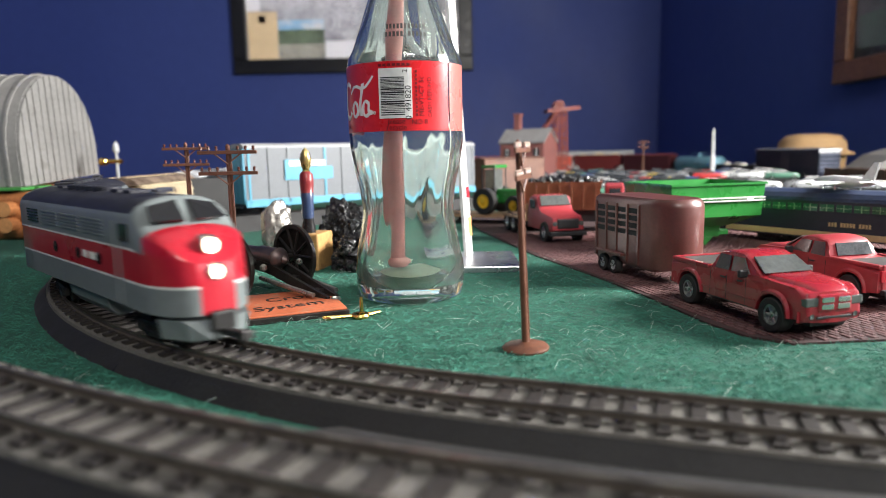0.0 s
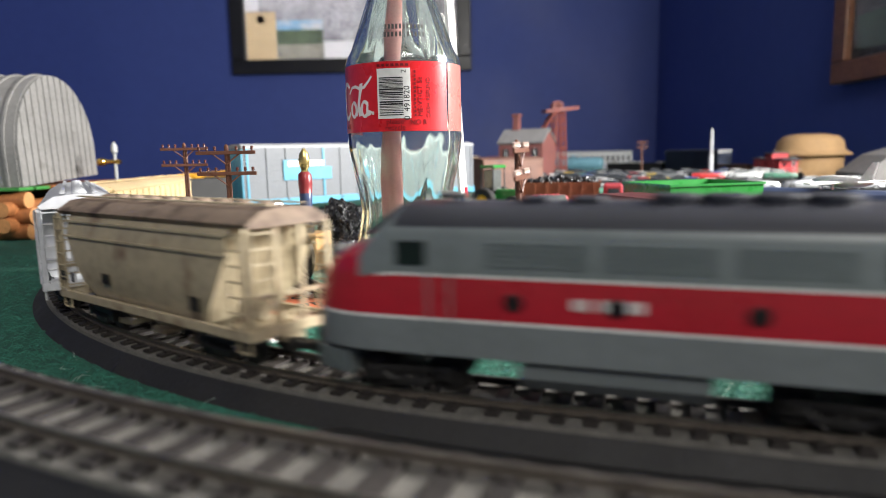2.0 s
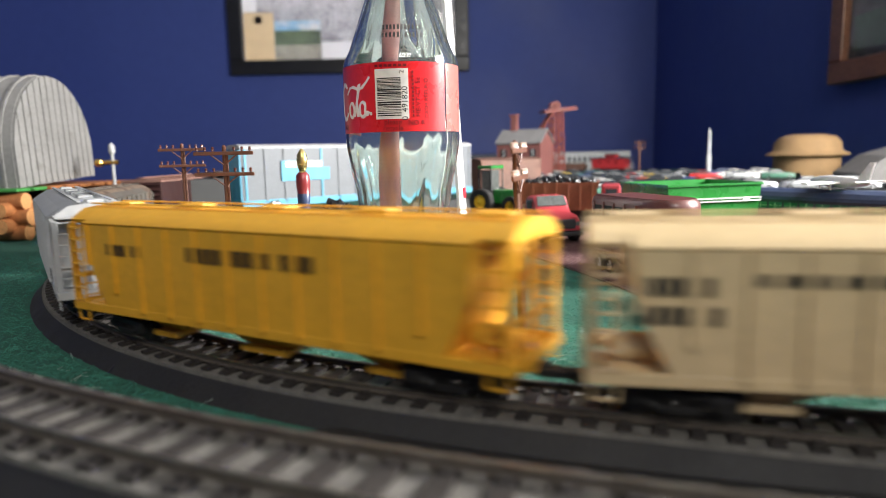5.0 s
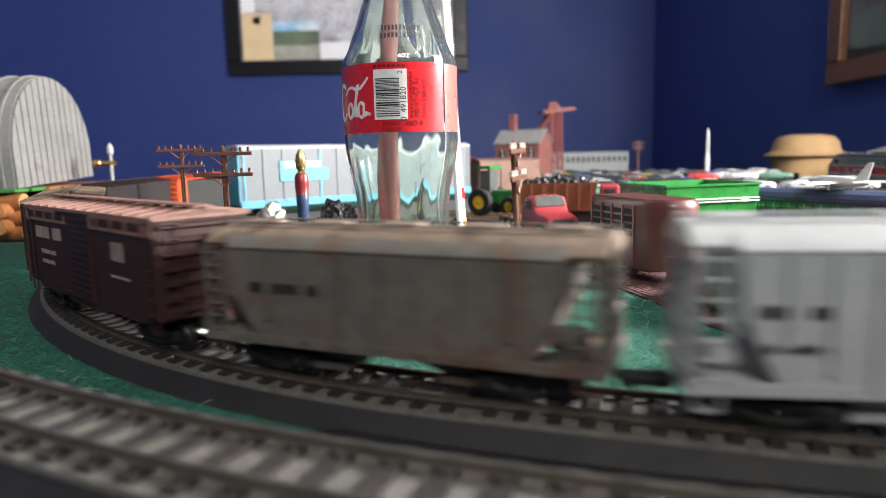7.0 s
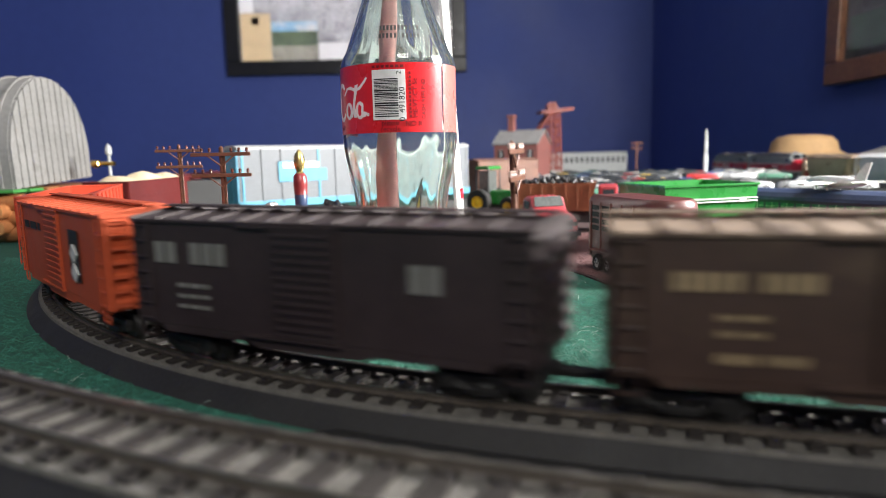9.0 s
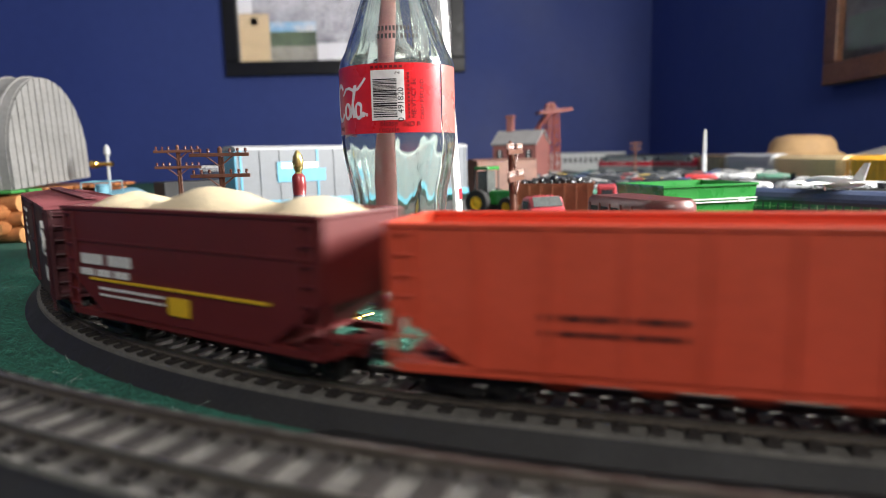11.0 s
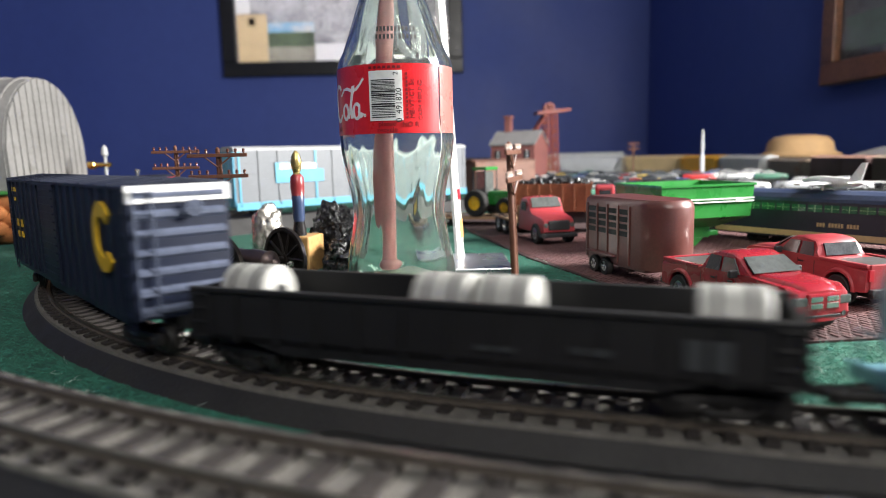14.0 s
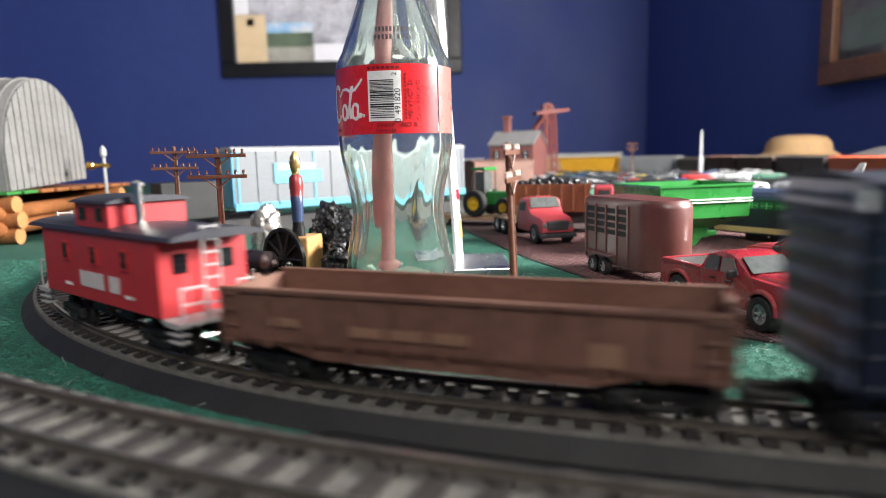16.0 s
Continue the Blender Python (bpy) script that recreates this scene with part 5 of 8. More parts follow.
def ribbon(pts, w):
    rg = []
    for i, (a, z) in enumerate(pts):
        a2, z2 = pts[min(i + 1, len(pts) - 1)]
        a1, z1 = pts[max(i - 1, 0)]
        dx, dz = (a2 - a1) * 0.00054, z2 - z1
        L = math.hypot(dx, dz) or 1
        nx, nz = -dz / L, dx / L
        ww = w * (0.55 + 0.45 * abs(math.sin(i * 0.55)))
        q = []
        for sgn, r in ((-1, 0.03108), (1, 0.03108), (1, 0.03125), (-1, 0.03125)):
            an = radians(-90 + a) + sgn * nx * ww / 2 / 0.031
            q.append((r * math.cos(an), r * math.sin(an), z - LDZ + sgn * nz * ww / 2))
        rg.append(q)
    loft(bm, rg)


def loop(ac, zc, ra, rz, t0, t1, n=18):
    return [(ac + ra * math.cos(radians(t0 + (t1 - t0) * i / n)), zc + rz * math.sin(radians(t0 + (t1 - t0) * i / n))) for i in range(n + 1)]


ribbon(loop(-68, 0.1085, 10, 0.0088, 48, 318), 0.0022)
ribbon(loop(-53, 0.1038, 4.0, 0.0036, 0, 360), 0.0018)
ribbon([(-48, 0.1005), (-46, 0.1045), (-43.5, 0.1095), (-41, 0.1145), (-40, 0.1165), (-41.5, 0.1160), (-43.5, 0.1110), (-44.5, 0.1050), (-43.5, 0.1006), (-41.5, 0.1012)], 0.0017)
ribbon(loop(-37, 0.1038, 4.0, 0.0036, 20, 350), 0.0018)
ribbon([(-33.5, 0.1072), (-34, 0.1035), (-33.3, 0.1006), (-31.3, 0.1012), (-30, 0.1028)], 0.0018)
ribbon([(-61, 0.1120), (-55, 0.1150), (-49, 0.1152), (-43, 0.1140), (-37, 0.1145), (-31, 0.1175), (-28, 0.1195)], 0.0016)
ribbon(loop(-27.5, 0.1015, 0.9, 0.0006, 0, 360), 0.0006)
part("emblem", bm, LW, lab, "white flowing emblem")
# dotted date code near the shoulder
bm = B()
for row, z in enumerate((0.1425, 0.1385)):
    for i in range(11):
        if rr.random() < 0.85:
            r = 0.0243 - row * -0.0014
            wrap(bm, r + 0.0003, -18 + i * 4.3, -15.4 + i * 4.3, z, z + 0.0024, 0.0001, 2)
part("date_code", bm, paint("printed_grey", (0.10, 0.09, 0.09), 0.5), bottle)
# red drinking straw that stands in the bottle
STRAW = mat("red_straw", (0.80, 0.32, 0.30), 0.4, vary=0.2, scale=120, trans=0.5)
straw = tagged(empty("drinking_straw"), "red plastic drinking straw standing in the bottle", "straw")
bm = B()
rod(bm, (BX - 0.0075, BY + 0.004, 0.0200), (BX - 0.0065, BY - 0.001, 0.120), 0.0046, 18)
part("tube", bm, STRAW, straw, smooth=True)
bm = B()
lathe(bm, [(0.0046, 0.0), (0.0060, -0.0016), (0.0064, -0.0040), (0.0052, -0.0062), (0.0010, -0.0068)], 18, Matrix.Translation((BX - 0.0074, BY + 0.0038, 0.0205)))
part("flared_end", bm, STRAW, straw, smooth=True)
bm = B()
rod(bm, (BX - 0.0065, BY - 0.001, 0.120), (BX - 0.001, BY - 0.003, 0.186), 0.0046, 18, 0.0030)
part("tube", bm, STRAW, straw, smooth=True)

# ---------- rule on a plate behind the bottle ----------
gauge = tagged(empty("steel_rule_stand"), "tall white rule standing on a bright metal plate", "rule")
bm = B()
box(bm, -0.004, 0.052, 0.424, 0.492, 0.0, 0.0042, 0.0006, m=Matrix.Translation((0, 0, 0)))
part("base_plate", bm, mat("brushed_plate", (0.55, 0.56, 0.60), 0.28, 0.9, vary=0.1, scale=30), gauge, "bright metal base plate")
bm = B()
lean = Matrix.Translation((0.0180, 0.472, 0.004)) @ Matrix.Rotation(radians(-3.2), 4, "Y") @ Matrix.Rotation(radians(72), 4, "Z")
box(bm, -0.006, 0.010, -0.0012, 0.0012, 0.0, 0.30, 0.0003, m=lean)
rule = part("rule", bm, LW, gauge, "white rule with fine marks")
bm = B()
for i in range(150):
    z = 0.004 + i * 0.00195
    box(bm, 0.0098 - (0.004 if i % 5 == 0 else 0.0022), 0.0101, -0.0014, -0.0012, z, z + 0.0004, m=lean)
part("scale", bm, P_LETBLK, rule)
bm = B()
box(bm, 0.003, 0.0102, -0.0016, -0.0012, 0.014, 0.028, m=lean)
part("sticker", bm, paint("sticker_orange", (0.55, 0.28, 0.10)), rule, "orange sticker")
bm = B()
box(bm, 0.003, 0.0102, -0.0016, -0.0012, 0.042, 0.050, m=lean)
part("sticker", bm, P_RED, rule, "red sticker")

# ---------- telegraph poles ----------
POLEM = mat("pole_brown", (0.13, 0.052, 0.030), 0.42, vary=0.25, scale=60)
INSUL = paint("insulator_brown", (0.10, 0.035, 0.025), 0.2)
INSULW = paint("insulator_pale", (0.6, 0.45, 0.38), 0.25)


def pole(x, y, spin, height=0.0845, ins=None, label="brown plastic model telegraph pole on a round foot", lean_x=0.0):
    root = tagged(empty("telegraph_pole", Matrix.Translation((x, y, 0)) @ Matrix.Rotation(lean_x, 4, "Y") @ Matrix.Rotation(spin, 4, "Z")), label, "model pole", "telegraph poles")
    bm = B()
    lathe(bm, [(0.0092, 0.0), (0.0095, 0.0008), (0.0086, 0.0017), (0.0030, 0.0023), (0.0017, 0.0032)], 32)
    part("foot", bm, POLEM, root, smooth=True)
    bm = B()
    rod(bm, (0, 0, 0.002), (0, 0, height), 0.0015, 12, 0.0011)
    rod(bm, (0, 0, height), (0, 0, height + 0.0010), 0.0011, 12, 0.0003)
    part("post", bm, POLEM, root, smooth=True)
    for z in (height - 0.0032, height - 0.0135):
        bm = B()
        box(bm, -0.0145, 0.0145, -0.0022, -0.0012, z - 0.0009, z + 0.0009, 0.0002)
        for s in (-1, 1):
            rod(bm, (s * 0.0065, -0.0016, z - 0.0006), (0, -0.0014, z - 0.0058), 0.0004, 6)
        arm = part("crossarm", bm, POLEM, root)
        for xx in (-0.0128, -0.0090, -0.0052, 0.0052, 0.0090, 0.0128):
            bm = B()
            lathe(bm, [(0.0004, z + 0.0008), (0.0004, z + 0.0014), (0.0009, z + 0.0014), (0.0006, z + 0.0022), (0.0008, z + 0.0028), (0.0003, z + 0.0032)], 10, Matrix.Translation((xx, -0.0017, 0)))
            part("insulator", bm, ins or INSUL, arm, smooth=True)
    bm = B()
    rod(bm, (0.0018, -0.0012, 0.003), (0.0016, -0.0010, height - 0.004), 0.0004, 6)
    part("cable", bm, POLEM, root)
    return root


pole(0.0325, 0.2555, radians(72), 0.0825, INSULW, lean_x=radians(-2.0))
pole(-0.106, 0.330, radians(4), 0.0845)
pole(-0.166, 0.432, radians(8), 0.0880)

# ---------- small things inside the curve ----------
IRON = mat("cannon_iron", (0.034, 0.029, 0.027), 0.4, 0.5, vary=0.3, scale=60, bump=0.2)
BARREL = mat("cannon_barrel", (0.105, 0.078, 0.075), 0.4, 0.6, vary=0.25, scale=60)
PEWTER = mat("pewter", (0.42, 0.40, 0.37), 0.3, 0.9, vary=0.25, scale=70)
cannon = tagged(empty("toy_cannon", Matrix.Translation((-0.104, 0.377, 0.0)) @ Matrix.Rotation(radians(141), 4, "Z")), "small dark metal toy field cannon with spoked wheels", "toy cannon")
WR, AX = 0.0190, 0.0215
for s in (-1, 1):
    bm = B()
    lathe(bm, [(WR - 0.0022, -0.0012), (WR, -0.0012), (WR, 0.0012), (WR - 0.0022, 0.0012), (WR - 0.0022, -0.0012)], 40, Matrix.Translation((0, s * AX, WR)), "Y")
    lathe(bm, [(0.0008, -0.0022), (0.0030, -0.0018), (0.0030, 0.0018), (0.0008, 0.0022)], 14, Matrix.Translation((0, s * AX, WR)), "Y")
    wh = part("wheel", bm, IRON, cannon)
    for k in range(10):
        a = 2 * math.pi * k / 10
        bm = B()
        rod(bm, (0.002 * math.cos(a), s * AX, WR + 0.002 * math.sin(a)), ((WR - 0.0015) * math.cos(a), s * AX, WR + (WR - 0.0015) * math.sin(a)), 0.0009, 6)
        part("spoke", bm, IRON, wh)
bm = B()
lathe(bm, [(0.0030, 0.034), (0.0042, 0.0335), (0.0040, 0.0310), (0.0036, 0.028), (0.0048, 0.004), (0.0056, 0.002), (0.0058, -0.012), (0.0064, -0.0135), (0.0050, -0.0160), (0.0016, -0.0175), (0.0026, -0.0195), (0.0006, -0.0215)], 24, Matrix.Translation((0, 0, WR + 0.003)) @ Matrix.Rotation(radians(-3), 4, "Y"), "X")
part("barrel", bm, BARREL, cannon, "brownish gun barrel", smooth=True)
bm = B()
rod(bm, (0, -AX, WR), (0, AX, WR), 0.0016, 10)
for s in (-1, 1):
    loft(bm, [[(0.010, s * 0.0062 - 0.001, WR - 0.003), (0.010, s * 0.0062 + 0.001, WR - 0.003), (0.010, s * 0.0062 + 0.001, WR + 0.003), (0.010, s * 0.0062 - 0.001, WR + 0.003)], [(-0.012, s * 0.005 - 0.001, WR - 0.006), (-0.012, s * 0.005 + 0.001, WR - 0.006), (-0.012, s * 0.005 + 0.001, WR), (-0.012, s * 0.005 - 0.001, WR)], [(-0.058, s * 0.003 - 0.001, 0.001), (-0.058, s * 0.003 + 0.001, 0.001), (-0.058, s * 0.003 + 0.001, 0.005), (-0.058, s * 0.003 - 0.001, 0.005)]])
for x in (-0.025, -0.045):
    box(bm, x - 0.003, x + 0.003, -0.004, 0.004, WR * (x + 0.062) / 0.075 + 0.0005, WR * (x + 0.062) / 0.075 + 0.003)
part("trail", bm, IRON, cannon)
for s in (-1, 1):
    bm = B()
    rod(bm, (-0.010, s * 0.0105, WR * 0.6), (-0.052, s * 0.0080, 0.006), 0.0014, 8)
    lathe(bm, [(0.0006, -0.002), (0.0020, -0.001), (0.0020, 0.001), (0.0006, 0.002)], 12, Matrix.Translation((-0.016, s * 0.0125, 0.018)))
    part("rammer", bm, PEWTER, cannon)
bm = B()
lathe(bm, [(0.0022, -0.0012), (0.0032, 0), (0.0022, 0.0012), (0.0016, 0), (0.0022, -0.0012)], 14, Matrix.Translation((-0.060, 0, 0.0035)))
part("tow_ring", bm, PEWTER, cannon)

BLOCKW = mat("pale_wood_block", (0.48, 0.27, 0.10), 0.55, vary=0.2, scale=30, spots=((0.30, 0.13, 0.04), 160, 0.56))
bm = B()
box(bm, -0.007, 0.007, -0.013, 0.013, 0.0, 0.0255, 0.0012)
blk = tagged(part("wooden_block", bm, BLOCKW), "small pale wooden block on the felt", "block")
blk.matrix_world = Matrix.Translation((-0.089, 0.458, 0)) @ Matrix.Rotation(radians(-14), 4, "Z")

FIGM = [paint("figure_blue", (0.035, 0.055, 0.12), 0.35), paint("figure_red", (0.22, 0.028, 0.03), 0.3), mat("figure_gold", (0.55, 0.42, 0.16), 0.28, 0.8, vary=0.2), paint("figure_black", (0.015, 0.014, 0.015), 0.3)]
bm = B()
fz = 0.0255
loft(bm, [[(-0.0935 + r * 1.02 * math.cos(a), 0.456 + r * 0.9 * math.sin(a), fz + z) for a in [2 * math.pi * i / 14 for i in range(14)]] for r, z in ((0.0048, 0.0), (0.0046, 0.004), (0.0036, 0.010), (0.0040, 0.0125), (0.0042, 0.022), (0.0044, 0.0275), (0.0042, 0.0278), (0.0048, 0.034), (0.0046, 0.0405), (0.0028, 0.0425), (0.0022, 0.0435), (0.0034, 0.0465), (0.0039, 0.0505), (0.0030, 0.0550), (0.0008, 0.0585))])
for f in bm.faces:
    zc = f.calc_center_median().z - fz
    f.material_index = 3 if zc < 0.011 else 0 if zc < 0.0277 else 1 if zc < 0.0420 else 2
tagged(part("painted_figurine", bm, FIGM, smooth=True), "small painted metal figurine in red and blue", "figurine")


def lump(name, label, x, y, sx, sy, sz, material, seed, rough=0.35, sharp=False):
    bm = B()
    bmesh.ops.create_icosphere(bm, subdivisions=5, radius=1)
    for v in bm.verts:
        p = v.co.normalized()
        d = 1 + rough * noise.noise(p * 1.4 + Vector((seed, 0, 0))) + 0.10 * noise.noise(p * 3.2 + Vector((0, seed, 0))) + (0.10 * noise.cell(p * 7 + Vector((seed, 0, 0))) if sharp else 0.035 * noise.noise(p * 9))
        v.co = Vector((p.x * d * sx, p.y * d * sy, max(-0.62, p.z * d) * sz + 0.62 * sz))
    ob = tagged(part(name, bm, material, smooth=not sharp, angle=25), label, "rock")
    ob.matrix_world = Matrix.Translation((x, y, 0))
    return ob


COAL = mat("black_coal", (0.012, 0.012, 0.013), 0.3, vary=0.4, scale=160, bump=1.0, bump_scale=500, spots=((0.35, 0.34, 0.33), 240, 0.60))
SILV = mat("silver_ore", (0.36, 0.34, 0.31), 0.25, 0.7, vary=0.45, scale=130, bump=0.9, bump_scale=400)
lump("rock_sample", "silvery grey ore lump on the felt", -0.138, 0.545, 0.0135, 0.012, 0.0262, SILV, 3.1, 0.2)
lump("rock_sample", "glittering black coal lump on the felt", -0.076, 0.492, 0.018, 0.016, 0.0262, COAL, 7.7, sharp=True)
lump("rock_sample", "low black coal lump beside the bottle", -0.062, 0.455, 0.013, 0.020, 0.0145, COAL, 5.2, sharp=True)

ORSIGN = mat("orange_sign", (0.50, 0.13, 0.055), 0.5, vary=0.2, scale=60, spots=((0.40, 0.20, 0.12), 140, 0.6))
sign = tagged(empty("sign_plate", Matrix.Translation((-0.078, 0.334, 0.0)) @ Matrix.Rotation(radians(21), 4, "Z")), "orange sign plate with dark script lying flat", "sign")
bm = B()
box(bm, -0.026, 0.023, -0.027, 0.027, 0.0, 0.0030, 0.0004)
part("base", bm, IRON, sign)
bm = B()
box(bm, -0.025, 0.022, -0.026, 0.026, 0.0030, 0.0040, 0.0003)
pl = part("plate", bm, ORSIGN, sign)
for words, x, y in (("Crosse", 0.004, 0.009), ("System", -0.004, -0.010)):
    text_mesh(words, 0.0125, Matrix.Translation((x, y, 0.0041)) @ Matrix.Rotation(0.10, 4, "Z"), P_LETBLK, "script", pl, thick=0.0001)
key = tagged(empty("brass_key", Matrix.Translation((-0.041, 0.312, 0.0)) @ Matrix.Rotation(radians(15), 4, "Z")), "small brass key with a ring on the felt", "key")
bm = B()
lathe(bm, [(0.0024, 0.0004), (0.0042, 0.0002), (0.0046, 0.0012), (0.0042, 0.0022), (0.0024, 0.0020), (0.0024, 0.0004)], 20)
part("bow", bm, P_BRASS, key, smooth=True)
bm = B()
rod(bm, (-0.004, 0, 0.0012), (-0.018, 0.001, 0.0012), 0.0010, 8)
box(bm, -0.018, -0.0145, -0.0030, 0.0010, 0.0007, 0.0017)
rod(bm, (0.004, 0, 0.0014), (0.010, 0.003, 0.0016), 0.0009, 8)
part("shaft", bm, P_BRASS, key)
bm = B()
rod(bm, (0.001, 0.002, 0.002), (0.001, 0.002, 0.010), 0.0011, 8, 0.0007)
part("peg", bm, P_BRASS, key)

# ---------- brick-printed road mat ----------
MATEDGE = [(0.024, 0.80), (0.038, 0.651), (0.070, 0.486), (0.094, 0.404), (0.109, 0.339), (0.118, 0.286), (0.126, 0.264), (0.139, 0.2525), (0.178, 0.2555), (0.29, 0.262), (0.40, 0.30), (0.40, 0.80)]
MORTAR = mat("mat_joint", (0.045, 0.022, 0.022), 0.85, vary=0.3, scale=90)
BRICKM = mat("mat_brick", (0.095, 0.042, 0.042), 0.8, vary=0.35, scale=160, bump=0.6, bump_scale=1500, rnd=0.3, spots=((0.22, 0.14, 0.13), 300, 0.60))
bm = B()
prism(bm, MATEDGE, 0.0, 0.0010, "Z")
road = tagged(part("road_mat", bm, MORTAR), "dark red brick-patterned road mat on the felt", "mat", kind="structure")


def inside(x, y):
    c = False
    for (xa, ya), (xb, yb) in zip(MATEDGE, MATEDGE[1:] + MATEDGE[:1]):
        if (ya > y) != (yb > y) and x < (xb - xa) * (y - ya) / (yb - ya) + xa:
            c = not c
    return c


# ---------- toy vehicles ----------
CARRED = mat("diecast_red", (0.31, 0.018, 0.028), 0.28, vary=0.10, scale=60, coat=0.5, bump=0.06, bump_scale=500, spots=((0.24, 0.05, 0.05), 220, 0.66))
CARRED2 = mat("plastic_red", (0.33, 0.034, 0.042), 0.42, vary=0.1, scale=60, coat=0.15)
RUBBER = mat("tyre_rubber", (0.014, 0.013, 0.013), 0.8, vary=0.2, scale=200)
HUB = mat("wheel_silver", (0.55, 0.55, 0.53), 0.3, 0.9, vary=0.15, scale=200)
SCREEN = mat("toy_window", (0.085, 0.092, 0.088), 0.14, vary=0.3, scale=45, coat=0.5)
SMOKE = mat("toy_window_dark", (0.04, 0.045, 0.05), 0.2, vary=0.3, scale=90)
TRIM = mat("dark_trim", (0.02, 0.02, 0.022), 0.5)


def wheel_mesh(r, w, hub_r=0.58, hub_m=None):
    bm = B()
    lathe(bm, [(r * hub_r, -w / 2), (r * 0.92, -w / 2), (r, -w * 0.36), (r, w * 0.36), (r * 0.92, w / 2), (r * hub_r, w / 2), (r * hub_r, -w / 2)], 26, None, "Y")
    tyre = mesh_of("tyre", bm, RUBBER, True)
    bm = B()
    lathe(bm, [(r * hub_r, -w * 0.30), (r * hub_r, w * 0.42), (r * hub_r * 0.86, w * 0.42), (r * hub_r * 0.80, w * 0.20), (r * 0.20, w * 0.26), (r * 0.16, w * 0.40), (r * 0.02, w * 0.42)], 22, None, "Y")
    for k in range(6):
        a = k * math.pi / 3
        rod(bm, (r * 0.12 * math.cos(a), w * 0.3, r * 0.12 * math.sin(a)), (r * hub_r * 0.9 * math.cos(a), w * 0.32, r * hub_r * 0.9 * math.sin(a)), r * 0.06, 6)
    return tyre, mesh_of("rim", bm, hub_m or HUB, False)


def add_wheel(root, me, x, y, r, out):
    """A wheel whose outer face looks to +y (out 1) or -y (out -1)."""
    t = put("wheel", me[0], root, Matrix.Translation((x, y, r)) @ Matrix.Rotation(0 if out > 0 else math.pi, 4, "Z"))
    put("rim", me[1], t)
    return t


def arch_side(L, zb, zt, wheels, rw, n=9):
    """A side outline from back to front along the bottom, with round wheel arches."""
    pts = []
    for xc in wheels:
        pts += [(xc - rw * math.cos(math.pi * i / n), zb + rw * 0.95 * math.sin(math.pi * i / n)) for i in range(n + 1)]
    return pts


def pickup(label, m, paint_m, flip_rear=False):
    """A 1:64 crew-cab pickup; x forward, origin on the ground between the axles."""
    root = tagged(empty("toy_pickup_truck", m), label, "toy truck", "toy pickup trucks")
    hw, wb, zb = 0.0156, 0.0284, 0.0080
    rw = 0.0088
    low = [(-0.0465, zb + 0.001)] + arch_side(0, zb, 0, (-wb, wb), rw) + [(0.0465, zb), (0.0478, zb + 0.002), (0.0481, 0.0105), (0.0479, 0.0168), (0.0464, 0.0194), (0.0400, 0.0208), (0.0200, 0.0220), (-0.0140, 0.0214), (-0.0465, 0.0205)]
    bm = B()
    prism(bm, low, -hw, hw, "Y")
    rim = [e for e in bm.edges if all(abs(v.co.y) > hw - 0.0001 and v.co.z > 0.0104 for v in e.verts) and (max(v.co.z for v in e.verts) > 0.0185 or min(v.co.x for v in e.verts) > 0.045) and abs(e.verts[0].co.y - e.verts[1].co.y) < 0.001]
    bmesh.ops.bevel(bm, geom=rim, offset=0.0022, segments=4, affect="EDGES", profile=0.5)
    # tuck the nose and round the shoulders
    for v in bm.verts:
        if v.co.x > 0.030:
            v.co.y *= 1 - 0.16 * ((v.co.x - 0.030) / 0.018) ** 2
        if v.co.z > 0.0185:
            v.co.y *= 0.955
    body = part("body", bm, paint_m, root, smooth=True, angle=32)
    # raised bonnet, flared arches and the crease along the doors
    bm = B()
    loft(bm, [[(x, -w, z - 0.0016), (x, -w * 0.94, z - 0.0004), (x, -w * 0.6, z + 0.0004), (x, 0, z + 0.0002), (x, w * 0.6, z + 0.0004), (x, w * 0.94, z - 0.0004), (x, w, z - 0.0016)] for x, w, z in ((0.0185, 0.0128, 0.0226), (0.0280, 0.0122, 0.0224), (0.0380, 0.0108, 0.0217), (0.0440, 0.0092, 0.0207), (0.0468, 0.0080, 0.0192))])
    part("bonnet", bm, paint_m, root, smooth=True, angle=50)
    for s in (-1, 1):
        for xc in (-wb, wb):
            bm = B()
            ring = []
            for i in range(13):
                a = math.pi * i / 12
                c, sn = -math.cos(a), math.sin(a)
                ring.append([(xc + c * q, s * yy, zb + sn * q * 0.95) for q, yy in ((rw + 0.0001, hw - 0.001), (rw + 0.0001, hw + 0.0009), (rw + 0.0012, hw + 0.0009), (rw + 0.0022, hw - 0.0003))])
            loft(bm, ring)
            part("wheel_arch", bm, paint_m, root, smooth=True)
        bm = B()
        box(bm, -0.0190, 0.0180, s * hw - 0.0004, s * hw + 0.0004, 0.0112, 0.0119, 0.0002)
        part("side_moulding", bm, paint_m, root)
    bm = B()
    rings = []
    for x, w0, z in ((-0.0145, 0.90, 0.0200), (-0.0120, 0.86, 0.0262), (-0.0090, 0.80, 0.0296), (-0.0020, 0.78, 0.0306), (0.0050, 0.78, 0.0304), (0.0090, 0.80, 0.0288), (0.0150, 0.85, 0.0246), (0.0215, 0.90, 0.0205)):
        b0 = 0.0196
        rings.append([(x, -hw * 0.95, b0), (x, -hw * w0 - 0.0002, (z + b0) / 2 + 0.001), (x, -hw * w0 * 0.97, z - 0.0008), (x, -hw * w0 * 0.86, z), (x, hw * w0 * 0.86, z), (x, hw * w0 * 0.97, z - 0.0008), (x, hw * w0 + 0.0002, (z + b0) / 2 + 0.001), (x, hw * 0.95, b0)])
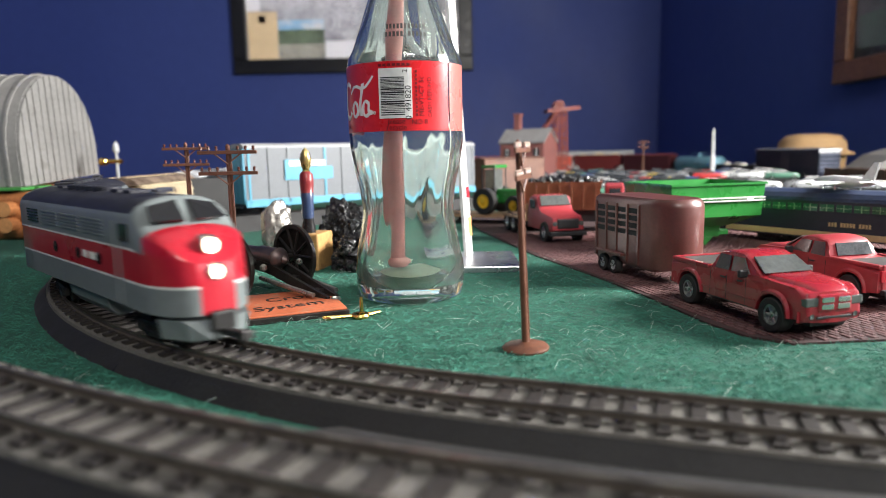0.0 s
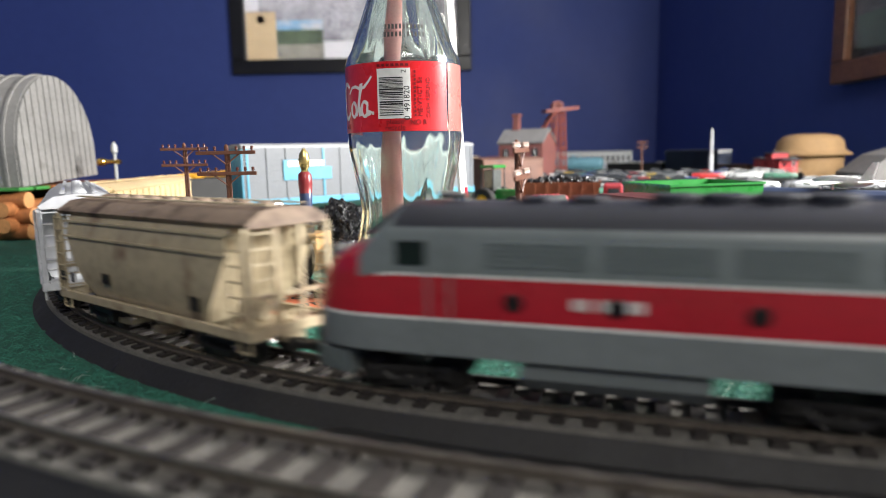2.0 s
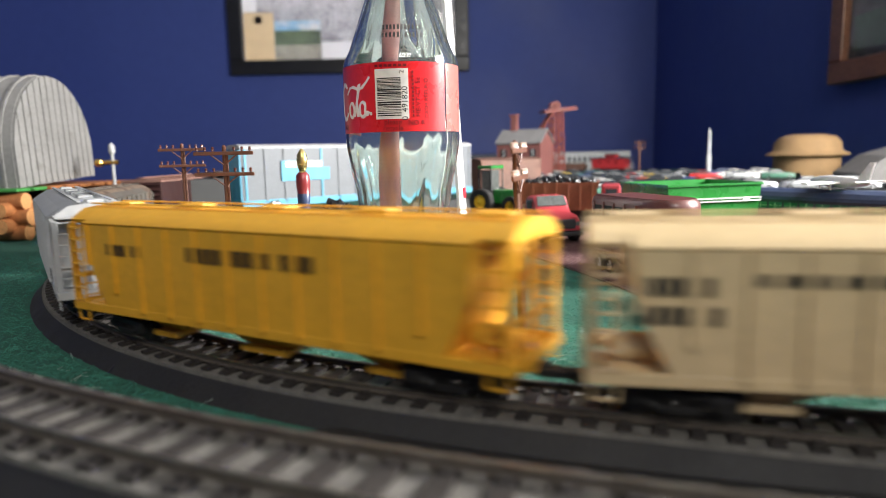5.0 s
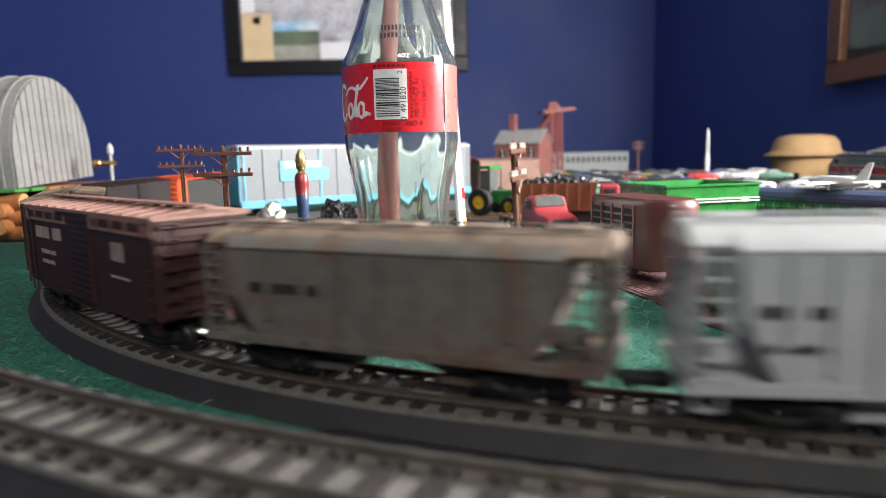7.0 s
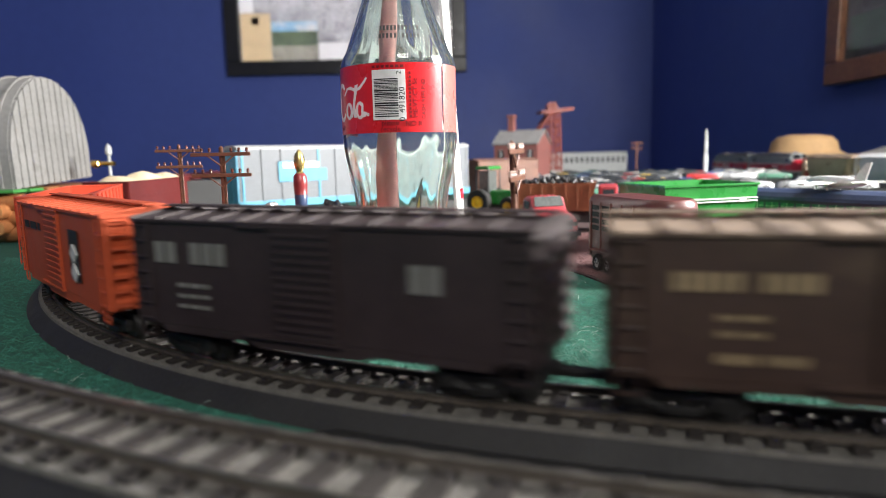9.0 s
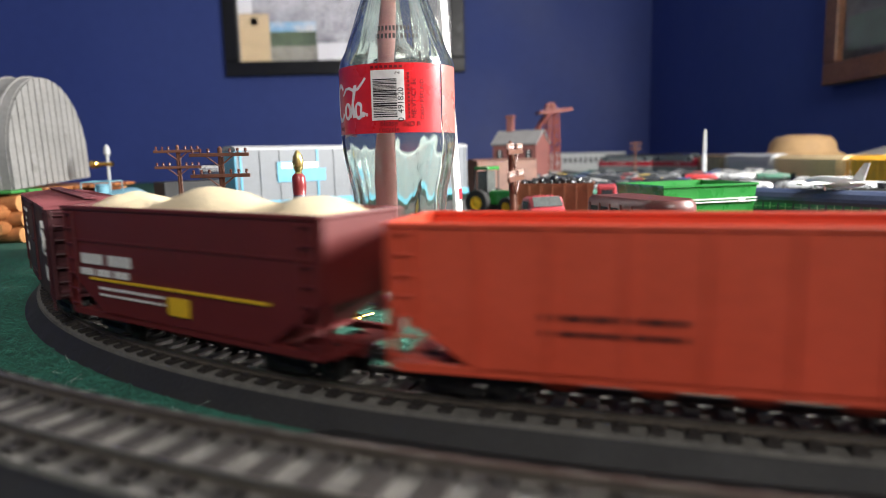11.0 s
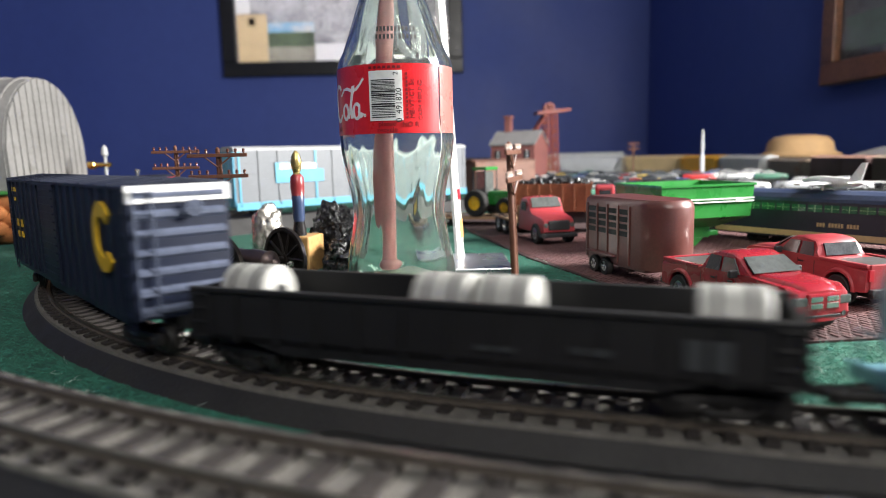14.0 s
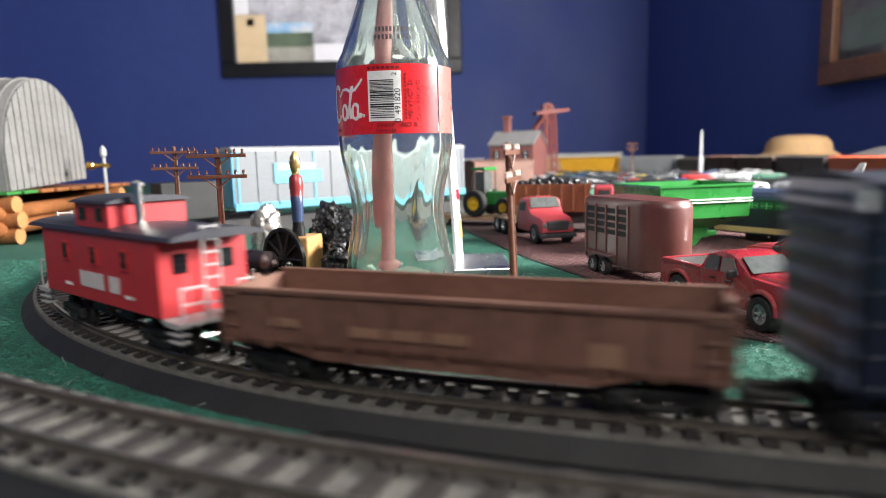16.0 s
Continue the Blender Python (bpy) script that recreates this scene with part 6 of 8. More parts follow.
    loft(bm, rings)
    cab = part("cab", bm, paint_m, root, smooth=True, angle=35)
    bm = B()
    loft(bm, [[(0.0100, -hw * 0.68, 0.0289), (0.0100, hw * 0.68, 0.0289), (0.0190, hw * 0.80, 0.0229), (0.0190, -hw * 0.80, 0.0229)], [(0.0106, -hw * 0.68, 0.0293), (0.0106, hw * 0.68, 0.0293), (0.0196, hw * 0.80, 0.0234), (0.0196, -hw * 0.80, 0.0234)]])
    part("windscreen", bm, SCREEN, cab)
    bm = B()
    loft(bm, [[(-0.0142, -hw * 0.66, 0.0222), (-0.0142, hw * 0.66, 0.0222), (-0.0112, hw * 0.62, 0.0278), (-0.0112, -hw * 0.62, 0.0278)], [(-0.0148, -hw * 0.66, 0.0220), (-0.0148, hw * 0.66, 0.0220), (-0.0120, hw * 0.62, 0.0280), (-0.0120, -hw * 0.62, 0.0280)]])
    part("rear_window", bm, SMOKE, cab)
    for s in (-1, 1):
        for x0, x1, x2, x3 in ((-0.0105, -0.0012, -0.0085, -0.0016), (0.0008, 0.0128, 0.0004, 0.0072)):
            bm = B()
            q = [(x0, hw * 0.905, 0.0215), (x1, hw * 0.905, 0.0215), (x3, hw * 0.800, 0.0282), (x2, hw * 0.800, 0.0282)]
            loft(bm, [[(x, s * y, z) for x, y, z in q], [(x, s * (y + 0.0006), z) for x, y, z in q]])
            part("side_window", bm, SMOKE if x0 < 0 else SCREEN, cab)
        bm = B()
        box(bm, 0.0105, 0.0125, s * (hw + 0.0016) - 0.0022, s * (hw + 0.0016) + 0.0022, 0.0205, 0.0240, 0.0006)
        part("mirror", bm, TRIM, cab)
        bm = B()
        box(bm, 0.0438, 0.0484, s * 0.0107 - 0.0031, s * 0.0107 + 0.0031, 0.0138, 0.0174, 0.0006)
        part("headlight", bm, SCREEN, root)
        for x in (-0.0035, 0.0080):
            bm = B()
            box(bm, x - 0.0016, x + 0.0016, s * (hw + 0.0001) - 0.0004, s * (hw + 0.0001) + 0.0004, 0.0178, 0.0186, 0.0002)
            part("door_handle", bm, TRIM, root)
        for x in (-0.0125, -0.0010, 0.0118):
            bm = B()
            box(bm, x - 0.0001, x + 0.0001, s * hw - 0.0001, s * hw + 0.0001, 0.0086, 0.0196)
            part("door_gap", bm, TRIM, root)
        bm = B()
        lathe(bm, [(0.0002, 0.0), (0.0011, 0.0002), (0.0011, -0.0010)], 12, Matrix.Translation((0.0480, s * 0.0105, 0.0098)), "X")
        part("fog_lamp", bm, SCREEN, root)
        bm = B()
        box(bm, -0.0478, -0.0462, s * 0.0132 - 0.0014, s * 0.0132 + 0.0014, 0.0140, 0.0195, 0.0003)
        part("tail_light", bm, P_RED, root)
    # bed
    bm = B()
    box(bm, -0.0450, -0.0160, -hw * 0.82, hw * 0.82, 0.0206, 0.0212)
    part("bed_cover", bm, mat("bed_grey", (0.055, 0.052, 0.050), 0.6, vary=0.2), root)
    for s in (-1, 1):
        bm = B()
        box(bm, -0.0465, -0.0148, s * hw * 0.90 - 0.0014, s * hw * 0.90 + 0.0014, 0.0200, 0.0220, 0.0005)
        part("bed_rail", bm, paint_m, root)
    bm = B()
    box(bm, -0.0472, -0.0456, -hw * 0.86, hw * 0.86, 0.0095, 0.0220, 0.0005)
    part("tailgate", bm, paint_m, root)
    # grille and bumpers
    for sy in (-1, 1):
        for z0, z1 in ((0.0126, 0.0148), (0.0154, 0.0176)):
            bm = B()
            box(bm, 0.0472, 0.0496, min(sy * 0.0010, sy * 0.0068), max(sy * 0.0010, sy * 0.0068), z0, z1, 0.0003)
            part("grille", bm, P_CHROME, root)
    bm = B()
    box(bm, 0.0462, 0.0491, -0.0080, 0.0080, 0.0116, 0.0186, 0.0008)
    part("grille_surround", bm, paint_m, root)
    bm = B()
    loft(bm, [[(0.0440 if abs(y) > 0.012 else 0.0486 - 30 * y * y, y, z) for z in (0.0070, 0.0092, 0.0116)] + [(0.0440, y, 0.0116), (0.0440, y, 0.0070)] for y in (-0.0150, -0.0118, -0.006, 0.0, 0.006, 0.0118, 0.0150)])
    part("front_bumper", bm, paint_m, root, smooth=True)
    bm = B()
    box(bm, 0.0478, 0.0488, -0.0085, 0.0085, 0.0088, 0.0098, 0.0003)
    part("air_intake", bm, TRIM, root)
    bm = B()
    box(bm, -0.0505, -0.0470, -hw * 0.92, hw * 0.92, 0.0080, 0.0105, 0.0005)
    part("rear_bumper", bm, TRIM, root)
    bm = B()
    box(bm, -0.0440, 0.0440, -0.0085, 0.0085, 0.0050, 0.0085)
    part("chassis", bm, TRIM, root)
    me = wheel_mesh(0.0076, 0.0062)
    for x in (-wb, wb):
        for s in (-1, 1):
            add_wheel(root, me, x, s * (hw - 0.0020), 0.0076, s)
    # short overhangs
    for o in root.children_recursive:
        if o.name.split(".")[0] not in ("wheel", "rim"):
            for v in o.data.vertices:
                if v.co.x > 0.034:
                    v.co.x = 0.034 + (v.co.x - 0.034) * 0.72
                elif v.co.x < -0.034:
                    v.co.x = -0.034 + (v.co.x + 0.034) * 0.80
    return root


def ground(x, y, ang, z=0.0013):
    return Matrix.Translation((x, y, z)) @ Matrix.Rotation(ang, 4, "Z")


HEAD = math.atan2(-0.969, 0.247)
pickup("glossy red crew-cab toy pickup truck on the brick mat", ground(0.1455, 0.2990, HEAD), CARRED)
pickup("dusty red toy pickup truck seen from behind on the mat", ground(0.2065, 0.3430, HEAD + math.pi - 0.04), CARRED2)

# cattle trailer
TRAILBR = mat("trailer_brown", (0.115, 0.037, 0.031), 0.36, vary=0.14, scale=60, coat=0.12)
trailer = tagged(empty("toy_stock_trailer", ground(0.1275, 0.404, HEAD + 0.03)), "glossy brown toy stock trailer with a rounded front", "toy trailer")
plan = [(-0.036, -0.0165), (0.026, -0.0165)] + [(0.026 + 0.016 * math.sin(a), -0.0165 * math.cos(a)) for a in [math.pi * i / 10 for i in range(1, 10)]] + [(0.026, 0.0165), (-0.036, 0.0165)]
bm = B()
loft(bm, [[(x * k, y * kk, z) for x, y in plan] for k, kk, z in ((1, 1, 0.0085), (1, 1, 0.0440), (0.985, 0.975, 0.0468), (0.94, 0.88, 0.0488))])
part("body", bm, TRAILBR, trailer, smooth=True, angle=45)
for s in (-1, 1):
    for i in range(5):
        x = -0.0335 + i * 0.0122
        bm = B()
        box(bm, x - 0.0008, x + 0.0008, s * 0.0166 - 0.0007, s * 0.0166 + 0.0007, 0.009, 0.0445)
        part("rib", bm, TRAILBR, trailer)
        if i < 4:
            for z in (0.0262, 0.0306, 0.0350, 0.0394):
                bm = B()
                box(bm, x + 0.0018, x + 0.0104, s * 0.0167 - 0.0002, s * 0.0167 + 0.0002, z, z + 0.0030)
                part("slot", bm, RUBBER, trailer)
    bm = B()
    box(bm, -0.030, 0.002, s * 0.0180 - 0.0022, s * 0.0180 + 0.0022, 0.0125, 0.0138, 0.0003)
    part("mudguard", bm, TRAILBR, trailer)
    me_tw = wheel_mesh(0.0055, 0.0042)
    for x in (-0.0215, -0.0085):
        add_wheel(trailer, me_tw, x, s * 0.0172, 0.0055, s)
bm = B()
rod(bm, (0.0405, -0.003, 0.0102), (0.058, 0.0, 0.0102), 0.0012, 8)
rod(bm, (0.0405, 0.003, 0.0102), (0.058, 0.0, 0.0102), 0.0012, 8)
part("hitch", bm, TRIM, trailer)
bm = B()
box(bm, -0.036, 0.030, -0.0150, 0.0150, 0.0068, 0.0086)
part("floor_frame", bm, TRAILBR, trailer)

# green grain cart
GREEN = mat("farm_green", (0.022, 0.185, 0.034), 0.3, vary=0.08, scale=60, coat=0.4)
cart = tagged(empty("toy_grain_cart", ground(0.1985, 0.520, radians(14))), "bright green toy grain cart with white stripes", "toy wagon")
t = 0.0012
bm = B()


def hoop(hx, hy, z, inset=0.0):
    return [(-hx + inset, -hy + inset, z), (hx - inset, -hy + inset, z), (hx - inset, hy - inset, z), (-hx + inset, hy - inset, z)]


loft(bm, [hoop(0.008, 0.008, 0.012), hoop(0.036, 0.029, 0.0240), hoop(0.0385, 0.0315, 0.0255), hoop(0.040, 0.033, 0.0490), hoop(0.0412, 0.0342, 0.0492), hoop(0.0412, 0.0342, 0.0508), hoop(0.039, 0.032, 0.0508), hoop(0.038, 0.031, 0.0300), hoop(0.007, 0.007, 0.0140)])
part("hopper", bm, GREEN, cart)
for z in (0.0370, 0.0392):
    bm = B()
    box(bm, -0.0395, 0.0395, -0.0342, -0.0330, z, z + 0.0007)
    part("stripe", bm, LW, cart)
bm = B()
lathe(bm, [(0.0002, -0.0006), (0.0028, -0.0005), (0.0028, 0.0), (0.0002, 0.0)], 16, Matrix.Translation((0.026, -0.0340, 0.0385)) @ Matrix.Diagonal((1, 1, 0.62, 1)), "Y")
part("badge", bm, LW, cart)
bm = B()
box(bm, -0.012, 0.014, -0.0165, -0.0150, 0.0085, 0.0265, 0.0006)
box(bm, -0.030, 0.030, -0.006, 0.006, 0.0080, 0.0120, 0.0005)
loft(bm, [[(-0.008, -0.017, 0.0085), (0.008, -0.017, 0.0085), (0.008, -0.012, 0.0085), (-0.008, -0.012, 0.0085)], [(-0.002, -0.016, 0.002), (0.002, -0.016, 0.002), (0.002, -0.013, 0.002), (-0.002, -0.013, 0.002)]])
part("frame", bm, GREEN, cart)
bm = B()
box(bm, 0.0145, 0.0185, -0.0175, -0.0160, 0.0225, 0.0250, 0.0003)
part("reflector", bm, P_YEL, cart)
me_cw = wheel_mesh(0.0110, 0.010, 0.5, GREEN)
for s in (-1, 1):
    add_wheel(cart, me_cw, 0.0 + 0.014 * s, 0.010 + s * 0.018, 0.0110, s)

# red conventional truck with a flatbed
FLATW = mat("flatbed_wood", (0.38, 0.23, 0.13), 0.6, vary=0.25, scale=40)
truck = tagged(empty("toy_flatbed_truck", ground(0.0965, 0.585, HEAD - 0.02)), "red toy flatbed truck with a black grille", "toy truck")
bm = B()
rings = []
for x, w, z0, z in ((-0.012, 0.0165, 0.010, 0.0345), (-0.008, 0.0168, 0.010, 0.0382), (0.006, 0.0168, 0.010, 0.0384), (0.0125, 0.0166, 0.010, 0.0290), (0.016, 0.0164, 0.010, 0.0262), (0.034, 0.0150, 0.010, 0.0236), (0.0385, 0.0142, 0.0105, 0.0215), (0.0395, 0.0138, 0.0110, 0.0150)):
    rings.append([(x, -w, z0), (x, -w, z0 + (z - z0) * 0.55), (x, -w * 0.92, z - 0.0015), (x, -w * 0.72, z), (x, w * 0.72, z), (x, w * 0.92, z - 0.0015), (x, w, z0 + (z - z0) * 0.55), (x, w, z0)])
loft(bm, rings)
cabp = part("cab", bm, CARRED2, truck, smooth=True, angle=40)
bm = B()
loft(bm, [[(0.0068, -0.0125, 0.0378), (0.0068, 0.0125, 0.0378), (0.0126, 0.0138, 0.0297), (0.0126, -0.0138, 0.0297)], [(0.0074, -0.0125, 0.0384), (0.0074, 0.0125, 0.0384), (0.0132, 0.0138, 0.0302), (0.0132, -0.0138, 0.0302)]])
part("windscreen", bm, SCREEN, cabp)
for s in (-1, 1):
    bm = B()
    box(bm, -0.006, 0.006, s * 0.0166 - 0.0004, s * 0.0166 + 0.0004, 0.0270, 0.0345, 0.0003)
    part("side_window", bm, SMOKE, cabp)
    bm = B()
    lathe(bm, [(0.0002, 0.0012), (0.0021, 0.0008), (0.0021, -0.001)], 14, Matrix.Translation((0.0388, s * 0.0118, 0.0165)), "X")
    part("headlight", bm, SCREEN, cabp)
for y in (-0.008, -0.004, 0.0, 0.004, 0.008):
    bm = B()
    box(bm, -0.001, 0.0015, y - 0.0009, y + 0.0009, 0.0382, 0.0394, 0.0003)
    part("roof_light", bm, CARRED2, cabp)
bm = B()
box(bm, 0.0385, 0.0402, -0.0098, 0.0098, 0.0120, 0.0205, 0.0010)
part("grille", bm, TRIM, cabp)
bm = B()
box(bm, 0.036, 0.0415, -0.0165, 0.0165, 0.0062, 0.0100, 0.0008)
part("bumper", bm, TRIM, truck)
bm = B()
box(bm, -0.080, 0.034, -0.006, 0.006, 0.0070, 0.0105)
part("chassis", bm, TRIM, truck)
bm = B()
box(bm, -0.088, -0.0150, -0.0175, 0.0175, 0.0140, 0.0165, 0.0004)
part("flatbed", bm, FLATW, truck, "pale wooden flatbed")
bm = B()
box(bm, -0.0165, -0.0145, -0.0170, 0.0170, 0.0165, 0.0300, 0.0004)
part("headboard", bm, FLATW, truck)
me_w = wheel_mesh(0.0088, 0.0062)
for x in (0.026, -0.052, -0.070):
    for s in (-1, 1):
        add_wheel(truck, me_w, x, s * 0.0140, 0.0088, s)

# green tractor with yellow wheels, on a low wooden trailer
low = tagged(empty("toy_low_trailer", ground(0.052, 0.735, HEAD + 0.9)), "pale wooden toy low trailer under the tractor", "toy trailer")
bm = B()
box(bm, -0.055, 0.050, -0.021, 0.021, 0.0062, 0.0095, 0.0004)
part("deck", bm, FLATW, low)
me_l = wheel_mesh(0.0055, 0.005)
for x in (-0.045, -0.032):
    for s in (-1, 1):
        add_wheel(low, me_l, x, s * 0.0170, 0.0055, s)
bm = B()
box(bm, 0.030, 0.034, -0.015, 0.015, 0.0, 0.0064)
part("stand", bm, TRIM, low)
tr = tagged(empty("toy_tractor", ground(0.068, 0.722, radians(-38), 0.0108)), "green toy farm tractor with yellow wheel hubs", "toy tractor")
bm = B()
box(bm, -0.004, 0.030, -0.0085, 0.0085, 0.0120, 0.0275, 0.0018)
part("bonnet", bm, GREEN, tr)
bm = B()
box(bm, -0.020, 0.0295, -0.005, 0.005, 0.008, 0.014)
part("chassis", bm, TRIM, tr)
bm = B()
box(bm, -0.0215, -0.003, -0.0125, 0.0125, 0.0500, 0.0535, 0.0010)
part("cab_roof", bm, GREEN, tr)
for x in (-0.0205, -0.0045):
    for y in (-0.0115, 0.0115):
        bm = B()
        rod(bm, (x, y, 0.018), (x, y, 0.0505), 0.0009, 6)
        part("cab_post", bm, TRIM, tr)
bm = B()
box(bm, -0.0185, -0.0065, -0.009, 0.009, 0.020, 0.0485, 0.001)
part("cab_glass", bm, SCREEN, tr)
bm = B()
box(bm, -0.024, -0.002, -0.0135, 0.0135, 0.0160, 0.0215, 0.0012)
part("fender", bm, GREEN, tr)
bm = B()
rod(bm, (0.018, 0.0, 0.027), (0.018, 0.0, 0.040), 0.0012, 8)
part("exhaust", bm, TRIM, tr)
me_big = wheel_mesh(0.0145, 0.0085, 0.52, P_YEL)
me_small = wheel_mesh(0.0105, 0.0065, 0.52, P_YEL)
for s in (-1, 1):
    add_wheel(tr, me_big, -0.013, s * 0.0175, 0.0145, s)
    add_wheel(tr, me_small, 0.022, s * 0.0135, 0.0105, s)

# orange-brown dump truck
DUMPOR = mat("dump_orange", (0.20, 0.065, 0.030), 0.5, vary=0.2, scale=60)
dump = tagged(empty("toy_dump_truck", ground(0.118, 0.650, radians(-14))), "worn orange toy dump truck with a dark load", "toy truck")
bm = B()
loft(bm, [hoop(0.034, 0.016, 0.020), hoop(0.040, 0.019, 0.0470), hoop(0.0385, 0.0175, 0.0470), hoop(0.037, 0.0165, 0.0430)])
bx = part("dump_body", bm, DUMPOR, dump)
for i in range(7):
    x = -0.034 + i * 0.0113
    bm = B()
    box(bm, x - 0.0009, x + 0.0009, -0.0196, -0.0172, 0.021, 0.0465)
    part("rib", bm, DUMPOR, bx)
bm = B()
box(bm, 0.042, 0.060, -0.0165, 0.0165, 0.010, 0.0445, 0.002)
cb = part("cab", bm, CARRED2, dump)
bm = B()
box(bm, 0.0595, 0.0606, -0.0145, 0.0145, 0.0280, 0.0410, 0.0004)
part("windscreen", bm, SMOKE, cb)
bm = B()
box(bm, 0.046, 0.0565, -0.0169, -0.0163, 0.0285, 0.0405, 0.0002)
part("side_window", bm, SMOKE, cb)
bm = B()
box(bm, -0.036, 0.058, -0.007, 0.007, 0.008, 0.020)
part("chassis", bm, TRIM, dump)
for x in (0.048, -0.012, -0.028):
    for s in (-1, 1):
        add_wheel(dump, me_w, x, s * 0.0140, 0.0088, s)
bm = B()
for i in range(60):
    a, b = rr.uniform(-0.034, 0.034), rr.uniform(-0.014, 0.014)
    r = rr.uniform(0.002, 0.0042)
    bmesh.ops.create_icosphere(bm, subdivisions=1, radius=r, matrix=Matrix.Translation((a, b, 0.0455 + 0.006 * (1 - (a / 0.037) ** 2) * rr.random())) @ Matrix.Rotation(rr.random() * 3, 4, "X"))
part("coal_load", bm, COAL, dump)["kind"] = "stuff"

# ---------- dark streamlined coach with a green window band ----------
COACH = mat("coach_navy", (0.014, 0.017, 0.030), 0.4, vary=0.15, scale=40)
COACHROOF = mat("coach_roof", (0.022, 0.034, 0.075), 0.5, vary=0.25, scale=40)
TAN = paint("coach_tan", (0.50, 0.34, 0.17), 0.5)
BANDG = mat("coach_green_glass", (0.03, 0.12, 0.06), 0.2, vary=0.3, scale=60)
STRIPEG = paint("pale_green_line", (0.22, 0.42, 0.20), 0.5)
ca = math.atan2(0.466 - 0.552, 0.319 - 0.262)
coach = tagged(empty("passenger_coach", ground(0.262 + 0.085, 0.566 - 0.128, ca, 0.0025)), "dark blue model passenger coach with green window band", "model coach")
hl, hw = 0.165, 0.018
bm = B()
prism(bm, [(-hw, 0.0055), (-hw, 0.0340), (-hw + 0.0008, 0.0365), (-hw + 0.005, 0.0398), (-0.006, 0.0420), (0.006, 0.0420), (hw - 0.005, 0.0398), (hw - 0.0008, 0.0365), (hw, 0.0340), (hw, 0.0055)], -hl, hl)
for f in bm.faces:
    f.material_index = 1 if f.calc_center_median().z > 0.0350 and abs(f.normal.x) < 0.5 else 0
cbody = part("body", bm, [COACH, COACHROOF], coach)
for i in range(26):
    x = -hl + 0.010 + i * 0.0122
    bm = B()
    box(bm, x, x + 0.0104, -hw - 0.0004, -hw + 0.0003, 0.0265, 0.0318)
    w = part("window", bm, BANDG, cbody)
    bm = B()
    box(bm, x + 0.0050, x + 0.0054, -hw - 0.0006, -hw - 0.0003, 0.0265, 0.0318)
    box(bm, x, x + 0.0104, -hw - 0.0006, -hw - 0.0003, 0.0290, 0.0293)
    part("window_bar", bm, STRIPEG, w)
for x0, x1 in ((-hl + 0.006, -0.010), (0.004, hl - 0.006)):
    bm = B()
    box(bm, x0, x1, -hw - 0.0004, -hw + 0.0002, 0.0068, 0.0112)
    part("tan_stripe", bm, TAN, cbody)
bars(coach, [(-0.075, -0.045, 0.0155, 0.0185), (-0.030, 0.0, 0.0155, 0.0185)], TAN, -(hw + 0.0002))
for s in (-1, 1):
    t = put("truck", ME_TRUCK, coach, Matrix.Translation((s * 0.12, 0, -0.0022)))
    for x in (-0.0105, 0.0105):
        put("wheelset", ME_WHEELS, t, Matrix.Translation((x, 0, 0)))

# ---------- long car carrier behind the bottle ----------
RACKG = mat("rack_grey", (0.15, 0.162, 0.178), 0.5, vary=0.1, scale=60)
RACKB = mat("rack_blue", (0.085, 0.31, 0.44), 0.4, vary=0.08, scale=60)
P0, P1 = Vector((-0.206, 0.695)), Vector((0.046, 0.905))
d = (P1 - P0).normalized()
mid = (P0 + P1) / 2 + Vector((-d.y, d.x)) * 0.019
ang = math.atan2(d.y, d.x)
rack = tagged(empty("auto_carrier_car", Matrix.Translation((mid.x, mid.y, 0.0165)) @ Matrix.Rotation(ang, 4, "Z")), "grey and pale blue enclosed model car carrier", "freight car")
RL = (P1 - P0).length / 2
bm = B()
box(bm, -RL, RL, -0.018, 0.018, 0.011, 0.0720)
body = part("side_screen", bm, RACKG, rack)
bm = B()
prism(bm, [(-0.0186, 0.0715), (-0.0186, 0.0735), (-0.010, 0.0760), (0.010, 0.0760), (0.0186, 0.0735), (0.0186, 0.0715)], -RL - 0.0008, RL + 0.0008)
part("roof", bm, paint("rack_roof", (0.36, 0.37, 0.38), 0.5), rack)
for i in range(15):
    x = -RL + 0.004 + i * (2 * RL - 0.008) / 14
    bm = B()
    box(bm, x - 0.0012, x + 0.0012, -0.0192, -0.0180, 0.012, 0.0715)
    part("post", bm, RACKB if i % 4 == 0 else RACKG, rack)
for k in range(9):
    z = 0.018 + k * 0.0058
    bm = B()
    box(bm, -RL, RL, -0.0186, -0.0181, z, z + 0.0006)
    part("panel_line", bm, RACKG, rack)
for x0, x1, z0, z1, mm in ((-RL + 0.045, -RL + 0.075, 0.036, 0.058, RACKB), (-RL + 0.075, -RL + 0.105, 0.036, 0.050, RACKB), (-RL + 0.050, -RL + 0.095, 0.051, 0.057, LW)):
    bm = B()
    box(bm, x0, x1, -0.0198 - (0.0004 if mm is LW else 0), -0.0186, z0, z1)
    part("sign_panel", bm, mm, rack)
bm = B()
box(bm, -RL - 0.001, RL + 0.001, -0.0192, -0.0175, 0.0085, 0.0165, 0.0004)
part("side_sill", bm, RACKB, rack, "pale blue lower sill")
for y0, y1 in ((-0.0175, -0.0060), (-0.0055, 0.0055), (0.0060, 0.0175)):
    bm = B()
    box(bm, -RL - 0.0022, -RL + 0.0004, y0, y1, 0.012, 0.0700, 0.0005)
    part("end_door", bm, RACKB, rack, "pale blue end door")
running_gear(rack, RL + 0.004, RL - 0.04)
bm = B()
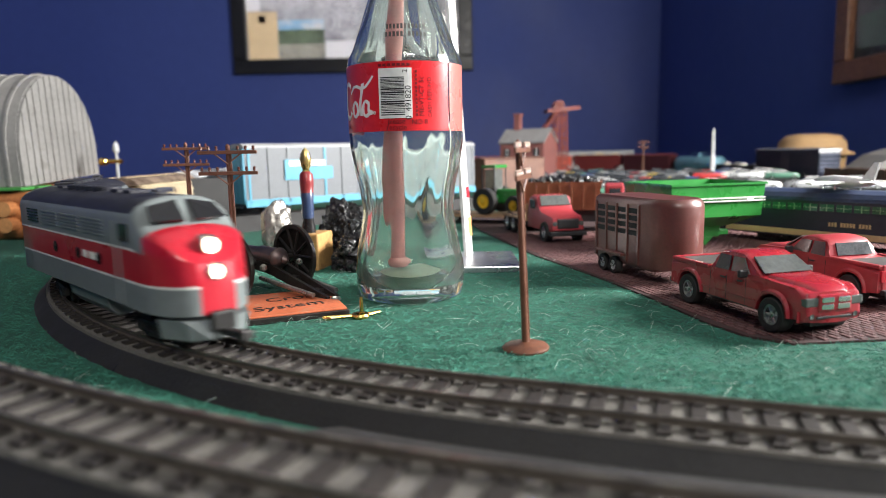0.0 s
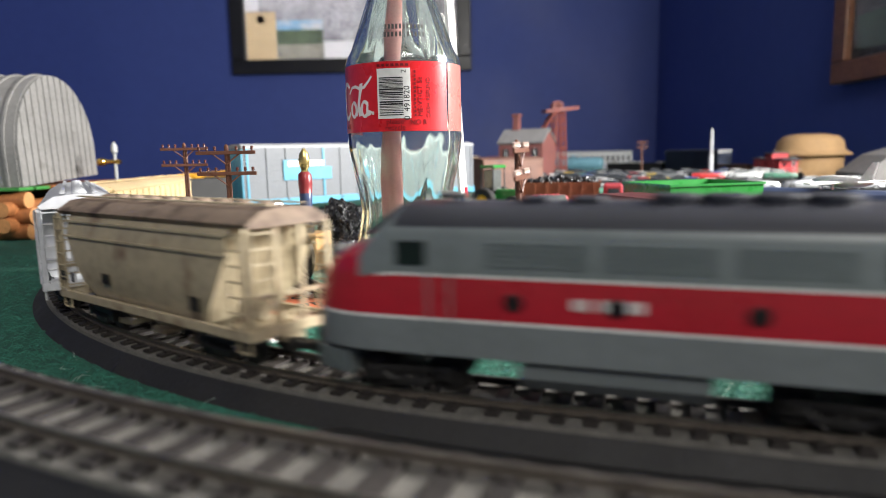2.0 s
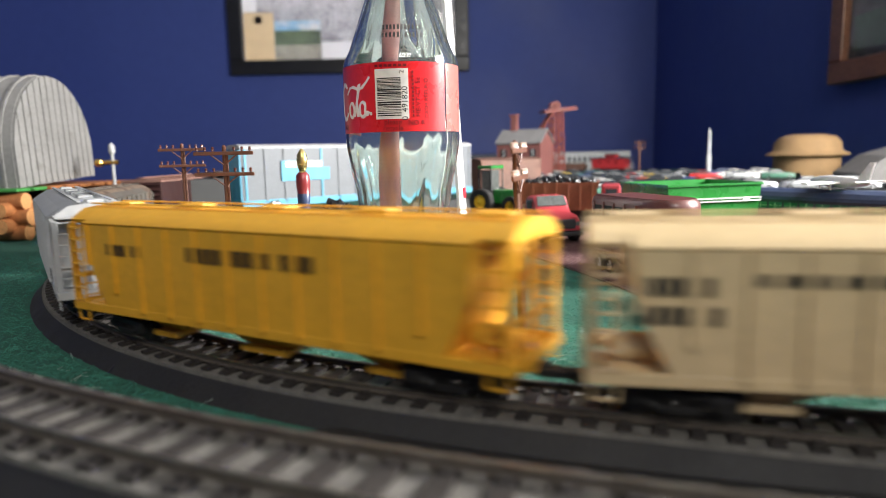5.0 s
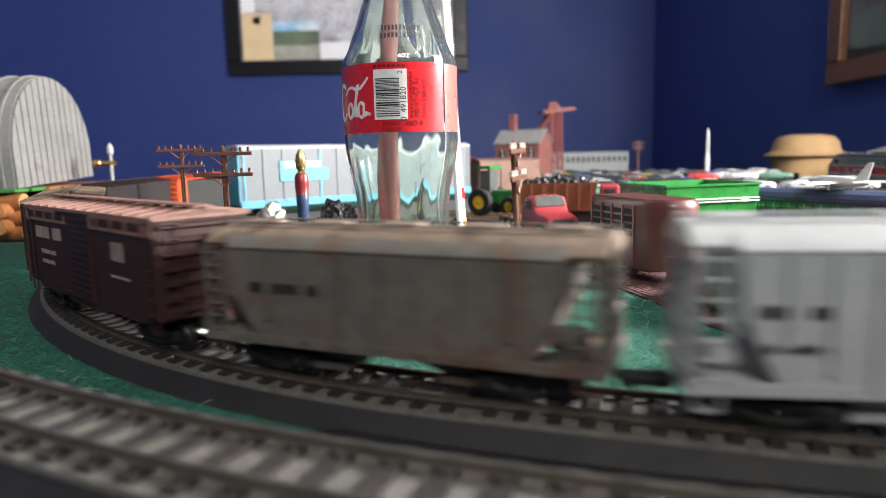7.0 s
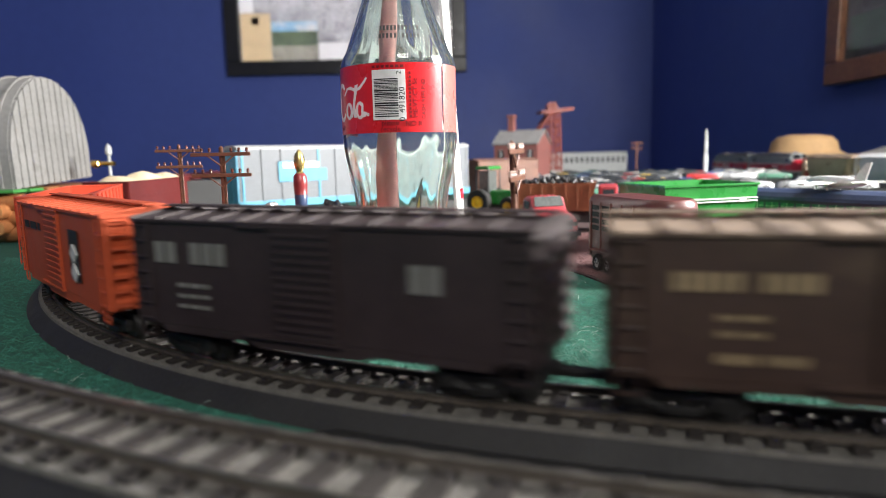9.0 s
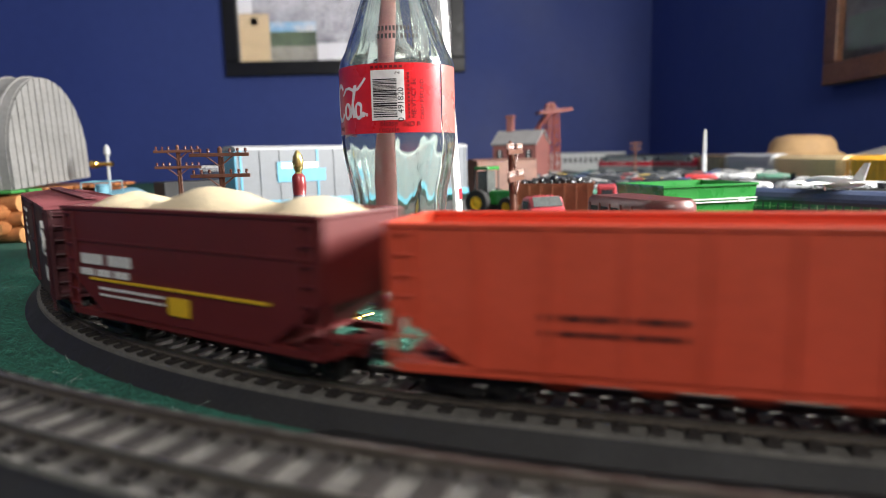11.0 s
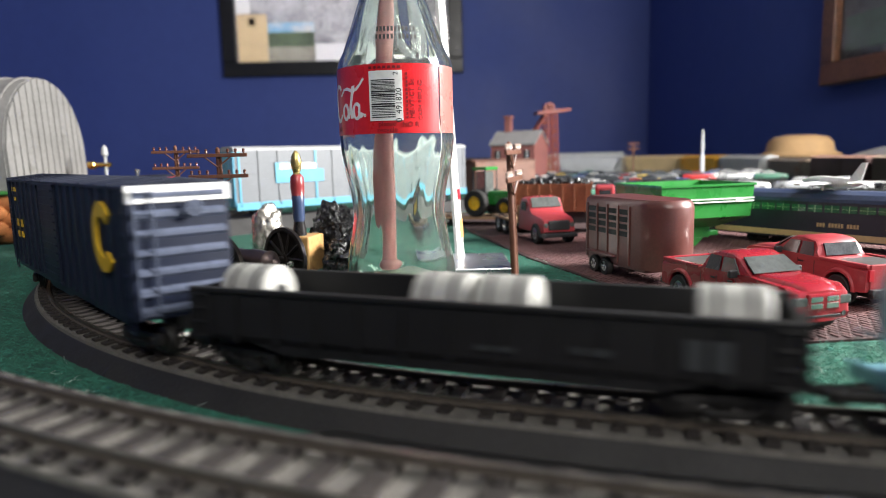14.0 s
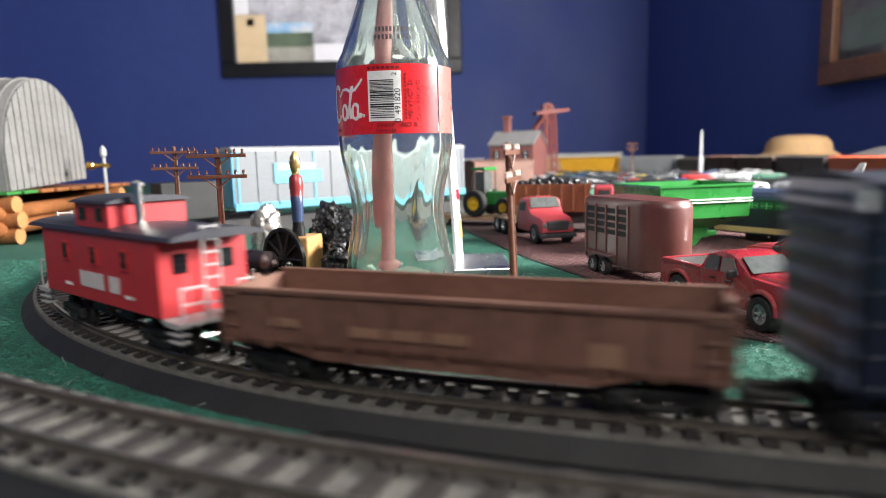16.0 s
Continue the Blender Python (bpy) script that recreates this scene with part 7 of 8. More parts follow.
prism(bm, [(-0.024, 0), (-0.016, 0.0161), (0.016, 0.0161), (0.024, 0)], -RL - 0.02, RL + 0.03, "X", m=Matrix.Translation((mid.x, mid.y, 0)) @ Matrix.Rotation(ang, 4, "Z"))
tagged(part("siding_roadbed", bm, ROADBED), "grey raised roadbed under the car carrier", "model track", kind="structure")
# a dark hopper coupled before it
bm = B()
box(bm, -0.030, 0.030, -0.016, 0.016, 0.020, 0.058, 0.001)
ob = tagged(part("tender_car", bm, SATIN), "short black model wagon behind the poles", "freight car")
ob.matrix_world = Matrix.Translation((mid.x - d.x * (RL + 0.045), mid.y - d.y * (RL + 0.045), 0.0)) @ Matrix.Rotation(ang, 4, "Z")

# ---------- arched shed on a log house ----------
SHEDW = mat("weathered_white_boards", (0.225, 0.22, 0.212), 0.65, vary=0.15, scale=30, spots=((0.12, 0.11, 0.10), 40, 0.62))
SHEDK = mat("board_gap", (0.02, 0.02, 0.02), 0.8)
shed = tagged(empty("arched_shed", Matrix.Translation((-0.424, 0.740, 0.0575)) @ Matrix.Rotation(radians(3.0), 4, "X") @ Matrix.Rotation(radians(180), 4, "Z")), "weathered white arched toy shed of narrow boards", "toy building")
SW, SH, SLN = 0.0740, 0.1130, 0.24


def arch_z(y):
    return 0.030 + (SH - 0.030) * math.sqrt(max(0.0, 1 - (y / SW) ** 2))


nb = 13
for i in range(nb):
    y0, y1 = -SW + 2 * SW * i / nb, -SW + 2 * SW * (i + 1) / nb
    g = 0.0007 + 0.0006 * ((i * 5) % 3) / 2
    bm = B()
    prof = [(y0 + g, 0.0), (y1 - g, 0.0), (y1 - g, arch_z(min(SW * 0.995, y1 - g))), ((y0 + y1) / 2, arch_z((y0 + y1) / 2)), (y0 + g, arch_z(max(-SW * 0.995, y0 + g)))]
    prism(bm, prof, -0.0028, 0.0)
    part("board", bm, SHEDW, shed)
curve = [(-SW, 0.0), (-SW, 0.03)] + [(-SW * math.cos(math.pi * i / 20), arch_z(SW * math.cos(math.pi * i / 20)) + 0.001) for i in range(21)] + [(SW, 0.03), (SW, 0.0)]
inner = [(y * 0.97, z - 0.002 if z > 0.01 else z) for y, z in curve]
bm = B()
prism(bm, curve + inner[::-1], 0.0004, SLN)
part("shell", bm, SHEDW, shed, smooth=True, angle=30)
bm = B()
prism(bm, [(y * 0.985, z * 0.985) for y, z in curve], 0.0002, 0.002)
part("backing", bm, SHEDK, shed)
for i in range(8):
    x = 0.010 + i * 0.020
    bm = B()
    k = 1.012
    prism(bm, [(y * k, z * k) for y, z in curve] + [(y, z) for y, z in curve[::-1]], x, x + 0.003)
    part("rib", bm, SHEDW, shed)
bm = B()
box(bm, 0.02, 0.06, -SW - 0.0022, -SW + 0.001, 0.008, 0.034)
part("shed_window", bm, SHEDK, shed)
LOGM = mat("orange_brown_logs", (0.34, 0.13, 0.045), 0.5, vary=0.3, scale=25, bump=0.3, bump_scale=120)
LOGEND = mat("log_end_grain", (0.50, 0.24, 0.09), 0.6, vary=0.25, scale=50)
GRN = paint("roof_slat_green", (0.05, 0.22, 0.05), 0.5)
logs = tagged(empty("log_house"), "toy log house of orange-brown round logs", "toy building")


def log(a, b, r=0.0085):
    bm = B()
    rod(bm, a, b, r, 16)
    for f in bm.faces:
        if len(f.verts) > 4:
            f.material_index = 1
    part("log", bm, [LOGM, LOGEND], logs, smooth=True)


for k in range(3):
    z = 0.0085 + k * 0.0158
    log((-0.66, 0.672 + 0.002 * k, z), (-0.416 + 0.004 * (k % 2), 0.665, z))
    log((-0.66, 0.840, z), (-0.39, 0.835, z))
    if k < 2:
        log((-0.432, 0.645, z + 0.0079), (-0.432, 0.86, z + 0.0079), 0.0075)
        log((-0.60, 0.645, z + 0.0079), (-0.60, 0.86, z + 0.0079), 0.0075)
for i in range(9):
    y = 0.655 + i * 0.0235
    bm = B()
    box(bm, -0.68, -0.418 + 0.03 * (i / 9), y, y + 0.0225, 0.0500, 0.0533, 0.0006)
    part("slat", bm, GRN if i < 2 else LOGM, logs)

# lantern-headed signal beside the curve
sig = tagged(empty("signal_post", Matrix.Translation((-0.372, 0.760, 0))), "pale model signal post with brass arm", "model signal")
bm = B()
rod(bm, (0, 0, 0), (0, 0, 0.088), 0.0020, 10, 0.0016)
lathe(bm, [(0.0020, 0.086), (0.0036, 0.088), (0.0032, 0.095), (0.0006, 0.099)], 12)
part("post", bm, MGREY, sig)
bm = B()
rod(bm, (-0.019, 0, 0.0765), (0.006, 0, 0.0765), 0.0026, 10)
lathe(bm, [(0.003, -0.020), (0.0042, -0.019), (0.0042, -0.012), (0.003, -0.011)], 12, Matrix.Translation((0, 0, 0.0765)), "X")
part("arm", bm, P_BRASS, sig)

# ---------- yard of small models in the middle of the oval ----------
rg = random.Random(11)
YARD_PAINT = [mat("yard_white", (0.62, 0.62, 0.60), 0.3, coat=0.3), mat("yard_black", (0.012, 0.012, 0.014), 0.3, coat=0.3), mat("yard_red", (0.40, 0.03, 0.03), 0.3, coat=0.3), mat("yard_silver", (0.42, 0.43, 0.44), 0.3, 0.5), mat("yard_green", (0.05, 0.15, 0.10), 0.35), mat("yard_grey", (0.10, 0.105, 0.11), 0.4), mat("yard_yellow", (0.65, 0.45, 0.06), 0.4), mat("yard_blue", (0.03, 0.07, 0.22), 0.35)]


def small_car(paint_m):
    """A small model saloon, built once for each colour."""
    root = empty("model_car")
    bm = B()
    rings = []
    for x, w, z in ((-0.0265, 0.0085, 0.0085), (-0.0258, 0.0100, 0.0115), (-0.0170, 0.0104, 0.0125), (0.0100, 0.0104, 0.0124), (0.0240, 0.0100, 0.0108), (0.0265, 0.0085, 0.0078)):
        rings.append([(x, -w, 0.0040), (x, -w, z * 0.8), (x, -w * 0.9, z), (x, w * 0.9, z), (x, w, z * 0.8), (x, w, 0.0040)])
    loft(bm, rings)
    part("body", bm, paint_m, root, smooth=True, angle=45)
    bm = B()
    loft(bm, [[(-0.0165, -0.0092, 0.0118), (0.0095, -0.0092, 0.0118), (0.0095, 0.0092, 0.0118), (-0.0165, 0.0092, 0.0118)], [(-0.0120, -0.0078, 0.0168), (0.0025, -0.0078, 0.0168), (0.0025, 0.0078, 0.0168), (-0.0120, 0.0078, 0.0168)]])
    part("glasshouse", bm, SMOKE, root)
    bm = B()
    box(bm, -0.0122, 0.0027, -0.0079, 0.0079, 0.0166, 0.0177, 0.0004)
    part("roof", bm, paint_m, root)
    me = wheel_mesh(0.0040, 0.0034)
    for x in (-0.0165, 0.0165):
        for s in (-1, 1):
            add_wheel(root, me, x, s * 0.0088, 0.0040, s)
    return root


CARLAB = ["white model car", "black model car", "dark red model car", "silver model car", "dark green model car", "grey model car", "yellow model car", "blue model car"]
protos = []
for k, pm in enumerate(YARD_PAINT):
    o = small_car(pm)
    tagged(o, CARLAB[k] + " standing on a dark flat wagon", "model car", "model cars on wagons")
    protos.append([o, False])


def flat_wagon():
    root = tagged(empty("flat_wagon"), "long dark model flat wagon loaded with model cars", "freight car", "flat wagons in the yard")
    bm = B()
    box(bm, -0.118, 0.118, -0.0165, 0.0165, 0.0180, 0.0215, 0.0004)
    part("deck", bm, SATIN, root)
    bm = B()
    prism(bm, [(-0.09, 0.0180), (-0.07, 0.0120), (0.07, 0.0120), (0.09, 0.0180)], -0.006, 0.006, "Y")
    part("sill", bm, SATIN, root)
    for s in (-1, 1):
        bm = B()
        box(bm, -0.118, 0.118, s * 0.0162 - 0.0008, s * 0.0162 + 0.0008, 0.0215, 0.0245)
        part("side_rail", bm, SATIN, root)
        bm = B()
        box(bm, s * 0.1165 - 0.0010, s * 0.1165 + 0.0010, -0.0160, 0.0160, 0.0215, 0.0330)
        part("bulkhead", bm, SATIN, root)
        t = put("truck", ME_TRUCK, root, Matrix.Translation((s * 0.085, 0, 0)))
        for x in (-0.0105, 0.0105):
            put("wheelset", ME_WHEELS, t, Matrix.Translation((x, 0, 0)))
    return root


proto_wagon = flat_wagon()
first = True
YA = radians(-24)
for row in range(13):
    for col in range(3):
        cx = 0.13 + (col + 0.5) * 0.25 + rg.uniform(-0.01, 0.01)
        cy = 0.76 + row * 0.052 - col * 0.085
        if not (0.10 < cx - 0.11 and cx + 0.115 < 0.60) or cy > 1.42:
            if col == 2 or cy > 1.42:
                continue
        m = Matrix.Translation((cx, cy, 0.0)) @ Matrix.Rotation(radians(-19), 4, "Z")
        if cx + 0.112 > 0.615 or cy < 0.70:
            continue
        if first:
            proto_wagon.matrix_basis = m
            first = False
        else:
            copy_thing(proto_wagon, m)
        for k in range(4):
            pick = rg.choice((0, 0, 0, 1, 1, 2, 3, 3, 4, 5, 5, 6, 7, 1))
            mm = m @ Matrix.Translation((-0.0870 + k * 0.058 + rg.uniform(-0.002, 0.002), rg.uniform(-0.002, 0.002), 0.0216)) @ Matrix.Rotation(0 if rg.random() < 0.6 else math.pi, 4, "Z")
            if not protos[pick][1]:
                protos[pick][0].matrix_basis = mm
                protos[pick][1] = True
            else:
                copy_thing(protos[pick][0], mm)
for k, (o, used) in enumerate(protos):
    if not used:
        o.matrix_basis = Matrix.Translation((0.20 + 0.06 * k, 0.70, 0.0))

# white aeroplane shapes added on the coach in place of pale vehicle roofs
def aeroplane(m):
    root = tagged(empty("model_aeroplane", m), "white aeroplane shape standing in for pale vehicle roofs", "model plane", "model planes")
    bm = B()
    lathe(bm, [(0.0004, -0.036), (0.0022, -0.030), (0.0042, -0.016), (0.0046, 0.010), (0.0036, 0.024), (0.0006, 0.036)], 16, Matrix.Translation((0, 0, 0.006)), "X")
    part("fuselage", bm, LW, root, smooth=True)
    for s in (-1, 1):
        bm = B()
        prism(bm, [(0.012, s * 0.003), (-0.008, s * 0.034), (-0.016, s * 0.034), (-0.008, s * 0.003)], 0.0050, 0.0062, "Z")
        part("wing", bm, LW, root)
        bm = B()
        prism(bm, [(-0.026, s * 0.001), (-0.034, s * 0.013), (-0.038, s * 0.013), (-0.034, s * 0.001)], 0.0068, 0.0076, "Z")
        part("tailplane", bm, LW, root)
    bm = B()
    prism(bm, [(-0.022, 0.009), (-0.034, 0.021), (-0.039, 0.021), (-0.034, 0.008)], -0.0007, 0.0007, "Y")
    part("fin", bm, LW, root)
    bm = B()
    for x, y in ((0.022, 0), (-0.006, 0.010), (-0.006, -0.010)):
        rod(bm, (x, y, 0.0), (x, y, 0.0056), 0.0008, 6)
    part("undercarriage", bm, HUB, root)
    return root


def coach_top(s, y=0.0):
    c, sn = math.cos(ca), math.sin(ca)
    return Vector((0.347 + c * s - sn * y, 0.438 + sn * s + c * y, 0.0448))


for s in (0.010, -0.075):
    aeroplane(Matrix.Translation(coach_top(s)) @ Matrix.Rotation(ca + 2.6, 4, "Z"))

# ---------- buildings and far clutter ----------
BRK = mat("toy_brick_wall", (0.18, 0.064, 0.056), 0.75, vary=0.2, scale=60)
ROOFG = mat("toy_roof_grey", (0.20, 0.195, 0.195), 0.8, vary=0.2, scale=60)
house = tagged(empty("brick_works", Matrix.Translation((0.172, 1.305, 0)) @ Matrix.Rotation(radians(-30), 4, "Z")), "red brick model works with grey roof and chimney", "model building")
bm = B()
prism(bm, [(-0.034, 0.0), (0.034, 0.0), (0.034, 0.095), (0.0, 0.118), (-0.034, 0.095)], -0.045, 0.045)
w = part("brick_wall", bm, BRK, house)
for s in (-1, 1):
    bm = B()
    loft(bm, [[(x, s * 0.037, 0.0930), (x, s * 0.037, 0.0960), (x, 0.0, 0.1215), (x, 0.0, 0.1185)] for x in (-0.048, 0.048)])
    part("roof", bm, ROOFG, house)
for x in (-0.030, 0.0, 0.030):
    for z in (0.025, 0.065):
        bm = B()
        box(bm, x - 0.006, x + 0.006, -0.0348, -0.0338, z, z + 0.018)
        ww = part("window", bm, SMOKE, house)
        bm = B()
        box(bm, x - 0.0005, x + 0.0005, -0.0352, -0.0347, z, z + 0.018)
        box(bm, x - 0.007, x + 0.007, -0.0356, -0.0340, z - 0.002, z)
        part("sill", bm, LW, ww)
for y in (-0.018, 0.018):
    bm = B()
    box(bm, -0.0460, -0.0449, y - 0.006, y + 0.006, 0.065, 0.083)
    part("window", bm, SMOKE, house)
bm = B()
box(bm, -0.030, -0.016, -0.004, 0.010, 0.10, 0.148, 0.0006, taper=(0.001, 0.001))
box(bm, -0.031, -0.015, -0.005, 0.011, 0.146, 0.151, 0.0006)
part("chimney", bm, BRK, house)

RUST = mat("headframe_rust", (0.21, 0.048, 0.036), 0.6, vary=0.2, scale=60)
hf = tagged(empty("mine_headframe", Matrix.Translation((0.236, 1.50, 0)) @ Matrix.Rotation(radians(8), 4, "Z")), "rust-red lattice model mine headframe", "model tower")
HFZ = 0.166
for xa, xb in ((0.018, 0.024), (0.048, 0.044)):
    for y in (-0.016, 0.016):
        bm = B()
        rod(bm, (xa, y, 0), (xb, y * 0.8, HFZ), 0.0026, 8)
        part("leg", bm, RUST, hf)
for y in (-0.018, 0.018):
    bm = B()
    rod(bm, (-0.086, y, 0.0), (0.024, y * 0.7, HFZ), 0.0030, 8)
    part("back_stay", bm, RUST, hf)
for k in range(8):
    f0, f1 = k / 8, (k + 1) / 8
    for y in (-0.016, 0.016):
        xa0, xa1 = 0.018 + 0.006 * f0, 0.018 + 0.006 * f1
        xb0, xb1 = 0.048 - 0.004 * f0, 0.048 - 0.004 * f1
        ya, yb = y * (1 - 0.2 * f0), y * (1 - 0.2 * f1)
        bm = B()
        rod(bm, (xa0, ya, HFZ * f0), (xb1, yb, HFZ * f1), 0.0013, 6)
        rod(bm, (xb0, ya, HFZ * f0), (xa1, yb, HFZ * f1), 0.0013, 6)
        rod(bm, (xa1, yb, HFZ * f1), (xb1, yb, HFZ * f1), 0.0013, 6)
        part("brace", bm, RUST, hf)
    bm = B()
    s0, s1 = -0.086 + 0.110 * f0, -0.086 + 0.110 * f1
    w0, w1 = 0.018 * (1 - 0.3 * f0), 0.018 * (1 - 0.3 * f1)
    rod(bm, (s0, -w0, HFZ * f0), (s1, w1, HFZ * f1), 0.0013, 6)
    rod(bm, (s0, w0, HFZ * f0), (s1, -w1, HFZ * f1), 0.0013, 6)
    rod(bm, (s1, -w1, HFZ * f1), (s1, w1, HFZ * f1), 0.0016, 6)
    part("stay_lattice", bm, RUST, hf)
bm = B()
loft(bm, [[(0.000, -0.018, HFZ - 0.004), (0.000, 0.018, HFZ - 0.004), (0.000, 0.018, HFZ + 0.002), (0.000, -0.018, HFZ + 0.002)], [(0.026, -0.018, HFZ - 0.003), (0.026, 0.018, HFZ - 0.003), (0.026, 0.018, HFZ + 0.006), (0.026, -0.018, HFZ + 0.006)], [(0.076, -0.018, HFZ + 0.003), (0.076, 0.018, HFZ + 0.003), (0.076, 0.018, HFZ + 0.009), (0.076, -0.018, HFZ + 0.009)]])
part("head_platform", bm, RUST, hf)
for y in (-0.008, 0.008):
    bm = B()
    lathe(bm, [(0.009, -0.0015), (0.012, -0.0015), (0.012, 0.0015), (0.009, 0.0015), (0.009, -0.0015)], 20, Matrix.Translation((0.030, y, HFZ + 0.010)), "Y")
    part("sheave", bm, RUST, hf)


def wagon_box(name, label, x, y, ang, L, W, z0, z1, mm, cat="freight car"):
    root = tagged(empty(name, Matrix.Translation((x, y, 0)) @ Matrix.Rotation(ang, 4, "Z")), label, cat)
    bm = B()
    box(bm, -L / 2, L / 2, -W / 2, W / 2, z0, z1, 0.0015)
    part("body", bm, mm, root)
    bm = B()
    prism(bm, [(-W / 2 - 0.001, z1 - 0.0005), (-W / 2 - 0.001, z1 + 0.001), (0, z1 + 0.004), (W / 2 + 0.001, z1 + 0.001), (W / 2 + 0.001, z1 - 0.0005)], -L / 2 - 0.001, L / 2 + 0.001)
    part("roof", bm, mm, root)
    for i in range(int(L / 0.016)):
        xx = -L / 2 + 0.008 + i * 0.016
        bm = B()
        box(bm, xx - 0.004, xx + 0.004, -W / 2 - 0.0008, -W / 2 + 0.0005, z0 + (z1 - z0) * 0.5, z0 + (z1 - z0) * 0.8)
        part("window" if cat == "model coach" else "panel", bm, SMOKE if cat == "model coach" else mm, root)
    for s in (-1, 1):
        t = put("truck", ME_TRUCK, root, Matrix.Translation((s * (L / 2 - 0.03), 0, 0)))
        for xx in (-0.0105, 0.0105):
            put("wheelset", ME_WHEELS, t, Matrix.Translation((xx, 0, 0)))
    return root


wagon_box("boxcar", "orange-red model boxcar standing behind the bottle", 0.105, 1.02, radians(28), 0.11, 0.034, 0.012, 0.066, GONB)
wagon_box("passenger_coach", "grey model coach with a row of dark windows", 0.47, 2.08, radians(-3), 0.26, 0.034, 0.012, 0.070, MGREY, "model coach")
HATM = mat("straw_hat", (0.40, 0.25, 0.12), 0.85, vary=0.15, scale=40, bump=0.7, bump_scale=500)
bm = B()
hat_prof = [(0.088, 0.058), (0.089, 0.060), (0.086, 0.0625), (0.078, 0.0650), (0.073, 0.070), (0.070, 0.085), (0.058, 0.096), (0.030, 0.1005), (0.002, 0.099)]
lathe(bm, [(0.002, 0.0)] + [(0.070, 0.0), (0.072, 0.056)] + hat_prof, 40)
hat = tagged(part("brown_hat", bm, HATM, smooth=True, angle=50), "tan brimmed hat resting beyond the models", "hat")
hat.matrix_world = Matrix.Translation((0.750, 1.34, 0)) @ Matrix.Diagonal((0.86, 0.86, 1.0, 1))
GREYC = mat("grey_case", (0.20, 0.19, 0.185), 0.8, vary=0.2, scale=30, bump=0.5, bump_scale=300)
bm = B()
loft(bm, [[(x, -0.05, 0.0), (x, 0.09, 0.0), (x, 0.08, z), (x, -0.02, z * 0.98)] for x, z in ((-0.10, 0.030), (-0.06, 0.060), (-0.01, 0.074), (0.12, 0.078))])
gc = tagged(part("grey_case", bm, GREYC), "soft grey cloth case beside the track", "case")
gc.matrix_world = Matrix.Translation((0.80, 1.09, 0)) @ Matrix.Rotation(radians(-8), 4, "Z")
fig = tagged(empty("white_statuette", Matrix.Translation((0.534, 1.30, 0))), "thin white model monument on a tall base", "model monument")
bm = B()
lathe(bm, [(0.0045, 0.0), (0.0045, 0.062), (0.0032, 0.066), (0.0026, 0.070), (0.0036, 0.085), (0.0022, 0.098), (0.0028, 0.104), (0.0008, 0.115)], 14)
part("column", bm, LGREY, fig, smooth=True)
pole(0.415, 1.36, radians(20), 0.094, INSUL, "brown model telegraph pole at the back")

# ---------- bricks of the mat ----------
bm = B()
box(bm, -0.0029, 0.0029, -0.00118, 0.00118, 0.0, 0.00055, taper=(0.0002, 0.0002))
me_brick = mesh_of("brick", bm, BRICKM)
rest = B()
ca2, sa2 = math.cos(HEAD), math.sin(HEAD)
cnt = 0
cells = []
for i in range(-150, 150):
    for j in range(-150, 150):
        u, v = i * 0.0066 + (0.0033 if j % 2 else 0), j * 0.0030
        x, y = 0.2 + u * ca2 - v * sa2, 0.45 + u * sa2 + v * ca2
        if 0.0 < x < 0.36 and 0.25 < y < 0.72 and inside(x - 0.003, y) and inside(x + 0.003, y) and inside(x, y - 0.003):
            cells.append((y, x))
cells.sort()
for y, x in cells:
    dz = rg.uniform(-0.00015, 0.0001)
    m = Matrix.Translation((x, y, 0.0009 + dz)) @ Matrix.Rotation(HEAD + rg.uniform(-0.02, 0.02), 4, "Z")
    if cnt < 300:
        ob = new("brick", me_brick)
        ob.parent, ob.matrix_basis = road, m
        cnt += 1
    elif y < 0.62:
        box(rest, -0.0029, 0.0029, -0.00118, 0.00118, 0.0, 0.00055, m=m)
part("bricks", rest, BRICKM, road)["kind"] = "stuff"

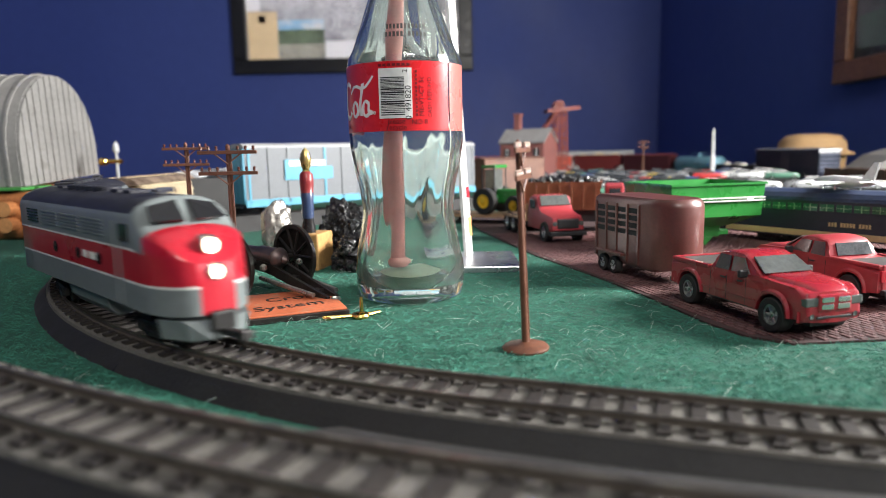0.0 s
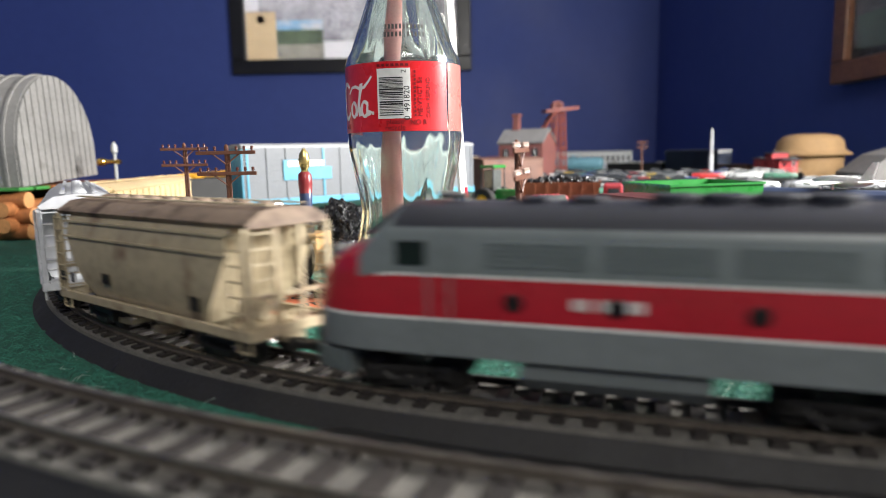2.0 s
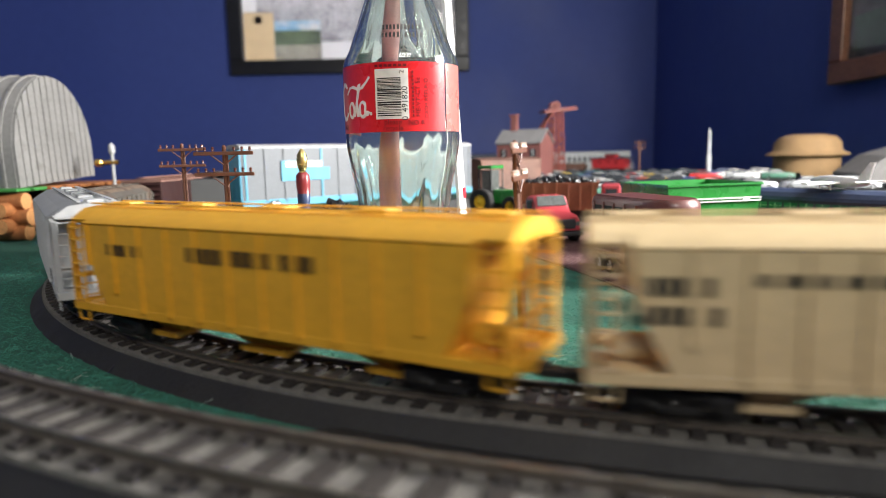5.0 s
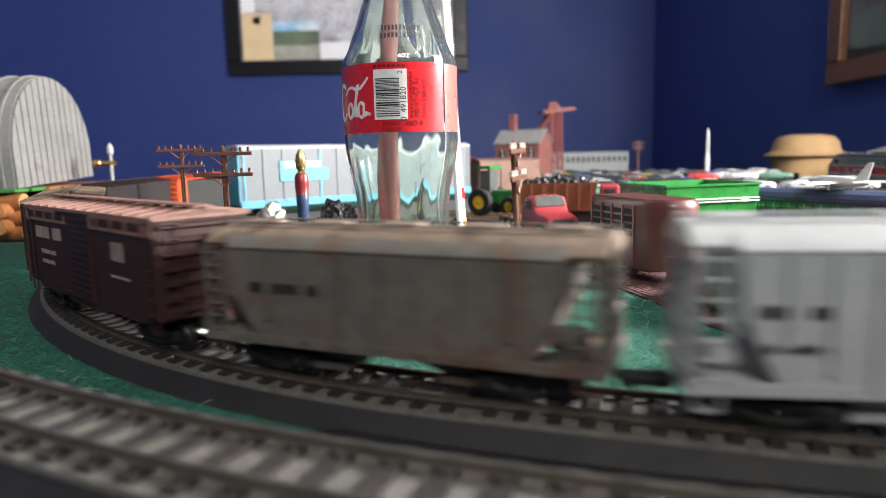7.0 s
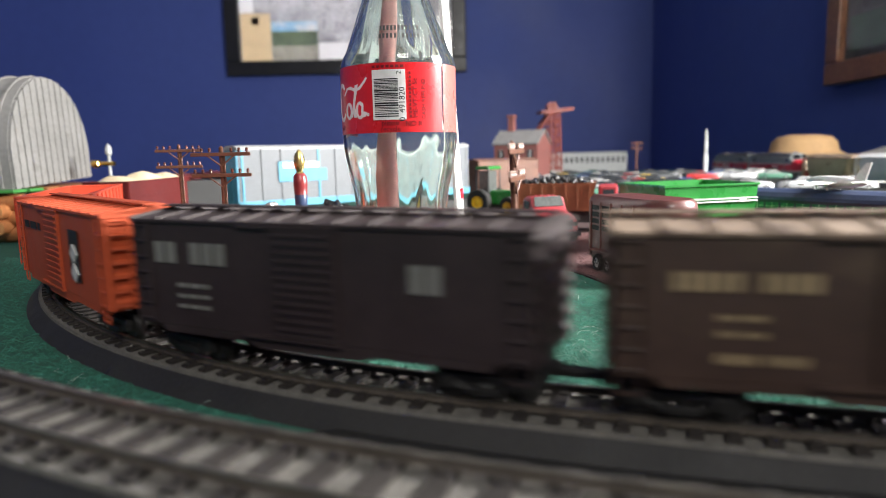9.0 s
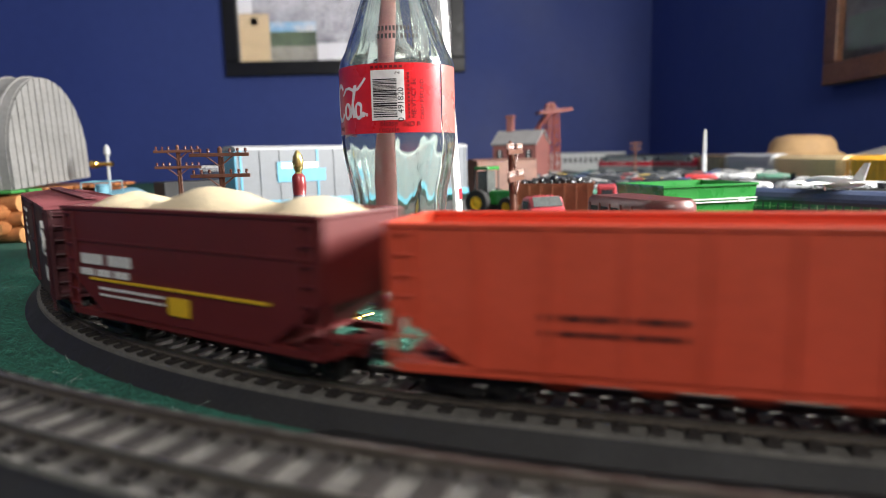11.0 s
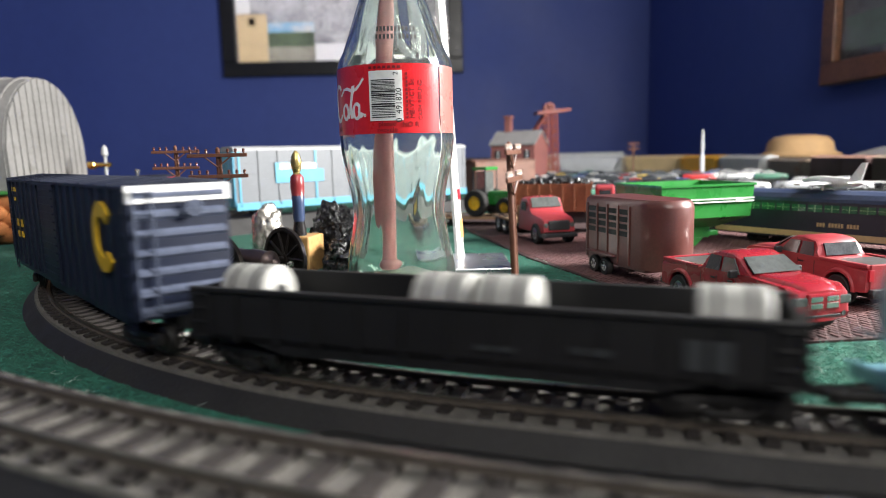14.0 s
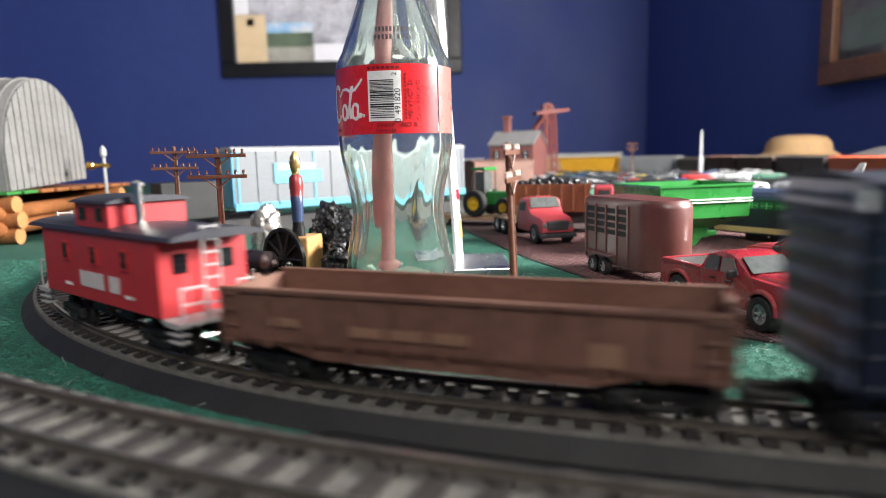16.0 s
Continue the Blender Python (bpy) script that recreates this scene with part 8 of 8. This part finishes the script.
# ---------- loose fibres of the felt ----------
# green lighter than the cloth, with the light that fibres catch in the colour
FIBRE = mat("lit_felt_fibre", (0.050, 0.215, 0.155), 0.9, vary=0.3, scale=200)
PALE = mat("pale_lint", (0.45, 0.55, 0.48), 0.8)
verts, faces = [], []


def hair(x, y, length, h, w, bend):
    a = rg.uniform(0, 2 * math.pi)
    pts = []
    for k in range(4):
        u = k / 3
        pts.append((x + math.cos(a + bend * u) * length * u, y + math.sin(a + bend * u) * length * u, h * math.sin(math.pi * min(1, u * 0.9 + 0.05))))
    b0 = len(verts)
    nx, ny = -math.sin(a) * w, math.cos(a) * w
    for px, py, pz in pts:
        verts.extend(((px - nx, py - ny, pz), (px + nx, py + ny, pz), (px, py, pz + w * 1.6)))
    for k in range(3):
        i0, i1 = b0 + 3 * k, b0 + 3 * k + 3
        faces.extend(((i0, i0 + 1, i1 + 1, i1), (i0 + 1, i0 + 2, i1 + 2, i1 + 1), (i0 + 2, i0, i1, i1 + 2)))


def fibre_mesh(name, label, material):
    me = bpy.data.meshes.new(name)
    me.from_pydata(verts, [], faces)
    me.materials.append(material)
    ob = tagged(new(name, me), label, "felt", kind="stuff")
    verts.clear()
    faces.clear()
    return ob


def on_track(x, y):
    return abs(math.hypot(x - CX, y - CY) - R1) < 0.024 or math.hypot(x - OX, y - OY) > OR - 0.026


for i in range(44000):
    y = 0.19 + 0.36 * rg.random() ** 1.4
    x = rg.uniform(-0.42, 0.36) * (0.45 + y)
    if not inside(x, y) and not on_track(x, y):
        hair(x, y, rg.uniform(0.0015, 0.0040), rg.uniform(0.0003, 0.0012), 0.00008, rg.uniform(-1.5, 1.5))
fibre_mesh("felt_nap", "short green felt fibres standing on the cloth", FIBRE)
for i in range(420):
    y = 0.20 + 0.30 * rg.random() ** 1.3
    x = rg.uniform(-0.15, 0.30)
    if not inside(x, y) and not on_track(x, y):
        hair(x, y, rg.uniform(0.003, 0.012), rg.uniform(0.0006, 0.004), 0.00006, rg.uniform(-3, 3))
fibre_mesh("lint", "pale curled lint threads on the felt", PALE)

motions()
